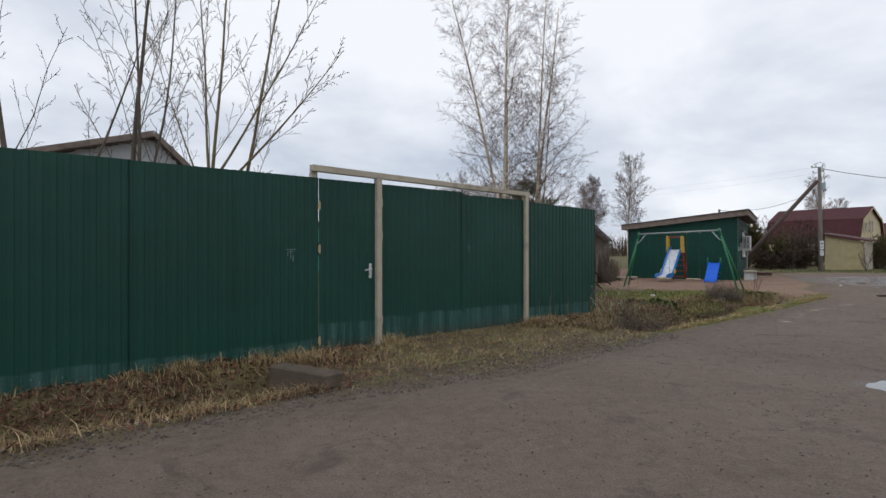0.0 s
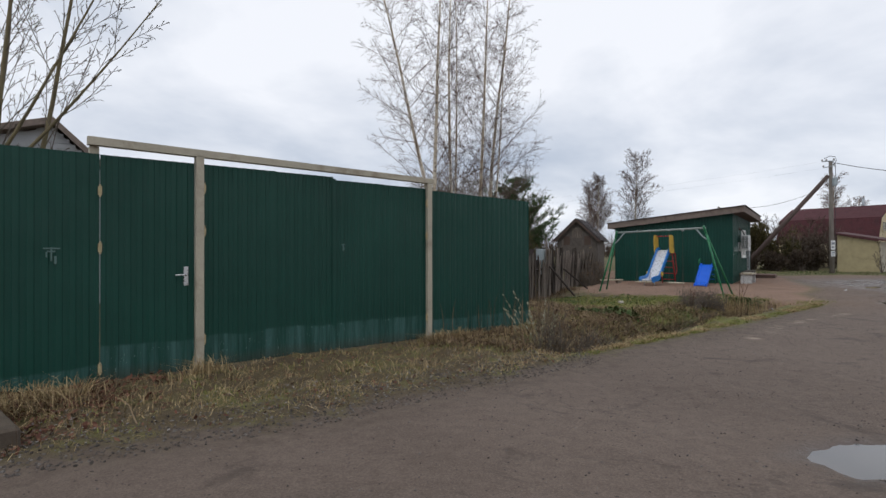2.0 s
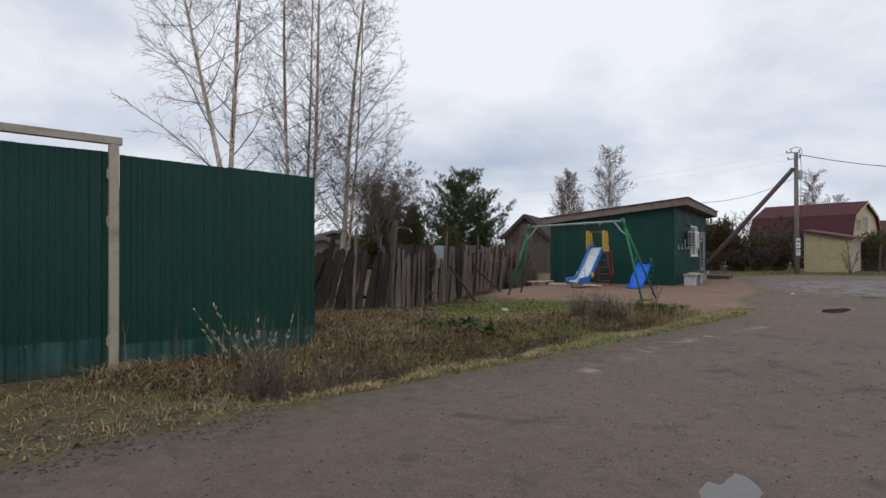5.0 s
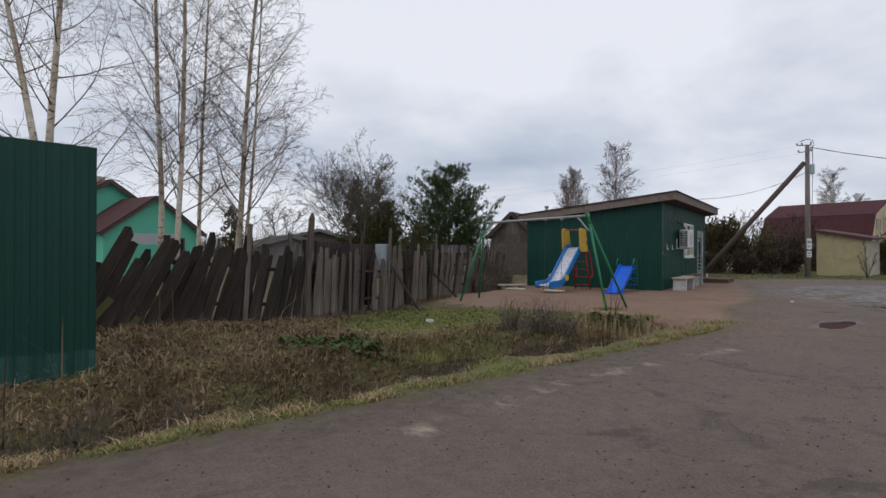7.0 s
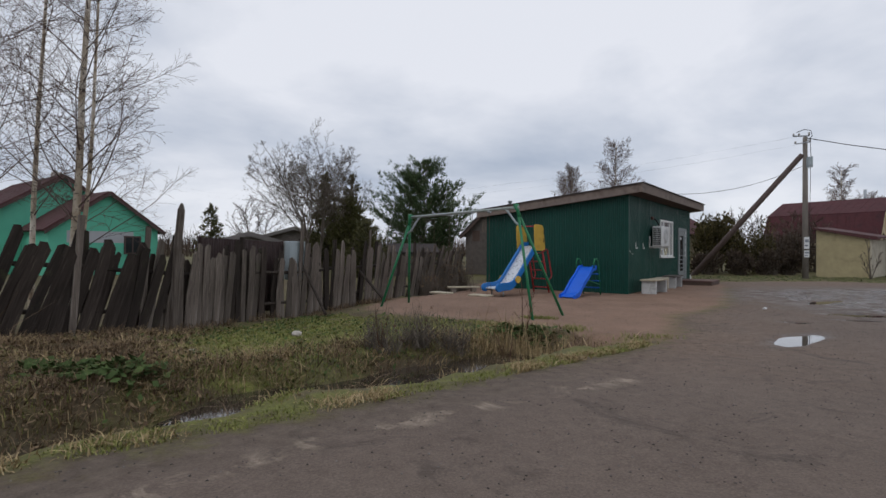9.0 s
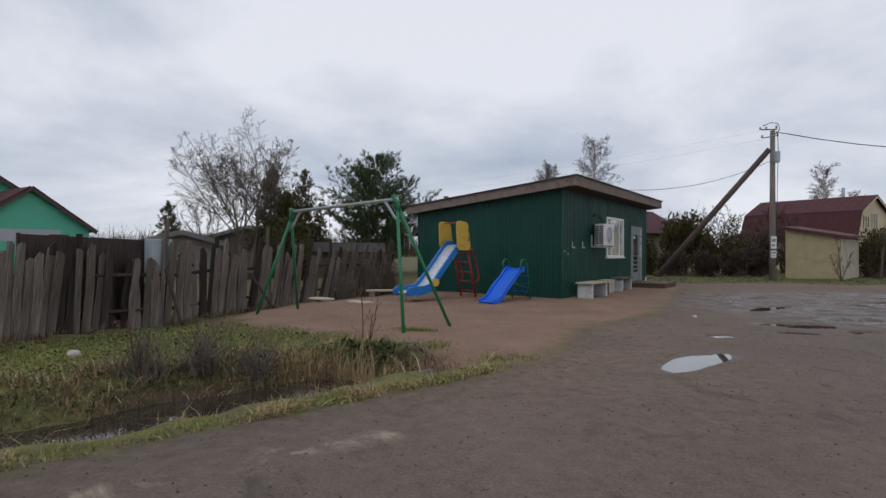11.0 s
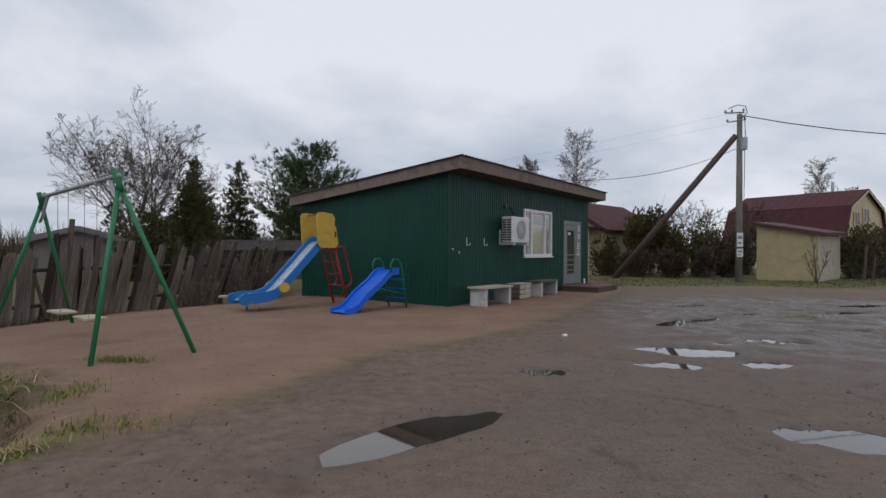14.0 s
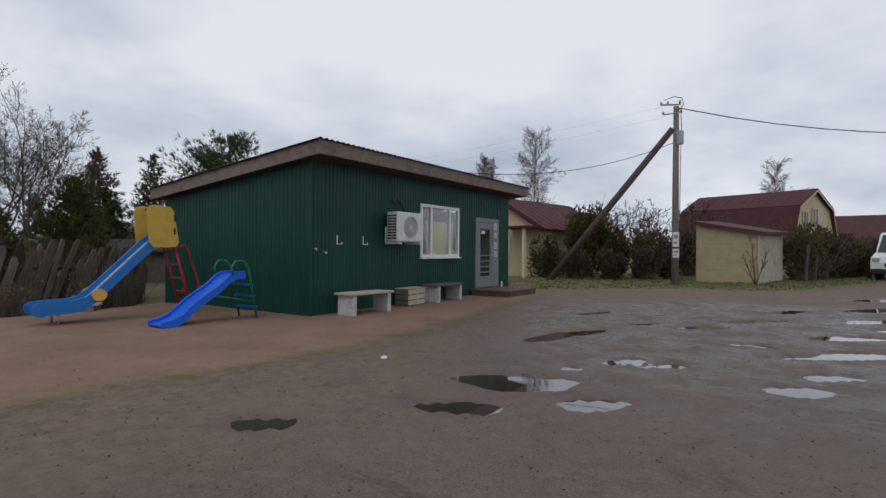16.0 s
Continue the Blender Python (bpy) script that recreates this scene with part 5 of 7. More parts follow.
# ---- houses and sheds ----
def gable(name, m, length, half, eave, ridge, wall, roof, label, over=0.3, mansard=None, boards=0, trim=None):
    """A gabled house: x along the ridge, the front gable at x = 0; m places it."""
    h = thing(name, m, label, "house" if "house" in name else "shed")
    out = [(-half, -0.2), (-half, eave), (0, ridge), (half, eave), (half, -0.2)]
    if mansard:
        bw, bz = mansard
        out = [(-half, -0.2), (-half, eave), (-bw, bz), (0, ridge), (bw, bz), (half, eave), (half, -0.2)]
    turn = Matrix(((0, 1, 0, 0), (1, 0, 0, 0), (0, 0, 1, 0), (0, 0, 0, 1)))
    part("wall", G().prism(out, 0, length, turn).mesh("wall", wall), h)
    sides = [(half, eave), (0, ridge)] if not mansard else [(half, eave), (mansard[0], mansard[1]), (0, ridge)]
    for s in (-1, 1):
        for i in range(len(sides) - 1):
            (y0, z0), (y1, z1) = sides[i], sides[i + 1]
            dx, dz = y0 - y1, z1 - z0
            ln = math.hypot(dx, dz)
            ex = over if i == 0 else 0.02
            a = (y0 + dx / ln * ex, z0 - dz / ln * ex)
            g = G()
            nx, nz = dz / ln, dx / ln
            pts = [(a[0], a[1] + 0.01), (y1, z1 + 0.01), (y1 + nx * 0.09, z1 + nz * 0.09 + 0.01), (a[0] + nx * 0.09, a[1] + nz * 0.09 + 0.01)]
            vs = [(xx, s * p[0], p[1]) for xx in (-over, length + over) for p in pts]
            g.add(vs, [(0, 1, 2, 3), (7, 6, 5, 4), (0, 4, 5, 1), (1, 5, 6, 2), (2, 6, 7, 3), (3, 7, 4, 0)])
            part("roof_slope", g.mesh("roof_slope", roof), h)
            n_s = int((length + 2 * over) / 0.55)
            for q in range(n_s + 1):
                x = -over + q * (length + 2 * over - 0.02) / n_s
                vs = [(xx, s * (p[0] + nx * dd), p[1] + nz * dd) for xx in (x, x + 0.02) for p, dd in ((pts[3], 0), (pts[2], 0), (pts[2], 0.014), (pts[3], 0.014))]
                part("roof_seam", G().add(vs, [(0, 1, 2, 3), (7, 6, 5, 4), (0, 4, 5, 1), (1, 5, 6, 2), (2, 6, 7, 3), (3, 7, 4, 0)]).mesh("roof_seam", roof), h)
            vs = [(xx, s * p[0], p[1] - 0.12 + dz_) for xx in (-over - 0.02, -over + 0.01) for p, dz_ in ((pts[0], 0), (pts[1], 0), (pts[1], 0.13), (pts[0], 0.13))]
            part("barge_board", G().add(vs, [(0, 1, 2, 3), (7, 6, 5, 4), (0, 4, 5, 1), (1, 5, 6, 2), (2, 6, 7, 3), (3, 7, 4, 0)]).mesh("barge_board", trim or roof), h)
    for q in range(boards):
        z = 0.05 + q * 0.17
        if z > ridge - 0.2:
            break
        w_at = half if z < eave else half * max(0.05, (ridge - z) / (ridge - eave))
        part("wall_board", G().box((-0.02, -w_at + 0.05, z), (-0.002, w_at - 0.05, z + 0.15)).mesh("wall_board", wall), h)
    return h


def house_window(parent, x, y0, y1, z0, z1, frame_mat="white_frame"):
    """A window on the front gable: frame and pane."""
    w = part("window", G().box((x - 0.05, y0, z0), (x, y1, z0 + 0.07)).box((x - 0.05, y0, z1 - 0.07), (x, y1, z1)).box((x - 0.05, y0, z0 + 0.071), (x, y0 + 0.07, z1 - 0.071)).box((x - 0.05, y1 - 0.07, z0 + 0.071), (x, y1, z1 - 0.071)).box((x - 0.05, (y0 + y1) / 2 - 0.03, z0 + 0.071), (x, (y0 + y1) / 2 + 0.03, z1 - 0.071)).mesh("window", frame_mat), parent)
    part("pane", G().box((x - 0.03, y0 + 0.06, z0 + 0.06), (x - 0.012, y1 - 0.06, z1 - 0.06)).mesh("pane", "dark_glass"), w)


def facing(p, normal_deg):
    """Frame whose -x axis looks along normal_deg (the front gable's outward normal)."""
    return pose(p[0], p[1], 0, 0, 0, normal_deg + 180)


h1 = gable("turquoise_house", facing((-8.85, 33.6), -33), 5.0, 2.4, 2.2, 3.95, "wall_turquoise", "roof_maroon", "turquoise wooden house front with a maroon gable roof", 0.3, boards=22, trim="strut_wood")
house_window(h1, -0.03, -1.55, -0.75, 1.0, 1.9, "strut_wood")
part("fascia_strip", G().box((-0.03, -1.2, 1.55), (-0.004, 1.7, 2.1)).mesh("fascia_strip", "wall_grey"), h1)
h2 = gable("turquoise_house", facing((-12.2, 34.9), -33), 7.0, 3.7, 2.5, 4.95, "wall_turquoise", "roof_maroon", "larger turquoise house block behind with a maroon roof", 0.35, boards=26, trim="strut_wood")
part("chimney", G().box((1.5, -0.5, 4.2), (1.9, -0.1, 5.35), 0.02).mesh("chimney", "brick_pale"), h2)
# grey house: long shallow slope on one side, steep on the other
gh = thing("grey_house", pose(-8.3, 15.4, 0, 0, 0, 28), "grey sided house with a lopsided dark brown roof", "house")
part("wall", G().prism([(-4.6, -0.2), (-4.6, 3.35), (0, 4.55), (1.6, 2.95), (1.6, -0.2)], 0, 6.0).mesh("wall", "wall_grey"), gh)
for q in range(18):
    z = 2.2 + q * 0.13
    x0, x1 = max(-4.55, -(4.5 - z) / 0.261), min(1.55, (4.5 - z) / 1.0)
    if x1 > x0 + 0.2:
        part("wall_board", G().box((x0, -0.02, z), (x1, -0.002, z + 0.118)).mesh("wall_board", "wall_grey"), gh)
for pts in ([(-5.0, 3.28), (0.05, 4.60), (0.05, 4.76), (-5.0, 3.44)], [(0.05, 4.60), (1.95, 2.68), (2.05, 2.80), (0.06, 4.76)]):
    part("roof_slope", G().prism(pts, -0.35, 6.3).mesh("roof_slope", "fascia"), gh)
h4 = gable("mansard_house", facing((40.0, 50.5), -55), 7.6, 3.2, 2.2, 5.35, "wall_cream", "roof_red", "cream house with a dark red mansard roof", 0.25, (2.45, 4.15), trim="wall_cream")
house_window(h4, -0.03, -0.55, 0.35, 3.05, 4.15, "wall_cream")
house_window(h4, -0.03, 0.9, 1.7, 3.0, 3.9, "wall_cream")
part("flue", G().tube([(2.0, -0.3, 4.9), (2.0, -0.3, 6.15)], 0.11, 10).mesh("flue", "galv", True), h4)
h5 = gable("red_roof_house", facing((18.6, 42.0), 228), 6.5, 2.5, 2.35, 3.85, "wall_cream", "roof_red", "cream house with a red roof and an open porch", 0.3, boards=20)
for y in (-2.3, -0.9):
    part("porch_post", G().box((-1.35, y - 0.07, -0.2), (-1.21, y + 0.07, 2.3)).mesh("porch_post", "wall_cream"), h5)
part("porch_roof", G().box((-1.5, -2.6, 2.3), (-0.05, -0.7, 2.4)).mesh("porch_roof", "roof_red"), h5)
house_window(h5, -0.03, -0.6, 0.3, 1.0, 2.0)
h6 = gable("log_shed", facing((9.6, 36.4), -112), 3.4, 1.25, 2.15, 3.35, "logs", "roof_dark", "small dark log shed with a tarred gable roof", 0.28, boards=18, trim="soffit")
part("loft_door", G().box((-0.05, -0.32, 2.2), (-0.022, 0.32, 2.85)).mesh("loft_door", "picket"), h6)
# no holes here: dark panels on the gable carry the openings' inner shade
for y in (-0.85, 0.45):
    part("loft_opening", G().box((-0.04, y, 1.75), (-0.018, y + 0.4, 2.3)).mesh("loft_opening", "soffit"), h6)
h7 = gable("far_grey_shed", facing((-1.8, 33.6), -60), 5.0, 1.6, 1.55, 2.0, "roof_grey", "roof_grey", "low pale shed with a grey slate roof", 0.25)
h7b = gable("far_small_shed", facing((2.8, 34.8), -170), 4.0, 1.2, 1.15, 1.5, "logs", "roof_dark", "low weathered shed with a dark roof", 0.25)
h8 = gable("far_brown_house", facing((52.3, 59.0), -40), 5.6, 3.0, 2.3, 4.3, "wall_cream", "roof_maroon", "distant house with a brown roof", 0.3)
h9 = gable("far_grey_house", facing((-3.5, 45.0), -80), 7.0, 3.0, 1.9, 2.75, "logs", "roof_grey", "distant dark timber house with a grey roof", 0.3)

# lean-to shed clad with yellow boards
SL, SC, SR = Vector((26.15, 36.9, 0)), Vector((28.25, 36.2, 0)), Vector((30.5, 38.3, 0))
shed = thing("board_shed", Matrix.Identity(4), "small yellow weatherboard shed with a brown lean-to roof", "shed")


def board_wall(a, b, za, zb, mat, step=0.145):
    d = (b - a).normalized()
    nrm = Vector((d.y, -d.x, 0))
    part("wall", G().add([a + nrm * -0.06, b + nrm * -0.06, b + nrm * -0.06 + Vector((0, 0, zb)), a + nrm * -0.06 + Vector((0, 0, za)), a, b, b + Vector((0, 0, zb)), a + Vector((0, 0, za))],
                         [(0, 1, 2, 3), (7, 6, 5, 4), (0, 4, 5, 1), (1, 5, 6, 2), (2, 6, 7, 3), (3, 7, 4, 0)]).mesh("wall", mat), shed)
    z = -0.05
    while z < max(za, zb) - 0.02:
        # boards end where the sloped top cuts them
        t0, t1 = 0.0, 1.0
        if za != zb and z + step > min(za, zb):
            cut = (z + step - za) / (zb - za)
            if za > zb:
                t1 = max(0.05, min(1, cut))
            else:
                t0 = min(0.95, max(0, cut))
        p, q = a.lerp(b, t0), a.lerp(b, t1)
        up0, up1 = Vector((0, 0, z)), Vector((0, 0, z + step - 0.008))
        o0, o1 = nrm * 0.022, nrm * 0.006
        part("board", G().add([p + up0, q + up0, q + up1, p + up1, p + up0 + o0, q + up0 + o0, q + up1 + o1, p + up1 + o1],
                              [(0, 1, 2, 3), (7, 6, 5, 4), (0, 4, 5, 1), (1, 5, 6, 2), (2, 6, 7, 3), (3, 7, 4, 0)]).mesh("board", mat), shed)
        z += step


board_wall(SL, SC, 2.35, 1.92, "shed_yellow")
board_wall(SC + Vector((0.01, 0.03, 0)), SR, 1.90, 1.92, "shed_pale", 0.12)
part("corner_board", G().tube([SC + Vector((0.02, -0.02, -0.1)), SC + Vector((0.02, -0.02, 1.92))], 0.05, 4).mesh("corner_board", "shed_pale"), shed)
nrm_r = (SR - SC).normalized()
p0, p1, p2, p3 = SL + Vector((-0.25, -0.14, 2.40)), SC + Vector((0.15, -0.30, 1.93)), SR + Vector((0.35, 0.0, 2.02)), SL + (SR - SC) + Vector((-0.2, 0.2, 2.52))
part("roof", G().add([p0, p1, p2, p3] + [p + Vector((0, 0, 0.10)) for p in (p0, p1, p2, p3)], [(3, 2, 1, 0), (4, 5, 6, 7)] + [(i, (i + 1) % 4, 4 + (i + 1) % 4, 4 + i) for i in range(4)]).mesh("roof", "roof_maroon"), shed)

# ---- van ----
van = thing("white_van", pose(37.6, 40.0, 0, 0, 0, 216), "white delivery van parked at the roadside", "van")
body = [(-2.4, 0.35), (-2.42, 1.0), (-2.35, 2.0), (-2.2, 2.15), (0.9, 2.18), (1.15, 2.1), (1.75, 1.25), (2.35, 1.05), (2.45, 0.8), (2.45, 0.4), (2.3, 0.33)]
part("body", G().prism(body, -0.92, 0.92).mesh("body", "van_white"), van)
part("windscreen", G().add([(1.19, -0.8, 2.06), (1.19, 0.8, 2.06), (1.77, 0.84, 1.29), (1.77, -0.84, 1.29), (1.21, -0.8, 2.07), (1.21, 0.8, 2.07), (1.79, 0.84, 1.30), (1.79, -0.84, 1.30)], [(0, 1, 2, 3), (7, 6, 5, 4), (0, 4, 5, 1), (1, 5, 6, 2), (2, 6, 7, 3), (3, 7, 4, 0)]).mesh("windscreen", "dark_glass"), van)
for s_ in (-1, 1):
    yy = sorted((s_ * 0.921, s_ * 0.928))
    part("side_window", G().prism([(0.2, 1.3), (0.2, 1.95), (1.0, 1.95), (1.5, 1.3)], yy[0], yy[1]).mesh("side_window", "dark_glass"), van)
    part("headlight", G().box((2.40, s_ * 0.72 - 0.14, 0.82), (2.47, s_ * 0.72 + 0.14, 1.0), 0.01).mesh("headlight", "ceramic"), van)
    part("mirror", G().box((1.35, s_ * 1.02 - 0.09, 1.3), (1.45, s_ * 1.02 + 0.09, 1.6), 0.01).mesh("mirror", "tyre"), van)
    for x in (-1.5, 1.55):
        wh = part("wheel", G().tube([(x, s_ * 0.74, 0.33), (x, s_ * 0.94, 0.33)], 0.33, 20).mesh("wheel", "tyre"), van)
        part("rim", G().tube([(x, s_ * 0.94, 0.33), (x, s_ * 0.95, 0.33)], 0.19, 16).mesh("rim", "galv"), wh)
part("bumper", G().box((2.40, -0.9, 0.3), (2.52, 0.9, 0.52), 0.02).mesh("bumper", "tyre"), van)
part("grille", G().box((2.44, -0.4, 0.62), (2.47, 0.4, 0.78)).mesh("grille", "tyre"), van)


# ---- trees ----
def grow(rng, p, d, length, r, level, spec, out, top, bound=None):
    """One branch and its children; spec per level: (step, wobble, lift, children, angle, ratio, start)."""
    step, wob, lift, kids, angle, ratio, start = spec[level]
    n = max(2, int(length / step))
    pts, d = [p.copy()], d.normalized()
    for i in range(n):
        d = (d + Vector((rng.gauss(0, wob), rng.gauss(0, wob), rng.gauss(0, wob) + lift * (i / n if lift < 0 else 1)))).normalized()
        pts.append(pts[-1] + d * (length / n))
        if bound and level:  # the crown's rounded limit
            (bx, by, bz), (ex, ey, ez) = bound
            q = pts[-1]
            if ((q.x - bx) / ex) ** 2 + ((q.y - by) / ey) ** 2 + ((q.z - bz) / ez) ** 2 > rng.uniform(0.85, 1.2):
                break
    n = len(pts) - 1
    tip = max(r * 0.18, top)
    rad = [r + (tip - r) * (i / n) ** 0.8 for i in range(n + 1)]
    out[level].append((pts, rad))
    if level + 1 >= len(spec):
        return
    count = max(1, int(kids * rng.uniform(0.8, 1.2)))
    spin = rng.uniform(0, 6.28)
    for c in range(count):
        t = start + (0.98 - start) * (c + rng.random()) / count
        i = min(n - 1, int(t * n))
        base = pts[i].lerp(pts[i + 1], t * n - i)
        axis_d = (pts[i + 1] - pts[i]).normalized()
        spin += 2.4 + rng.uniform(-0.5, 0.5)
        side = axis_d.orthogonal().normalized()
        side.rotate(Matrix.Rotation(spin, 3, axis_d))
        a = radians(angle * rng.uniform(0.7, 1.25))
        grow(rng, base, axis_d * math.cos(a) + side * math.sin(a), length * ratio * (1.08 - 0.72 * t) * rng.uniform(0.65, 1.2), max(rad[i] * (0.5 if bound else 0.27 if level == 0 else 0.42), top), level + 1, spec, out, top, bound)


def bare_tree(name, at, stems, spec, label, trunk_mat, twig_mat, seed, top=0.004, group="", bound=None):
    """stems: (dx, dy, lean_x, lean_y, height, radius) and, where a fork, its height."""
    rng = random.Random(seed)
    tree = thing(name, pose(at[0], at[1], ground_z(*at) - 0.05), label, "tree", group)
    out = [[] for _ in spec]
    for dx, dy, lx, ly, h, r, *z0 in stems:
        grow(rng, Vector((dx, dy, z0[0] if z0 else 0)), Vector((lx, ly, 1)), h, r, 0, spec, out, top, bound)
    for pts, rad in out[0]:
        part("trunk", G().tube(pts, rad, 8).mesh("trunk", trunk_mat, True), tree)
    g = G()
    near = math.hypot(at[0] - 8, at[1] - 10) < 16
    for pts, rad in out[1]:
        if near:
            part("limb", G().tube(pts, rad, 5, False).mesh("limb", twig_mat, True), tree)
        else:
            g.tube(pts, rad, 4, False)
    for lv in out[2:]:
        for pts, rad in lv:
            g.tube(pts, rad, 3, False)
    tagged(part("crown", g.mesh("crown", twig_mat), tree), kind="stuff")
    return tree


BIRCH = [(0.5, 0.013, 0.012, 36, 50, 0.23, 0.20), (0.22, 0.08, 0.035, 11, 40, 0.44, 0.12), (0.14, 0.10, -0.22, 7, 36, 0.55, 0.06), (0.10, 0.12, -0.42, 0, 0, 0, 0)]
BIRCH_LOW = [BIRCH[0][:3] + (36, 56, 0.27, 0.18)] + BIRCH[1:]
bare_tree("birch_tree", (1.45, 13.4), [(0, 0, 0.03, 0.04, 8.4, 0.066), (0.03, 0.06, -0.22, 0.03, 6.2, 0.048, 2.2)], BIRCH_LOW, "twin-stemmed bare birch with fine drooping twigs", "birch", "twig", 21, 0.0022, "bare birches")
bare_tree("birch_tree", (1.88, 15.54), [(0, 0, 0.004, 0.0, 9.3, 0.060)], BIRCH, "slim bare birch with pale bark behind the pickets", "birch", "twig", 22, 0.0022, "bare birches")
bare_tree("birch_tree", (2.42, 14.97), [(0, 0, 0.035, 0.0, 8.6, 0.056)], BIRCH, "slim bare birch leaning a little behind the pickets", "birch", "twig", 23, 0.0022, "bare birches")
bare_tree("birch_tree", (2.75, 16.5), [(0, 0, 0.015, 0.0, 8.8, 0.074), (0.03, 0.02, 0.09, 0.0, 7.2, 0.045)], BIRCH_LOW, "bare birch with tan lower bark and arching limbs", "birch", "twig", 24, 0.0022, "bare birches")
bare_tree("birch_tree", (2.0, 16.63), [(0, 0, -0.008, 0.0, 8.8, 0.050)], BIRCH, "slim bare birch with pale bark behind the pickets", "birch", "twig", 25, 0.0022, "bare birches")
SHOOT = [(0.4, 0.02, 0.02, 9, 30, 0.36, 0.22), (0.22, 0.05, 0.06, 9, 40, 0.30, 0.2), (0.15, 0.09, 0.05, 4, 40, 0.35, 0.3), (0.08, 0.1, 0.0, 0, 0, 0, 0)]
bare_tree("bare_tree", (-3.62, 8.2), [(0, 0, -0.01, 0.0, 6.4, 0.048), (0.06, 0.03, 0.02, 0.0, 4.4, 0.026, 2.1), (0.10, 0.0, 0.14, 0.05, 6.6, 0.046), (0.12, 0.02, 0.60, 0.1, 3.4, 0.024, 2.5), (0.22, 0.02, 0.95, 0.1, 2.9, 0.026, 2.35), (-0.02, 0.0, -0.42, 0.05, 2.6, 0.018, 2.3)], SHOOT, "many-stemmed bare tree with upright olive shoots", "bark_olive", "bark", 31, 0.0035)
bare_tree("bare_tree", (-6.22, 10.5), [(0, 0, 0.0, 0.0, 8.5, 0.075), (0.03, 0.0, 0.11, 0.0, 8.0, 0.055), (0.05, 0.02, 0.17, 0.0, 7.4, 0.045)], SHOOT, "forked bare tree rising behind the green fence", "bark", "bark", 32, 0.0045)
bare_tree("bare_tree", (-6.75, 8.5), [(0, 0, 0.06, 0.0, 7.5, 0.065), (0.0, 0.0, 0.40, 0.1, 5.2, 0.045), (-0.1, 0.0, -0.10, 0.0, 7.0, 0.05), (0, 0, -0.4, 0, 6, 0.045)], SHOOT, "thin bare tree with spreading limbs", "bark", "twig", 33, 0.004)
CROWN = [(0.4, 0.06, 0.01, 15, 58, 0.70, 0.14), (0.25, 0.12, 0.05, 14, 44, 0.50, 0.18), (0.2, 0.14, 0.02, 15, 46, 0.36, 0.10), (0.14, 0.12, 0.02, 0, 0, 0, 0)]
ORCHARD = [(0.4, 0.06, 0.0, 11, 46, 2.0, 0.40), (0.3, 0.08, 0.035, 11, 42, 0.50, 0.15), (0.2, 0.12, 0.02, 9, 44, 0.52, 0.08), (0.14, 0.13, 0.03, 5, 42, 0.5, 0.1), (0.1, 0.12, 0.05, 0, 0, 0, 0)]
bare_tree("bare_tree", (1.75, 32.0), [(0, 0, -0.12, 0.0, 3.4, 0.13), (0.12, 0.1, 0.16, 0.0, 3.6, 0.12)], ORCHARD, "round bare garden tree with dense fine branches", "bark", "bark", 41, 0.005, "", ((0, 0, 4.2), (2.8, 2.6, 2.75)))
FAR = [(0.9, 0.02, 0.02, 48, 40, 0.36, 0.26), (0.5, 0.09, 0.03, 13, 38, 0.48, 0.12), (0.4, 0.10, -0.10, 7, 34, 0.6, 0.1), (0.3, 0.12, -0.2, 0, 0, 0, 0)]
for k, (x, y, h) in enumerate(((25.0, 72.8, 13.6), (19.6, 71.0, 10.6), (20.0, 76, 10.5), (54, 78, 11.5), (60, 82, 9.0))):
    bare_tree("birch_tree", (x, y), [(0, 0, 0.01, 0.0, h, 0.16)], FAR, "distant bare birch with a hazy crown", "birch", "twig", 50 + k, 0.010, "distant bare trees")
for k, (x, y, h) in enumerate(((-6, 44, 4.2), (-2.5, 47, 4.0), (29.5, 44.5, 3.6), (27.2, 46.0, 4.0), (24.5, 43.5, 3.4), (-9, 24, 4.4))):
    bare_tree("bare_bush", (x, y), [(0, 0, -0.25, 0, h, 0.06), (0.1, 0, 0.25, 0, h * 0.95, 0.06), (0, 0.1, 0.02, 0.1, h, 0.06)], CROWN[:1] + [(0.25, 0.1, 0.08, 7, 40, 0.4, 0.25), (0.2, 0.12, 0.04, 5, 38, 0.42, 0.15), (0.14, 0.12, 0.03, 0, 0, 0, 0)], "leafless garden shrub with grey twigs", "bark", "hedge", 60 + k, 0.010, "leafless shrubs")
bare_tree("sapling", (27.6, 35.2), [(0, 0, -0.05, 0, 1.9, 0.045), (0, 0, 0.35, 0, 1.4, 0.025), (0, 0, -0.4, 0.0, 1.3, 0.025)], SHOOT[:3], "crooked bare sapling in front of the yellow shed", "bark", "bark", 71, 0.008)


def needles(rng, g, p, d, n, length, width, spread):
    """A tuft of needles round the direction d at p."""
    for _ in range(n):
        q = (d + Vector((rng.gauss(0, spread), rng.gauss(0, spread), rng.gauss(0, spread)))).normalized()
        s = q.orthogonal().normalized() * width
        s.rotate(Matrix.Rotation(rng.uniform(0, 6.28), 3, q))
        tip = p + q * length * rng.uniform(0.7, 1.2)
        k = len(g.v)
        g.v += [p - s, p + s, tip]
        g.f.append((k, k + 1, k + 2))


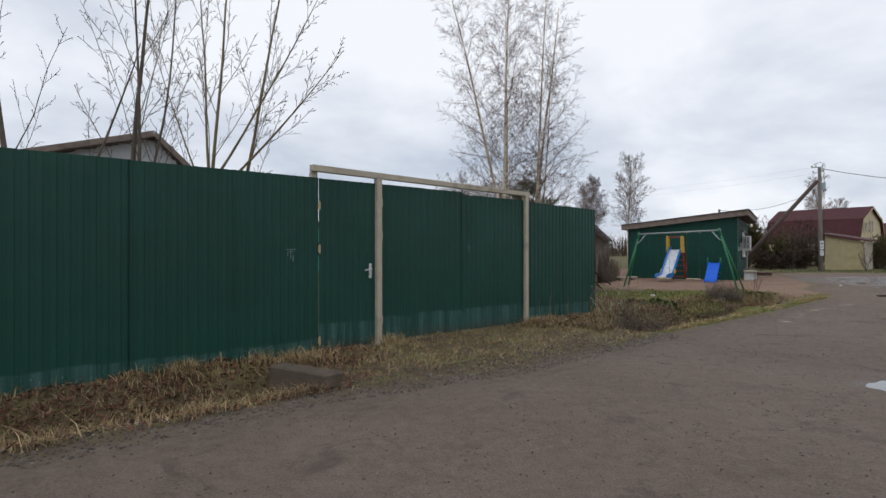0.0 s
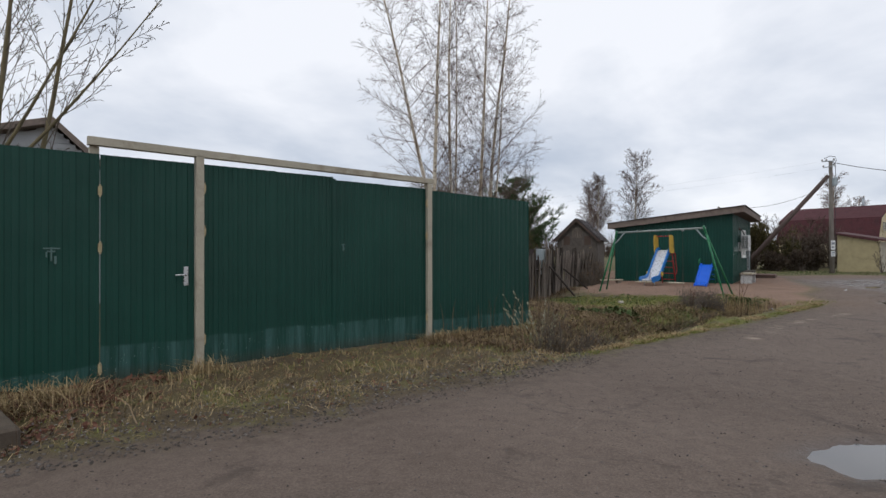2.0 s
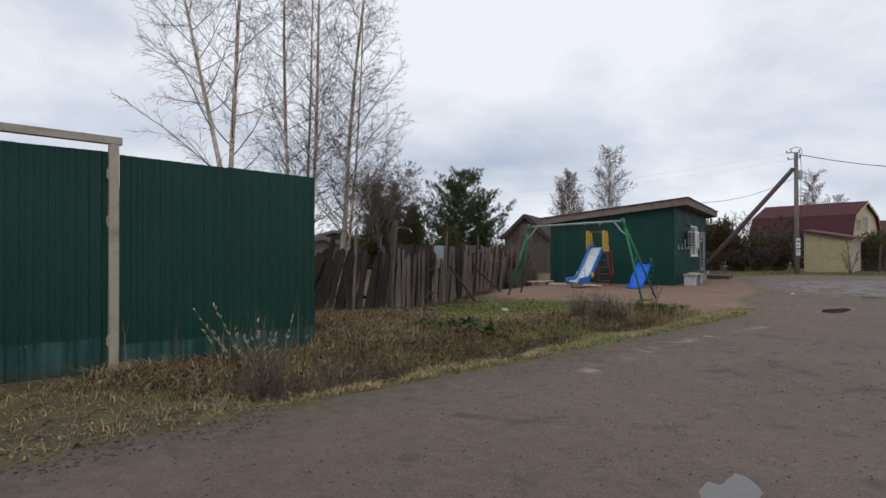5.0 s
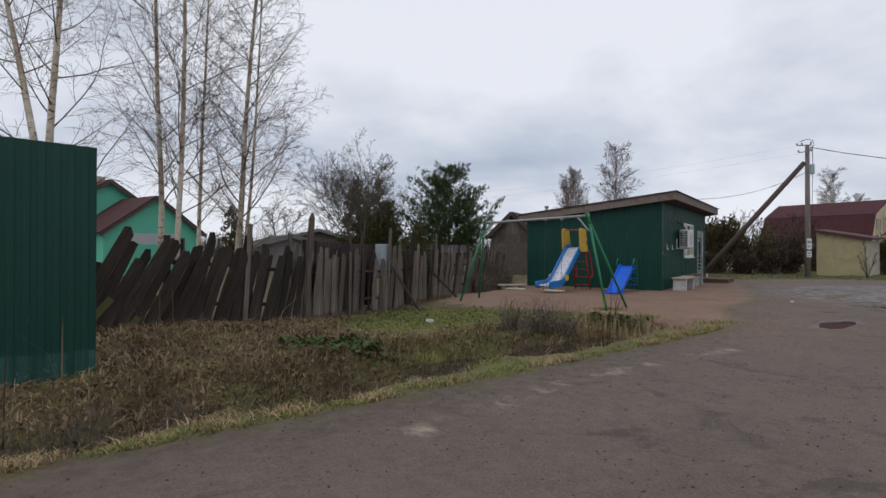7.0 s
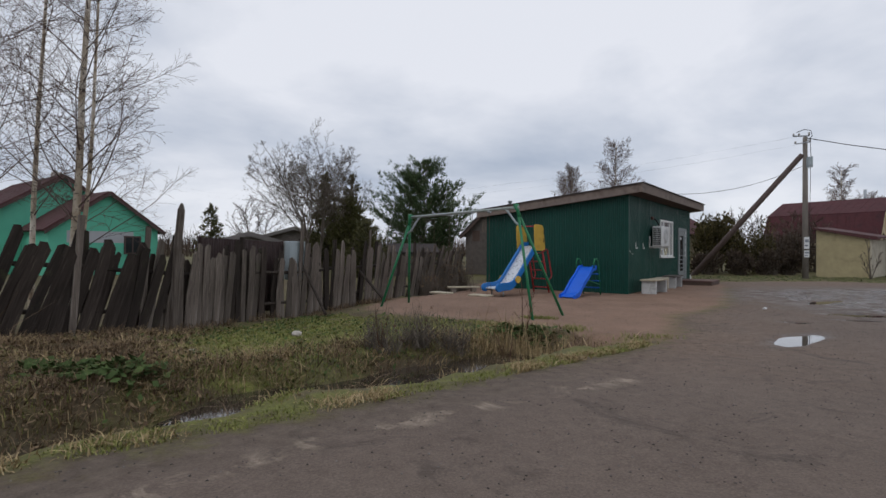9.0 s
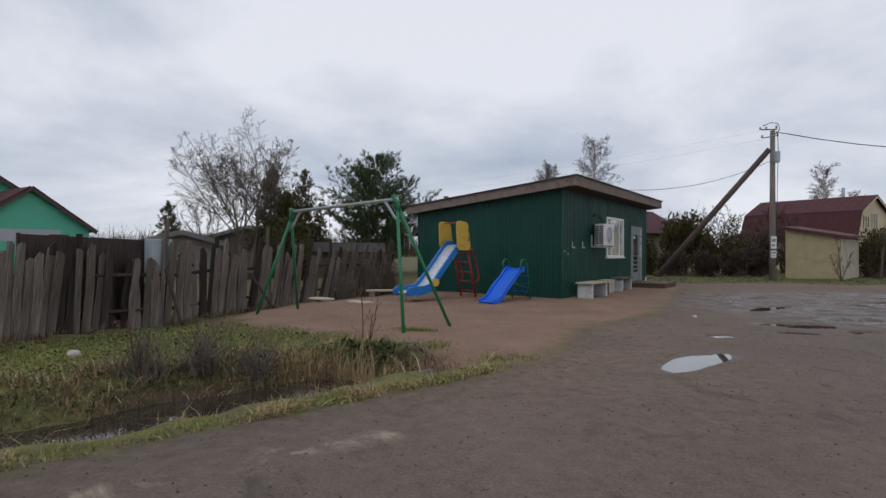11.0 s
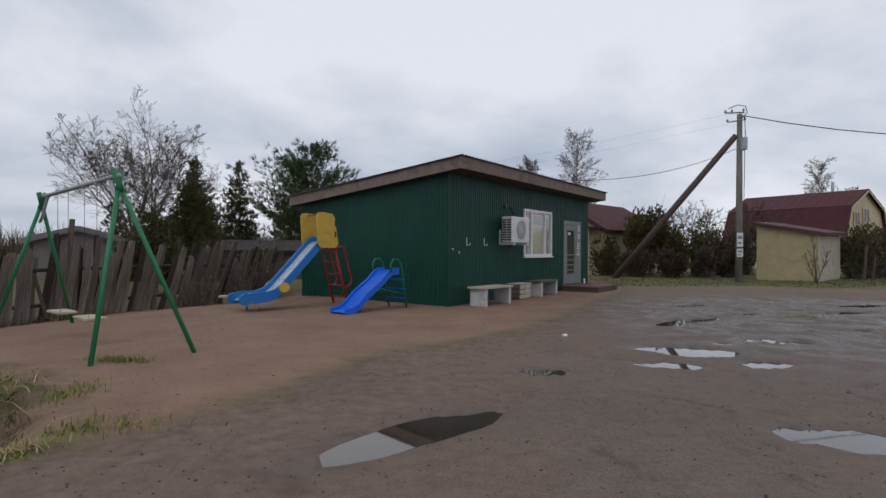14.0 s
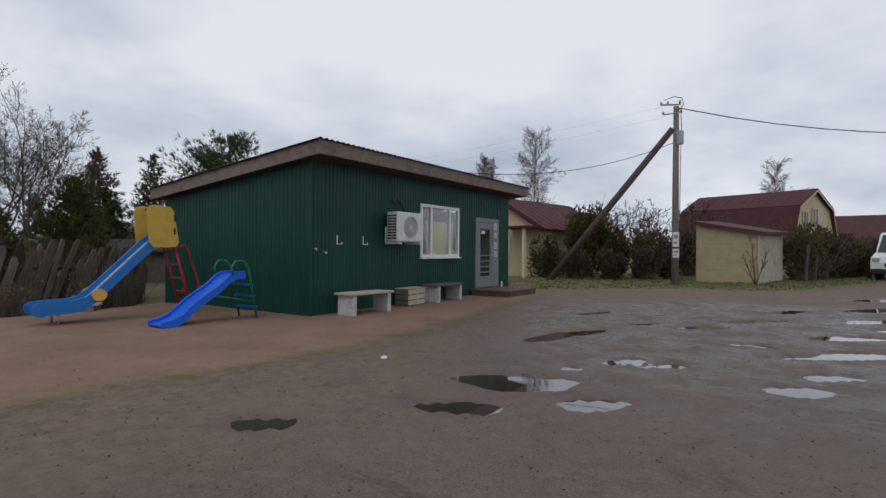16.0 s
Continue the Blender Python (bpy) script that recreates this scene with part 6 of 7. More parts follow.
def conifer(name, at, h, radius, label, mat, seed, tufts, length, lift, shape=0.8, low=0.5, width=0.013):
    rng = random.Random(seed)
    tree = thing(name, pose(at[0], at[1], ground_z(*at) - 0.05), label, "tree")
    part("trunk", G().tube([(0, 0, 0), (0.05, 0, h * 0.5), (0, 0.03, h * 0.97)], [0.12, 0.07, 0.015], 8).mesh("trunk", "bark", True), tree)
    gb, gn = G(), G()
    z = low
    while z < h * 0.98:
        f = (h - z) / (h - low)
        rr = radius * (f ** shape) * min(1.0, 0.55 + (z - low) / h * 2.0)
        for _ in range(max(3, int(7 * (0.4 + f)))):
            a = rng.uniform(0, 6.28)
            ln = rr * rng.uniform(0.55, 1.15) + 0.12
            p0 = Vector((0, 0, z))
            d = Vector((math.cos(a), math.sin(a), lift * rng.uniform(0.5, 1.3)))
            p1 = p0 + d * ln * 0.6
            p2 = p1 + (d + Vector((0, 0, lift * 1.1))) * ln * 0.45
            gb.tube([p0, p1, p2], [0.02, 0.013, 0.006], 4, False)
            nt = max(3, int(tufts * (0.3 + ln / radius)))
            for i in range(nt):
                t = 0.25 + 0.75 * (i + rng.random()) / nt
                q = p0.lerp(p1, t / 0.6) if t < 0.6 else p1.lerp(p2, (t - 0.6) / 0.4)
                off = Vector((rng.gauss(0, 0.10), rng.gauss(0, 0.10), rng.gauss(0, 0.06))) * min(1.3, radius)
                needles(rng, gn, q + off, (d * 0.6 + Vector((0, 0, 0.55))).normalized(), 9, length, width, 0.42)
        z += h * 0.033
    for i in range(14):
        needles(rng, gn, Vector((0, 0, h * (0.9 + 0.1 * i / 14))), Vector((0, 0, 1)), 8, length, width, 0.4)
    tagged(part("limb_mass", gb.mesh("limb_mass", "bark"), tree), kind="stuff")
    tagged(part("needles", gn.mesh("needles", mat), tree), kind="stuff")


conifer("pine_tree", (6.0, 39.0), 6.35, 3.5, "young green pine with upward-curving shoots", "needle", 81, 46, 0.26, 0.40, 0.62, 0.5, 0.013)
conifer("spruce_tree", (0.75, 37.9), 5.6, 1.45, "dark olive spruce with a pointed crown", "spruce", 82, 18, 0.22, -0.05, 0.85, 0.5, 0.022)
conifer("spruce_tree", (1.46, 41.0), 5.9, 1.5, "small dark spruce beside the pine", "spruce", 87, 12, 0.22, -0.05, 0.85, 0.5, 0.024)
conifer("spruce_tree", (3.2, 33.0), 3.6, 1.1, "brownish-green garden conifer beside the bare tree", "moss_leaf", 83, 16, 0.18, 0.5, 0.7, 0.4, 0.02)
conifer("spruce_tree", (-13, 52), 5.0, 1.4, "distant dark spruce between the houses", "spruce", 84, 4, 0.3, -0.05, 0.85, 0.5, 0.04)
conifer("spruce_tree", (-3, 60), 5.5, 1.4, "distant dark spruce between the houses", "spruce", 85, 4, 0.3, -0.05, 0.85, 0.5, 0.04)
conifer("pine_tree", (5.2, 27.2), 2.3, 0.9, "small dark conifer behind the pickets", "spruce", 86, 12, 0.14, 0.2, 0.7, 0.3, 0.014)


def shrub(name, at, size, mat, label, seed, count, leaf, group="", twigs=60, z_low=0.0, tr=0.016):
    """A crown of many small leaf pieces on thin stems, gappy and uneven."""
    rng = random.Random(seed)
    sx, sy, sz = size
    ob = thing(name, pose(at[0], at[1], ground_z(*at) - 0.03), label, "shrub", group)
    lobes = [(rng.uniform(-0.55, 0.55) * sx, rng.uniform(-0.55, 0.55) * sy, rng.uniform(0.25, 0.78) * sz, rng.uniform(0.30, 0.55)) for _ in range(9)]
    g, gt = G(), G()
    for i in range(count):
        lx, ly, lz, lr = lobes[rng.randrange(9)]
        v = Vector((rng.gauss(0, 1), rng.gauss(0, 1), rng.gauss(0, 1))).normalized() * rng.uniform(0.55, 1.08)
        p = Vector((lx + v.x * lr * sx, ly + v.y * lr * sy, max(z_low + 0.05, lz + v.z * lr * sz * 0.7)))
        up = (v + Vector((0, 0, 0.8))).normalized()
        s = up.orthogonal().normalized()
        s.rotate(Matrix.Rotation(rng.uniform(0, 6.28), 3, up))
        L = leaf * rng.uniform(0.6, 1.5)
        k = len(g.v)
        g.v += [p - s * L * 0.22, p + up * L * 0.5 - s * L * 0.3, p + up * L, p + up * L * 0.5 + s * L * 0.3]
        g.f.append((k, k + 1, k + 2, k + 3))
    for i in range(twigs):
        lx, ly, lz, lr = lobes[rng.randrange(9)]
        q = Vector((lx, ly, lz)) + Vector((rng.gauss(0, 0.3) * sx, rng.gauss(0, 0.3) * sy, rng.uniform(0, 0.5) * sz))
        b = Vector((lx * 0.4 + rng.gauss(0, 0.1), ly * 0.4 + rng.gauss(0, 0.1), 0))
        gt.tube([b, b.lerp(q, 0.5) + Vector((rng.gauss(0, 0.08), rng.gauss(0, 0.08), 0)), q], [tr, tr * 0.6, tr * 0.25], 4, False)
    tagged(part("stem_mass", gt.mesh("stem_mass", "bark"), ob), kind="stuff")
    tagged(part("foliage", g.mesh("foliage", mat), ob), kind="stuff")


shrub("thuja_bush", (22.5, 40.4), (1.3, 1.3, 3.2), "thuja", "tall yellow-green thuja bush", 91, 5200, 0.16)
shrub("thuja_bush", (23.9, 40.9), (0.9, 0.9, 2.5), "thuja", "rounded olive thuja bush", 92, 2400, 0.15)
for k, (x, y, sx, h, mat) in enumerate(((20.6, 40.4, 0.8, 2.0, "thuja"), (25.2, 40.2, 0.8, 2.7, "thuja"), (26.6, 41.2, 1.1, 2.5, "hedge"), (28.3, 42.5, 1.2, 2.6, "hedge"), (24.8, 38.6, 0.7, 1.3, "hedge"), (26.0, 39.0, 0.6, 1.2, "hedge"), (21.6, 38.9, 0.8, 1.2, "hedge"), (23.2, 38.7, 0.8, 1.2, "hedge"), (30.4, 44.0, 1.3, 2.8, "hedge"))):
    shrub("garden_shrub", (x, y), (sx, sx, h), mat, "dense dark garden shrub along the far verge", 100 + k, 1900, 0.13, "garden shrubs", 110)
for k in range(11):
    t = k / 10
    x, y = 31.8 + 13.0 * t, 38.9 + 11.0 * t
    shrub("hedge_bush", (x, y), (1.45, 1.2, 2.3 - 0.2 * t), "thuja" if k % 3 == 0 else "hedge", "overgrown brown and green hedge beside the road", 120 + k, 2600, 0.14, "roadside hedge", 200)
for k, (x, y, h) in enumerate(((8.1, 26.2, 1.15), (8.5, 27.0, 1.2), (7.4, 25.4, 0.9), (7.6, 24.9, 0.7), (7.7, 26.8, 1.5), (8.2, 27.8, 1.6), (7.2, 26.2, 1.4))):
    shrub("bramble_bush", (x, y), (0.5, 0.5, h), "dead_stalk", "tangle of bare brown brambles by the pickets", 140 + k, 160, 0.06, "brambles", 170, 0.0, 0.008)
for k, (x, y, s) in enumerate(((8.2, 15.75, 0.42), (7.75, 15.4, 0.34), (8.65, 16.05, 0.36))):
    shrub("bramble_bush", (x, y), (s, s, 0.5), "bramble_stem", "low dark tangle of dead brambles over the ditch", 150 + k, 20, 0.04, "brambles", 130, 0.0, 0.0055)


for k, (x, y, sx, h) in enumerate(((3.78, 9.98, 0.45, 0.75), (4.11, 10.47, 0.40, 0.6), (3.37, 9.82, 0.35, 0.8), (4.51, 11.25, 0.35, 0.45))):
    shrub("bramble_bush", (x, y), (sx, sx, h), "dead_stalk", "thicket of reddish bare stems at the fence's end", 160 + k, 90, 0.05, "brambles", 150, 0.0, 0.0045)
for k, (x, y, h) in enumerate(((9.72, 16.84, 0.95), (7.77, 15.35, 0.6), (9.42, 16.07, 0.6))):
    bare_tree("sapling", (x, y), [(0, 0, -0.1, 0, h, 0.010), (0, 0, 0.25, 0.1, h * 0.85, 0.008), (0.02, 0, 0.05, -0.2, h * 0.7, 0.006)], [(0.15, 0.06, 0.02, 5, 38, 0.4, 0.3), (0.1, 0.08, 0.03, 0, 0, 0, 0)], "bare reddish sapling standing in the ditch grass", "bramble_stem", "bramble_stem", 170 + k, 0.003, "ditch saplings")


# ---- ground cover ----
def blades(name, xy, hmin, hmax, width, lean, mat, label, category, seed, droop=0.35, zoff=0.0):
    """Many bent blades of grass or stalks, each its own little strip, in one mesh."""
    rng = np.random.RandomState(seed)
    x, y = xy
    n = len(x)
    z = height(x, y) - 0.01 + zoff
    h = rng.uniform(hmin, hmax, n)
    a = rng.uniform(0, 2 * math.pi, n)
    l = np.abs(rng.normal(0, lean, n)) * h
    dx, dy = np.cos(a) * l, np.sin(a) * l
    w = width * rng.uniform(0.6, 1.3, n)
    sx, sy = -np.sin(a + rng.uniform(-1, 1, n)) * w, np.cos(a) * w
    V = np.empty((n, 5, 3))
    V[:, 0] = np.stack([x - sx, y - sy, z], 1)
    V[:, 1] = np.stack([x + sx, y + sy, z], 1)
    V[:, 2] = np.stack([x + sx * 0.8 + dx * 0.4, y + sy * 0.8 + dy * 0.4, z + h * 0.62], 1)
    V[:, 3] = np.stack([x - sx * 0.8 + dx * 0.4, y - sy * 0.8 + dy * 0.4, z + h * 0.62], 1)
    V[:, 4] = np.stack([x + dx * 1.25, y + dy * 1.25, z + h * (1 - droop * rng.uniform(0, 1, n) * np.minimum(1, l / h))], 1)
    k = np.arange(n)[:, None] * 5
    loops = np.concatenate([k + np.array([0, 1, 2, 3]), k + np.array([3, 2, 4])], 1).ravel()
    me = bpy.data.meshes.new(name)
    me.vertices.add(n * 5)
    me.vertices.foreach_set("co", V.ravel())
    me.loops.add(n * 7)
    me.loops.foreach_set("vertex_index", loops.astype(np.int32))
    me.polygons.add(n * 2)
    st = np.stack([np.arange(n) * 7, np.arange(n) * 7 + 4], 1).ravel()
    me.polygons.foreach_set("loop_start", st.astype(np.int32))
    me.update(calc_edges=True)
    me.materials.append(M[mat])
    return tagged(new(name, me), label, category, kind="stuff")


def scatter(n, x0, x1, y0, y1, keep, seed, clump=0.0, clumps=0):
    """Random places in a box that keep(x, y) accepts, loose or in clumps."""
    rng = np.random.RandomState(seed)
    if clumps:
        cx, cy = scatter(clumps, x0, x1, y0, y1, keep, seed + 1)
        i = rng.randint(0, len(cx), n)
        x, y = cx[i] + rng.normal(0, clump, n), cy[i] + rng.normal(0, clump, n)
        ok = signed(x, y, ROAD) < 0.03
        return x[ok], y[ok]
    x, y = rng.uniform(x0, x1, n * 14), rng.uniform(y0, y1, n * 14)
    ok = keep(x, y)
    return x[ok][:n], y[ok][:n]


def fence_side(x, y):
    """Metres in front of the green fence."""
    return (x + 0.98) * 0.654 - (y - 8.14) * 0.757


def verge(x, y):
    r = signed(x, y, ROAD)
    return (r < -0.02) & (r > -2.6) & (fence_side(x, y) > 0.03) & (x < 5.2)


def bank(x, y):
    """Rough ground from the fence's end to the ditch."""
    r = signed(x, y, ROAD)
    return (r < -0.1) & (x > 1.6) & (x < 6.5) & (y < 17.2) & (y > 9.5) & (np.abs(fence_side(x, y)) > 0.06) & (y - x < 13.0) & (signed(x, y, GREENS) < 0.2) & ((x < 3.5) | ((r < -1.1) & (seg_dist(x, y, DITCH) > 0.26)))


def lawn(x, y):
    return (signed(x, y, GREENS) > -0.3) & (signed(x, y, SAND) < 0.05) & (seg_dist(x, y, DITCH) > 0.30)


def lip(x, y):
    r = signed(x, y, ROAD)
    return (r < 0.0) & (r > -0.22) & (x > 3.6) & (x < 11.3)


def rear(x, y):
    return (signed(x, y, SAND) < -0.05) & (x > 2.3) & (x < 7.2) & (y > 14) & (y < 23.5) & (seg_dist(x, y, PICKETS) < 0.55)


def far_verge(x, y):
    r = signed(x, y, ROAD)
    return (r < -0.1) & (r > -5) & (y > 32)


B = dict(x0=-9, x1=5.2, y0=-2, y1=13)
blades("dry_grass", scatter(15000, keep=verge, seed=201, clump=0.16, clumps=260, **B), 0.02, 0.10, 0.0030, 1.3, "straw", "flattened straw-coloured dead grass on the verge", "grass", 1)
blades("dry_grass", scatter(8000, keep=verge, seed=203, **B), 0.008, 0.035, 0.0045, 2.5, "straw", "short dead grass and chaff on the verge", "grass", 2)
blades("verge_grass", scatter(4500, keep=verge, seed=205, clump=0.16, clumps=70, **B), 0.015, 0.055, 0.0040, 0.9, "grass", "short green grass tufts on the verge", "grass", 3)
blades("dead_weeds", scatter(260, keep=verge, seed=207, clump=0.16, clumps=30, **B), 0.06, 0.24, 0.0030, 0.8, "dead_stalk", "brown dead weed stalks along the fence", "weeds", 4)
B = dict(x0=1.6, x1=6.8, y0=9.2, y1=17.4)
blades("bank_grass", scatter(8500, keep=bank, seed=211, clump=0.13, clumps=120, **B), 0.03, 0.17, 0.0042, 1.5, "dead_stalk", "matted brown dead grass on the ditch bank", "grass", 5)
blades("bank_grass", scatter(5000, keep=bank, seed=213, clump=0.13, clumps=95, **B), 0.03, 0.15, 0.0042, 1.6, "straw", "matted straw-coloured grass on the ditch bank", "grass", 6)
blades("bank_stalks", scatter(110, keep=lambda x, y: bank(x, y) & (x < 5.0) & (y < 13.0), seed=215, clump=0.22, clumps=26, **B), 0.4, 0.95, 0.0042, 0.30, "dead_stalk", "tall reddish dead stalks by the fence's end", "weeds", 7, 0.1)
B = dict(x0=3.5, x1=11.0, y0=10, y1=18.5)


def ditch_side(x, y):
    d = seg_dist(x, y, DITCH)
    r = signed(x, y, ROAD)
    return (d > 0.26) & (d < 1.2) & (r < -0.9) & (x > 4.0) & (signed(x, y, SAND) < -0.1)


blades("ditch_debris", scatter(5500, keep=ditch_side, seed=301, clump=0.13, clumps=90, **B), 0.04, 0.20, 0.0042, 1.4, "dead_stalk", "tangled dead stalks along the ditch", "grass", 71)
blades("ditch_debris", scatter(3500, keep=ditch_side, seed=303, clump=0.14, clumps=70, **B), 0.04, 0.18, 0.0042, 1.5, "straw", "pale bent straw along the ditch", "grass", 72)
B = dict(x0=3.5, x1=11.5, y0=9, y1=20.5)
blades("lawn_grass", scatter(34000, keep=lawn, seed=221, **B), 0.015, 0.06, 0.0050, 1.0, "grass", "short mossy green grass beside the playground", "grass", 8)
blades("lawn_grass", scatter(2600, keep=lawn, seed=222, clump=0.2, clumps=60, **B), 0.015, 0.07, 0.0045, 1.6, "straw", "yellowed grass in the green lawn", "grass", 9)
blades("lip_grass", scatter(9000, keep=lip, seed=223, clump=0.10, clumps=230, **B), 0.015, 0.05, 0.0042, 0.9, "grass", "green grass strip along the asphalt edge", "grass", 10)
blades("lip_grass", scatter(5000, keep=lip, seed=225, clump=0.10, clumps=90, **B), 0.02, 0.08, 0.0042, 1.2, "straw", "pale dry grass along the asphalt edge", "grass", 11)
blades("fence_foot_grass", scatter(5000, x0=2, x1=7.5, y0=13, y1=24, keep=rear, seed=227, clump=0.12, clumps=150), 0.04, 0.2, 0.0042, 1.0, "dead_stalk", "dead grass at the foot of the pickets", "grass", 12)
rs = np.random.RandomState(7)
blades("reeds", (9.67 + rs.normal(0, 0.30, 240), 16.32 + rs.normal(0, 0.22, 240)), 0.2, 0.75, 0.0045, 0.35, "straw", "pale dry reeds standing at the ditch's end", "reeds", 13, 0.2)
blades("reeds", (9.57 + rs.normal(0, 0.42, 1500), 16.17 + rs.normal(0, 0.24, 1500)), 0.06, 0.30, 0.0042, 1.2, "straw", "bent dry grass over the ditch edge", "reeds", 14)
for cx, cy, sp, nn in ((-0.75, 7.75, 0.10, 260), (-3.05, 6.25, 0.11, 420), (1.72, 10.15, 0.14, 420), (2.0, 10.3, 0.12, 240), (-1.75, 6.75, 0.2, 500)):
    blades("grass_tuft", (cx + rs.normal(0, sp, nn), cy + rs.normal(0, sp, nn)), 0.08, 0.22, 0.0032, 1.1, "straw", "bushy tuft of yellow dead grass at the fence", "grass", int(cx * 10 + 90))
blades("far_grass", scatter(16000, x0=17, x1=50, y0=31.5, y1=56, keep=far_verge, seed=231), 0.02, 0.07, 0.012, 1.0, "weed", "rough grass verge below the far shrubs", "grass", 15)
blades("sand_tufts", (np.concatenate([10.15 + rs.normal(0, 0.16, 500), 10.55 + rs.normal(0, 0.12, 300), 11.4 + rs.normal(0, 0.3, 300)]), np.concatenate([18.6 + rs.normal(0, 0.07, 500), 17.3 + rs.normal(0, 0.18, 300), 16.5 + rs.normal(0, 0.12, 300)])), 0.03, 0.09, 0.004, 0.6, "grass", "sparse green tufts in the sand", "grass", 16)


def flakes(name, xy, size, mat, label, category, seed, tilt=0.5, lift=0.01):
    """Small leaf pieces lying on the ground."""
    rng = np.random.RandomState(seed)
    x, y = xy
    n = len(x)
    z = height(x, y) + lift + rng.uniform(0, 0.03, n)
    a, s = rng.uniform(0, 6.28, n), size * rng.uniform(0.5, 1.4, n)
    ux, uy, uz = np.cos(a) * s, np.sin(a) * s, rng.normal(0, tilt, n) * s
    vx, vy, vz = -np.sin(a) * s * 0.55, np.cos(a) * s * 0.55, rng.normal(0, tilt, n) * s * 0.5
    c = np.stack([x, y, z], 1)
    U, W = np.stack([ux, uy, uz], 1), np.stack([vx, vy, vz], 1)
    V = np.stack([c - U, c + W, c + U, c - W], 1).reshape(-1, 3)
    me = bpy.data.meshes.new(name)
    me.vertices.add(n * 4)
    me.vertices.foreach_set("co", V.ravel())
    me.loops.add(n * 4)
    me.loops.foreach_set("vertex_index", np.arange(n * 4, dtype=np.int32))
    me.polygons.add(n)
    me.polygons.foreach_set("loop_start", np.arange(0, n * 4, 4, dtype=np.int32))
    me.update(calc_edges=True)
    me.materials.append(M[mat])
    tagged(new(name, me), label, category, kind="stuff")


blades("ditch_straw", scatter(9000, x0=-8, x1=-1.2, y0=-2, y1=7.5, keep=verge, seed=263, clump=0.15, clumps=110), 0.04, 0.16, 0.0036, 1.3, "straw", "bent straw-coloured grass in the roadside ditch", "grass", 74)
blades("ditch_straw", scatter(4000, x0=-8, x1=-1.2, y0=-2, y1=7.5, keep=verge, seed=265, clump=0.14, clumps=60), 0.04, 0.18, 0.0036, 1.2, "dead_stalk", "brown dead stalks in the roadside ditch", "grass", 75)
flakes("leaf_litter", scatter(13000, x0=-7, x1=0.5, y0=0, y1=8.5, keep=lambda x, y: verge(x, y) & (signed(x, y, ROAD) < -0.35) & (x < -1.1), seed=241, clump=0.30, clumps=110), 0.024, "litter", "red-brown dead leaves in the roadside ditch", "leaves", 41)
flakes("leaf_litter", scatter(2600, x0=-9, x1=5.2, y0=-2, y1=13, keep=verge, seed=243), 0.022, "litter", "scattered dead leaves on the verge", "leaves", 42, 0.3)
blades("bank_green", scatter(7000, x0=1.6, x1=6.8, y0=9.2, y1=17.4, keep=bank, seed=305, clump=0.28, clumps=75), 0.02, 0.08, 0.0045, 0.9, "grass", "green grass patches on the ditch bank", "grass", 73)
flakes("bank_litter", scatter(9000, x0=1.6, x1=7, y0=9.2, y1=17, keep=bank, seed=245), 0.022, "dead_stalk", "dead leaves caught in the bank grass", "leaves", 43, 0.6, 0.03)
flakes("lawn_weeds", scatter(2600, x0=3.5, x1=11, y0=12, y1=20.5, keep=lawn, seed=247, clump=0.22, clumps=70), 0.024, "weed", "low green weed leaves in the lawn", "weeds", 44, 0.5, 0.02)
flakes("nettle_leaves", (np.concatenate([5.3 + rs.normal(0, 0.3, 500), 9.7 + rs.normal(0, 0.25, 400)]), np.concatenate([13.6 + rs.normal(0, 0.16, 500), 16.9 + rs.normal(0, 0.12, 400)])), 0.05, "weed", "fresh green nettle leaves on the bank", "weeds", 45, 0.5, 0.08)


def gravel(name, xy, smin, smax, label, seed):
    rng = np.random.RandomState(seed)
    x, y = xy
    n = len(x)
    z = height(x, y)
    s = rng.uniform(smin, smax, n) ** 1.0
    V = np.empty((n, 6, 3))
    for i, (a, b, c) in enumerate(((1, 0, 0), (0, 1, 0), (-1, 0, 0), (0, -1, 0), (0, 0, 0.8), (0, 0, -0.5))):
        V[:, i] = np.stack([x + (a + rng.normal(0, 0.25, n)) * s, y + (b + rng.normal(0, 0.25, n)) * s, z + (c + rng.normal(0, 0.15, n)) * s], 1)
    f = np.array([(0, 1, 4), (1, 2, 4), (2, 3, 4), (3, 0, 4), (1, 0, 5), (2, 1, 5), (3, 2, 5), (0, 3, 5)]).ravel()
    loops = (np.arange(n)[:, None] * 6 + f).ravel()
    me = bpy.data.meshes.new(name)
    me.vertices.add(n * 6)
    me.vertices.foreach_set("co", V.ravel())
    me.loops.add(len(loops))
    me.loops.foreach_set("vertex_index", loops.astype(np.int32))
    me.polygons.add(len(loops) // 3)
    me.polygons.foreach_set("loop_start", np.arange(0, len(loops), 3, dtype=np.int32))
    me.update(calc_edges=True)
    me.materials.append(M["stone"])
    tagged(new(name, me), label, "gravel", kind="stuff")


def edge_band(x, y):
    r = signed(x, y, ROAD)
    return (r > -0.5) & (r < 0.35) & (x < 3.8)


def on_road(x, y):
    return signed(x, y, ROAD) > 0.1


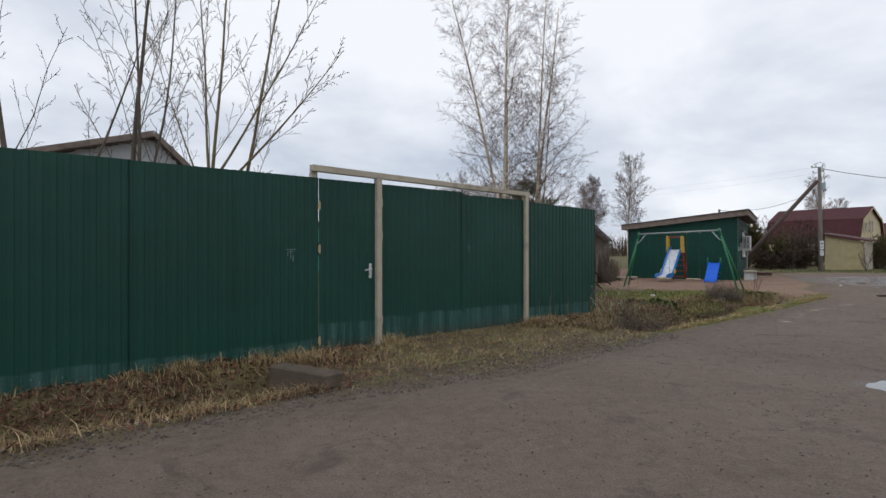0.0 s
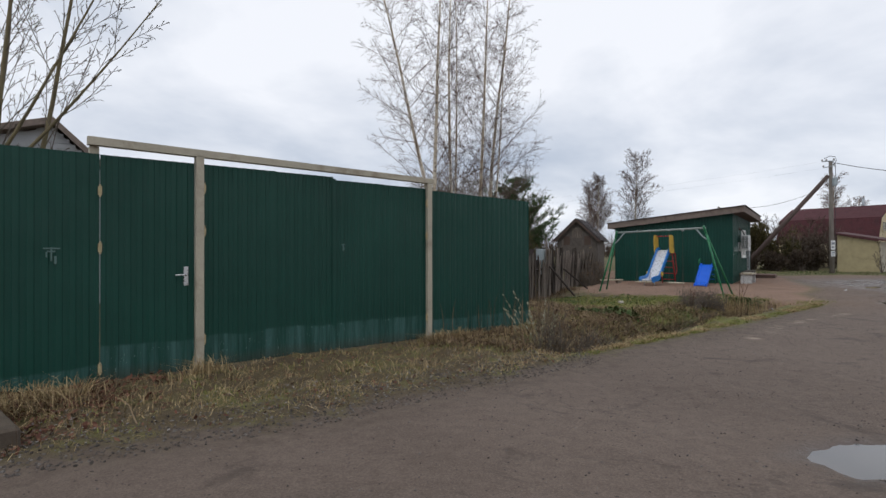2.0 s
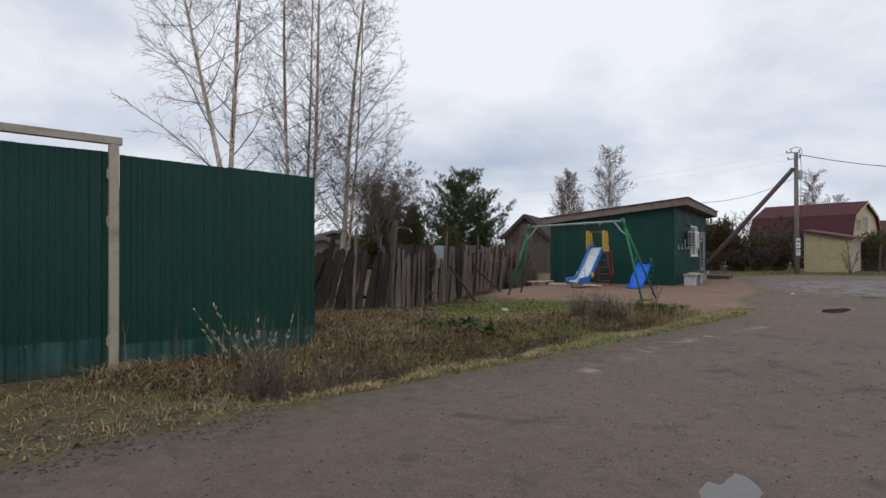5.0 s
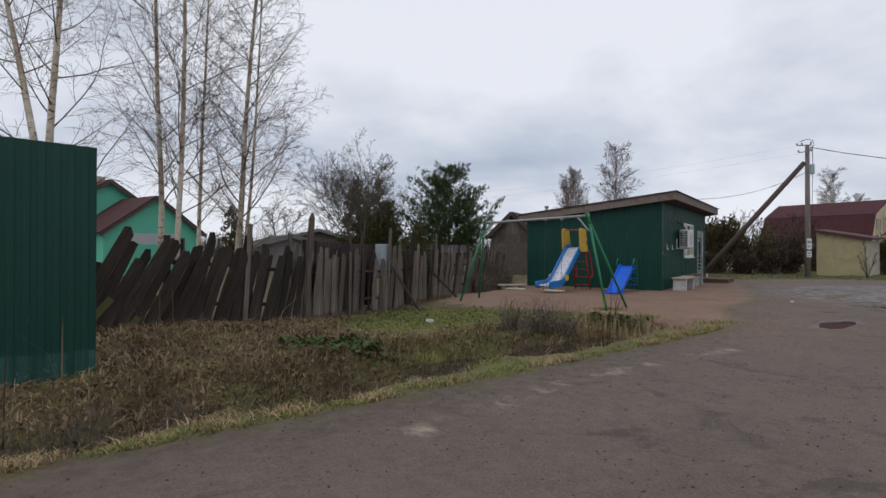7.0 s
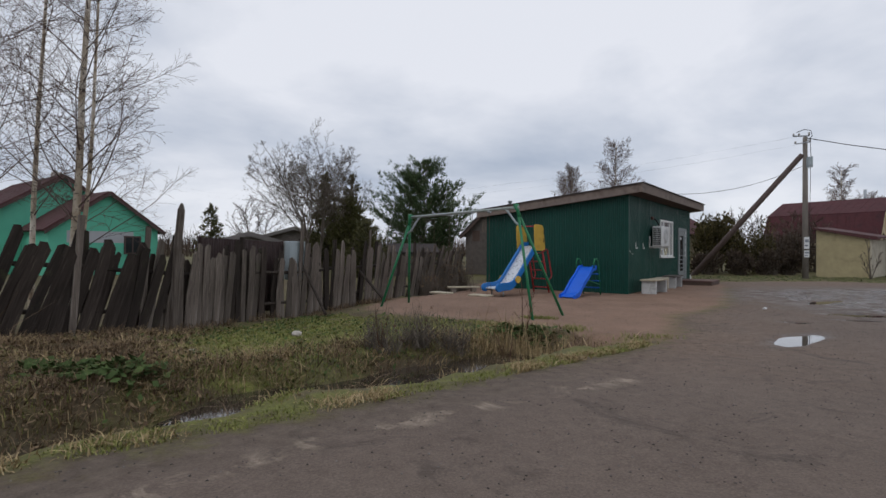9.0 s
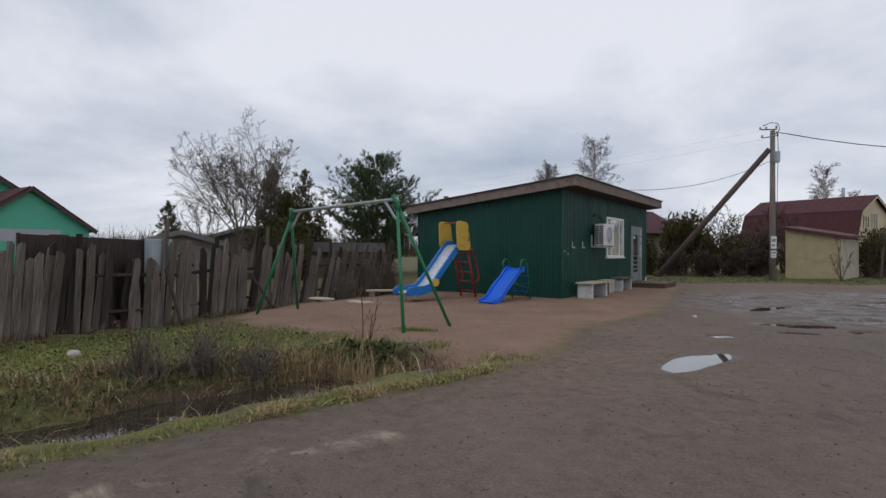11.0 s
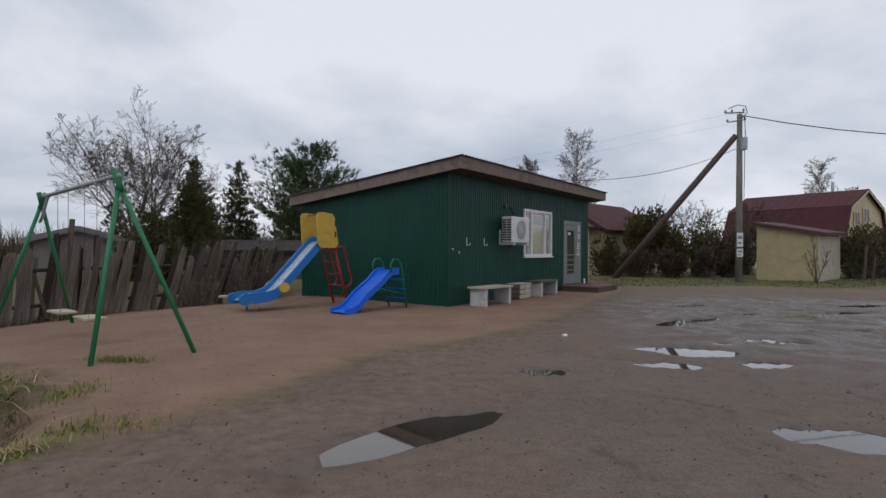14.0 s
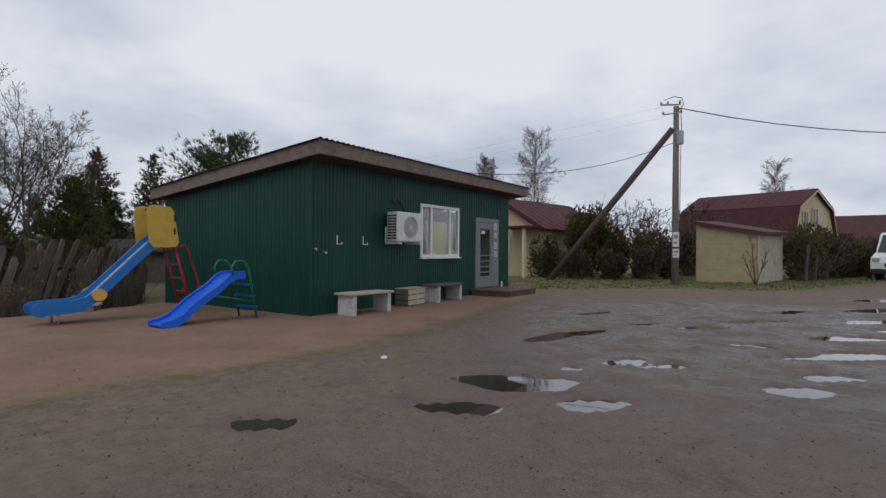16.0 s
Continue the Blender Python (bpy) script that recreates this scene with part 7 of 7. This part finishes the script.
gravel("edge_gravel", scatter(6500, x0=-6, x1=4, y0=0, y1=10, keep=edge_band, seed=251), 0.004, 0.017, "loose grey gravel along the asphalt edge", 51)
flakes("pale_chips", scatter(2600, x0=-3, x1=4, y0=3, y1=11, keep=lambda x, y: verge(x, y) & (signed(x, y, ROAD) > -1.0), seed=261, clump=0.25, clumps=90), 0.013, "chip", "pale flat stone chips along the verge", "gravel", 46, 0.25, 0.012)
gravel("road_gravel", scatter(22000, x0=-3, x1=22, y0=2, y1=27, keep=on_road, seed=253), 0.003, 0.011, "loose small stones on the worn asphalt", 52)
gravel("road_gravel", scatter(5000, x0=-3, x1=22, y0=2, y1=27, keep=on_road, seed=255, clump=0.30, clumps=34), 0.003, 0.014, "patches of loose stones on the worn asphalt", 53)
gravel("sand_pebbles", scatter(1800, x0=6, x1=18, y0=16, y1=30, keep=lambda x, y: signed(x, y, SAND) > 0, seed=257), 0.003, 0.012, "small pebbles on the playground sand", 54)

# willow shrub with catkins in front of the fence
rng = random.Random(77)
willow = thing("willow_shrub", pose(3.35, 10.05, ground_z(3.35, 10.05) - 0.05), "young willow shrub with pale catkins by the fence", "shrub")
gs, gc = G(), G()
for i in range(15):
    a, ln = rng.uniform(0, 6.28), rng.uniform(0.7, 1.35)
    d = Vector((math.cos(a) * rng.uniform(0.15, 1.0), math.sin(a) * rng.uniform(0.15, 1.0), 1)).normalized()
    p = [Vector((rng.gauss(0, 0.06), rng.gauss(0, 0.06), 0))]
    for k in range(6):
        d = (d + Vector((rng.gauss(0, 0.08), rng.gauss(0, 0.08), 0.05))).normalized()
        p.append(p[-1] + d * ln / 6)
    gs.tube(p, [0.006, 0.005, 0.0045, 0.004, 0.003, 0.0025, 0.002], 5, False)
    for k in range(11):
        t = rng.uniform(0.45, 1.0) * 6
        j = min(5, int(t))
        q = p[j].lerp(p[j + 1], t - j)
        e = q + (d + Vector((rng.gauss(0, 0.5), rng.gauss(0, 0.5), 0.3))).normalized() * rng.uniform(0.03, 0.055)
        gc.tube([q, q.lerp(e, 0.5), e], [0.004, 0.010, 0.003], 5)
tagged(part("stem_mass", gs.mesh("stem_mass", "bark_olive"), willow), kind="stuff")
tagged(part("catkin_mass", gc.mesh("catkin_mass", "catkin"), willow, "pale grey-green catkins"), kind="stuff")

# culvert pipe end, stones, scraps
pipe = thing("culvert_pipe", pose(10.35, 16.5, -0.34, 0, 0, 38), "grey plastic culvert pipe end at the ditch", "pipe")
g = G()
ring_o = [(0.17 * math.cos(q), 0.17 * math.sin(q)) for q in [i * math.pi / 12 for i in range(24)]]
ring_i = [(x * 0.88, y * 0.88) for x, y in ring_o]
vs = [(x, a, b) for x in (-0.04, 0.35) for rg_ in (ring_o, ring_i) for a, b in rg_]
fs = []
for i in range(24):
    j = (i + 1) % 24
    fs += [(i, j, 48 + j, 48 + i), (24 + j, 24 + i, 72 + i, 72 + j), (j, i, 24 + i, 24 + j)]
part("pipe_wall", g.add(vs, fs).mesh("pipe_wall", "pipe_grey"), pipe)
for x, y, s, nm, lab, mt in ((6.35, 16.35, 0.08, "stone", "pale stone lying in the lawn", "brick_pale"), (5.25, 11.55, 0.06, "stone", "pale stone on the ditch bank", "concrete_pale"), (5.5, 15.0, 0.05, "litter_scrap", "white scrap of litter in the grass", "paper"), (15.3, 20.75, 0.04, "litter_scrap", "white scrap of paper on the asphalt", "paper"), (6.05, 13.1, 0.05, "litter_scrap", "pale scrap of litter by the ditch", "paper")):
    r_ = random.Random(int(x * 100))
    bm_ = bmesh.new()
    bmesh.ops.create_icosphere(bm_, subdivisions=2, radius=s)
    for v in bm_.verts:
        v.co *= 1 + r_.uniform(-0.15, 0.15)
        v.co.z *= 0.6
    me = bpy.data.meshes.new(nm)
    bm_.to_mesh(me)
    bm_.free()
    me.materials.append(M[mt])
    tagged(new(nm, me), lab, "stone" if nm == "stone" else "litter").matrix_world = pose(x, y, ground_z(x, y) + s * 0.2)
lean_frame = thing("rusty_frame", pose(31.0, 37.5, 0, 0, 8, 30), "leaning rusty post frame beside the shed", "frame")
part("upright", G().box((-0.04, -0.04, -0.1), (0.04, 0.04, 1.55)).mesh("upright", "strut_wood"), lean_frame)
part("upright", G().box((0.7, -0.03, -0.1), (0.76, 0.03, 1.3)).mesh("upright", "strut_wood"), lean_frame)


# ---- far treeline ----
def treeline():
    rng = np.random.RandomState(5)
    n = 26000
    a = rng.uniform(radians(25), radians(150), n)
    d = rng.uniform(95, 230, n)
    x, y = 10 + np.cos(a) * d, 15 + np.sin(a) * d
    blades("far_woods", (x, y), 1.5, 6.5, 0.05, 0.35, "hedge", "hazy leafless trees along the horizon", "woods", 61, 0.1)


treeline()
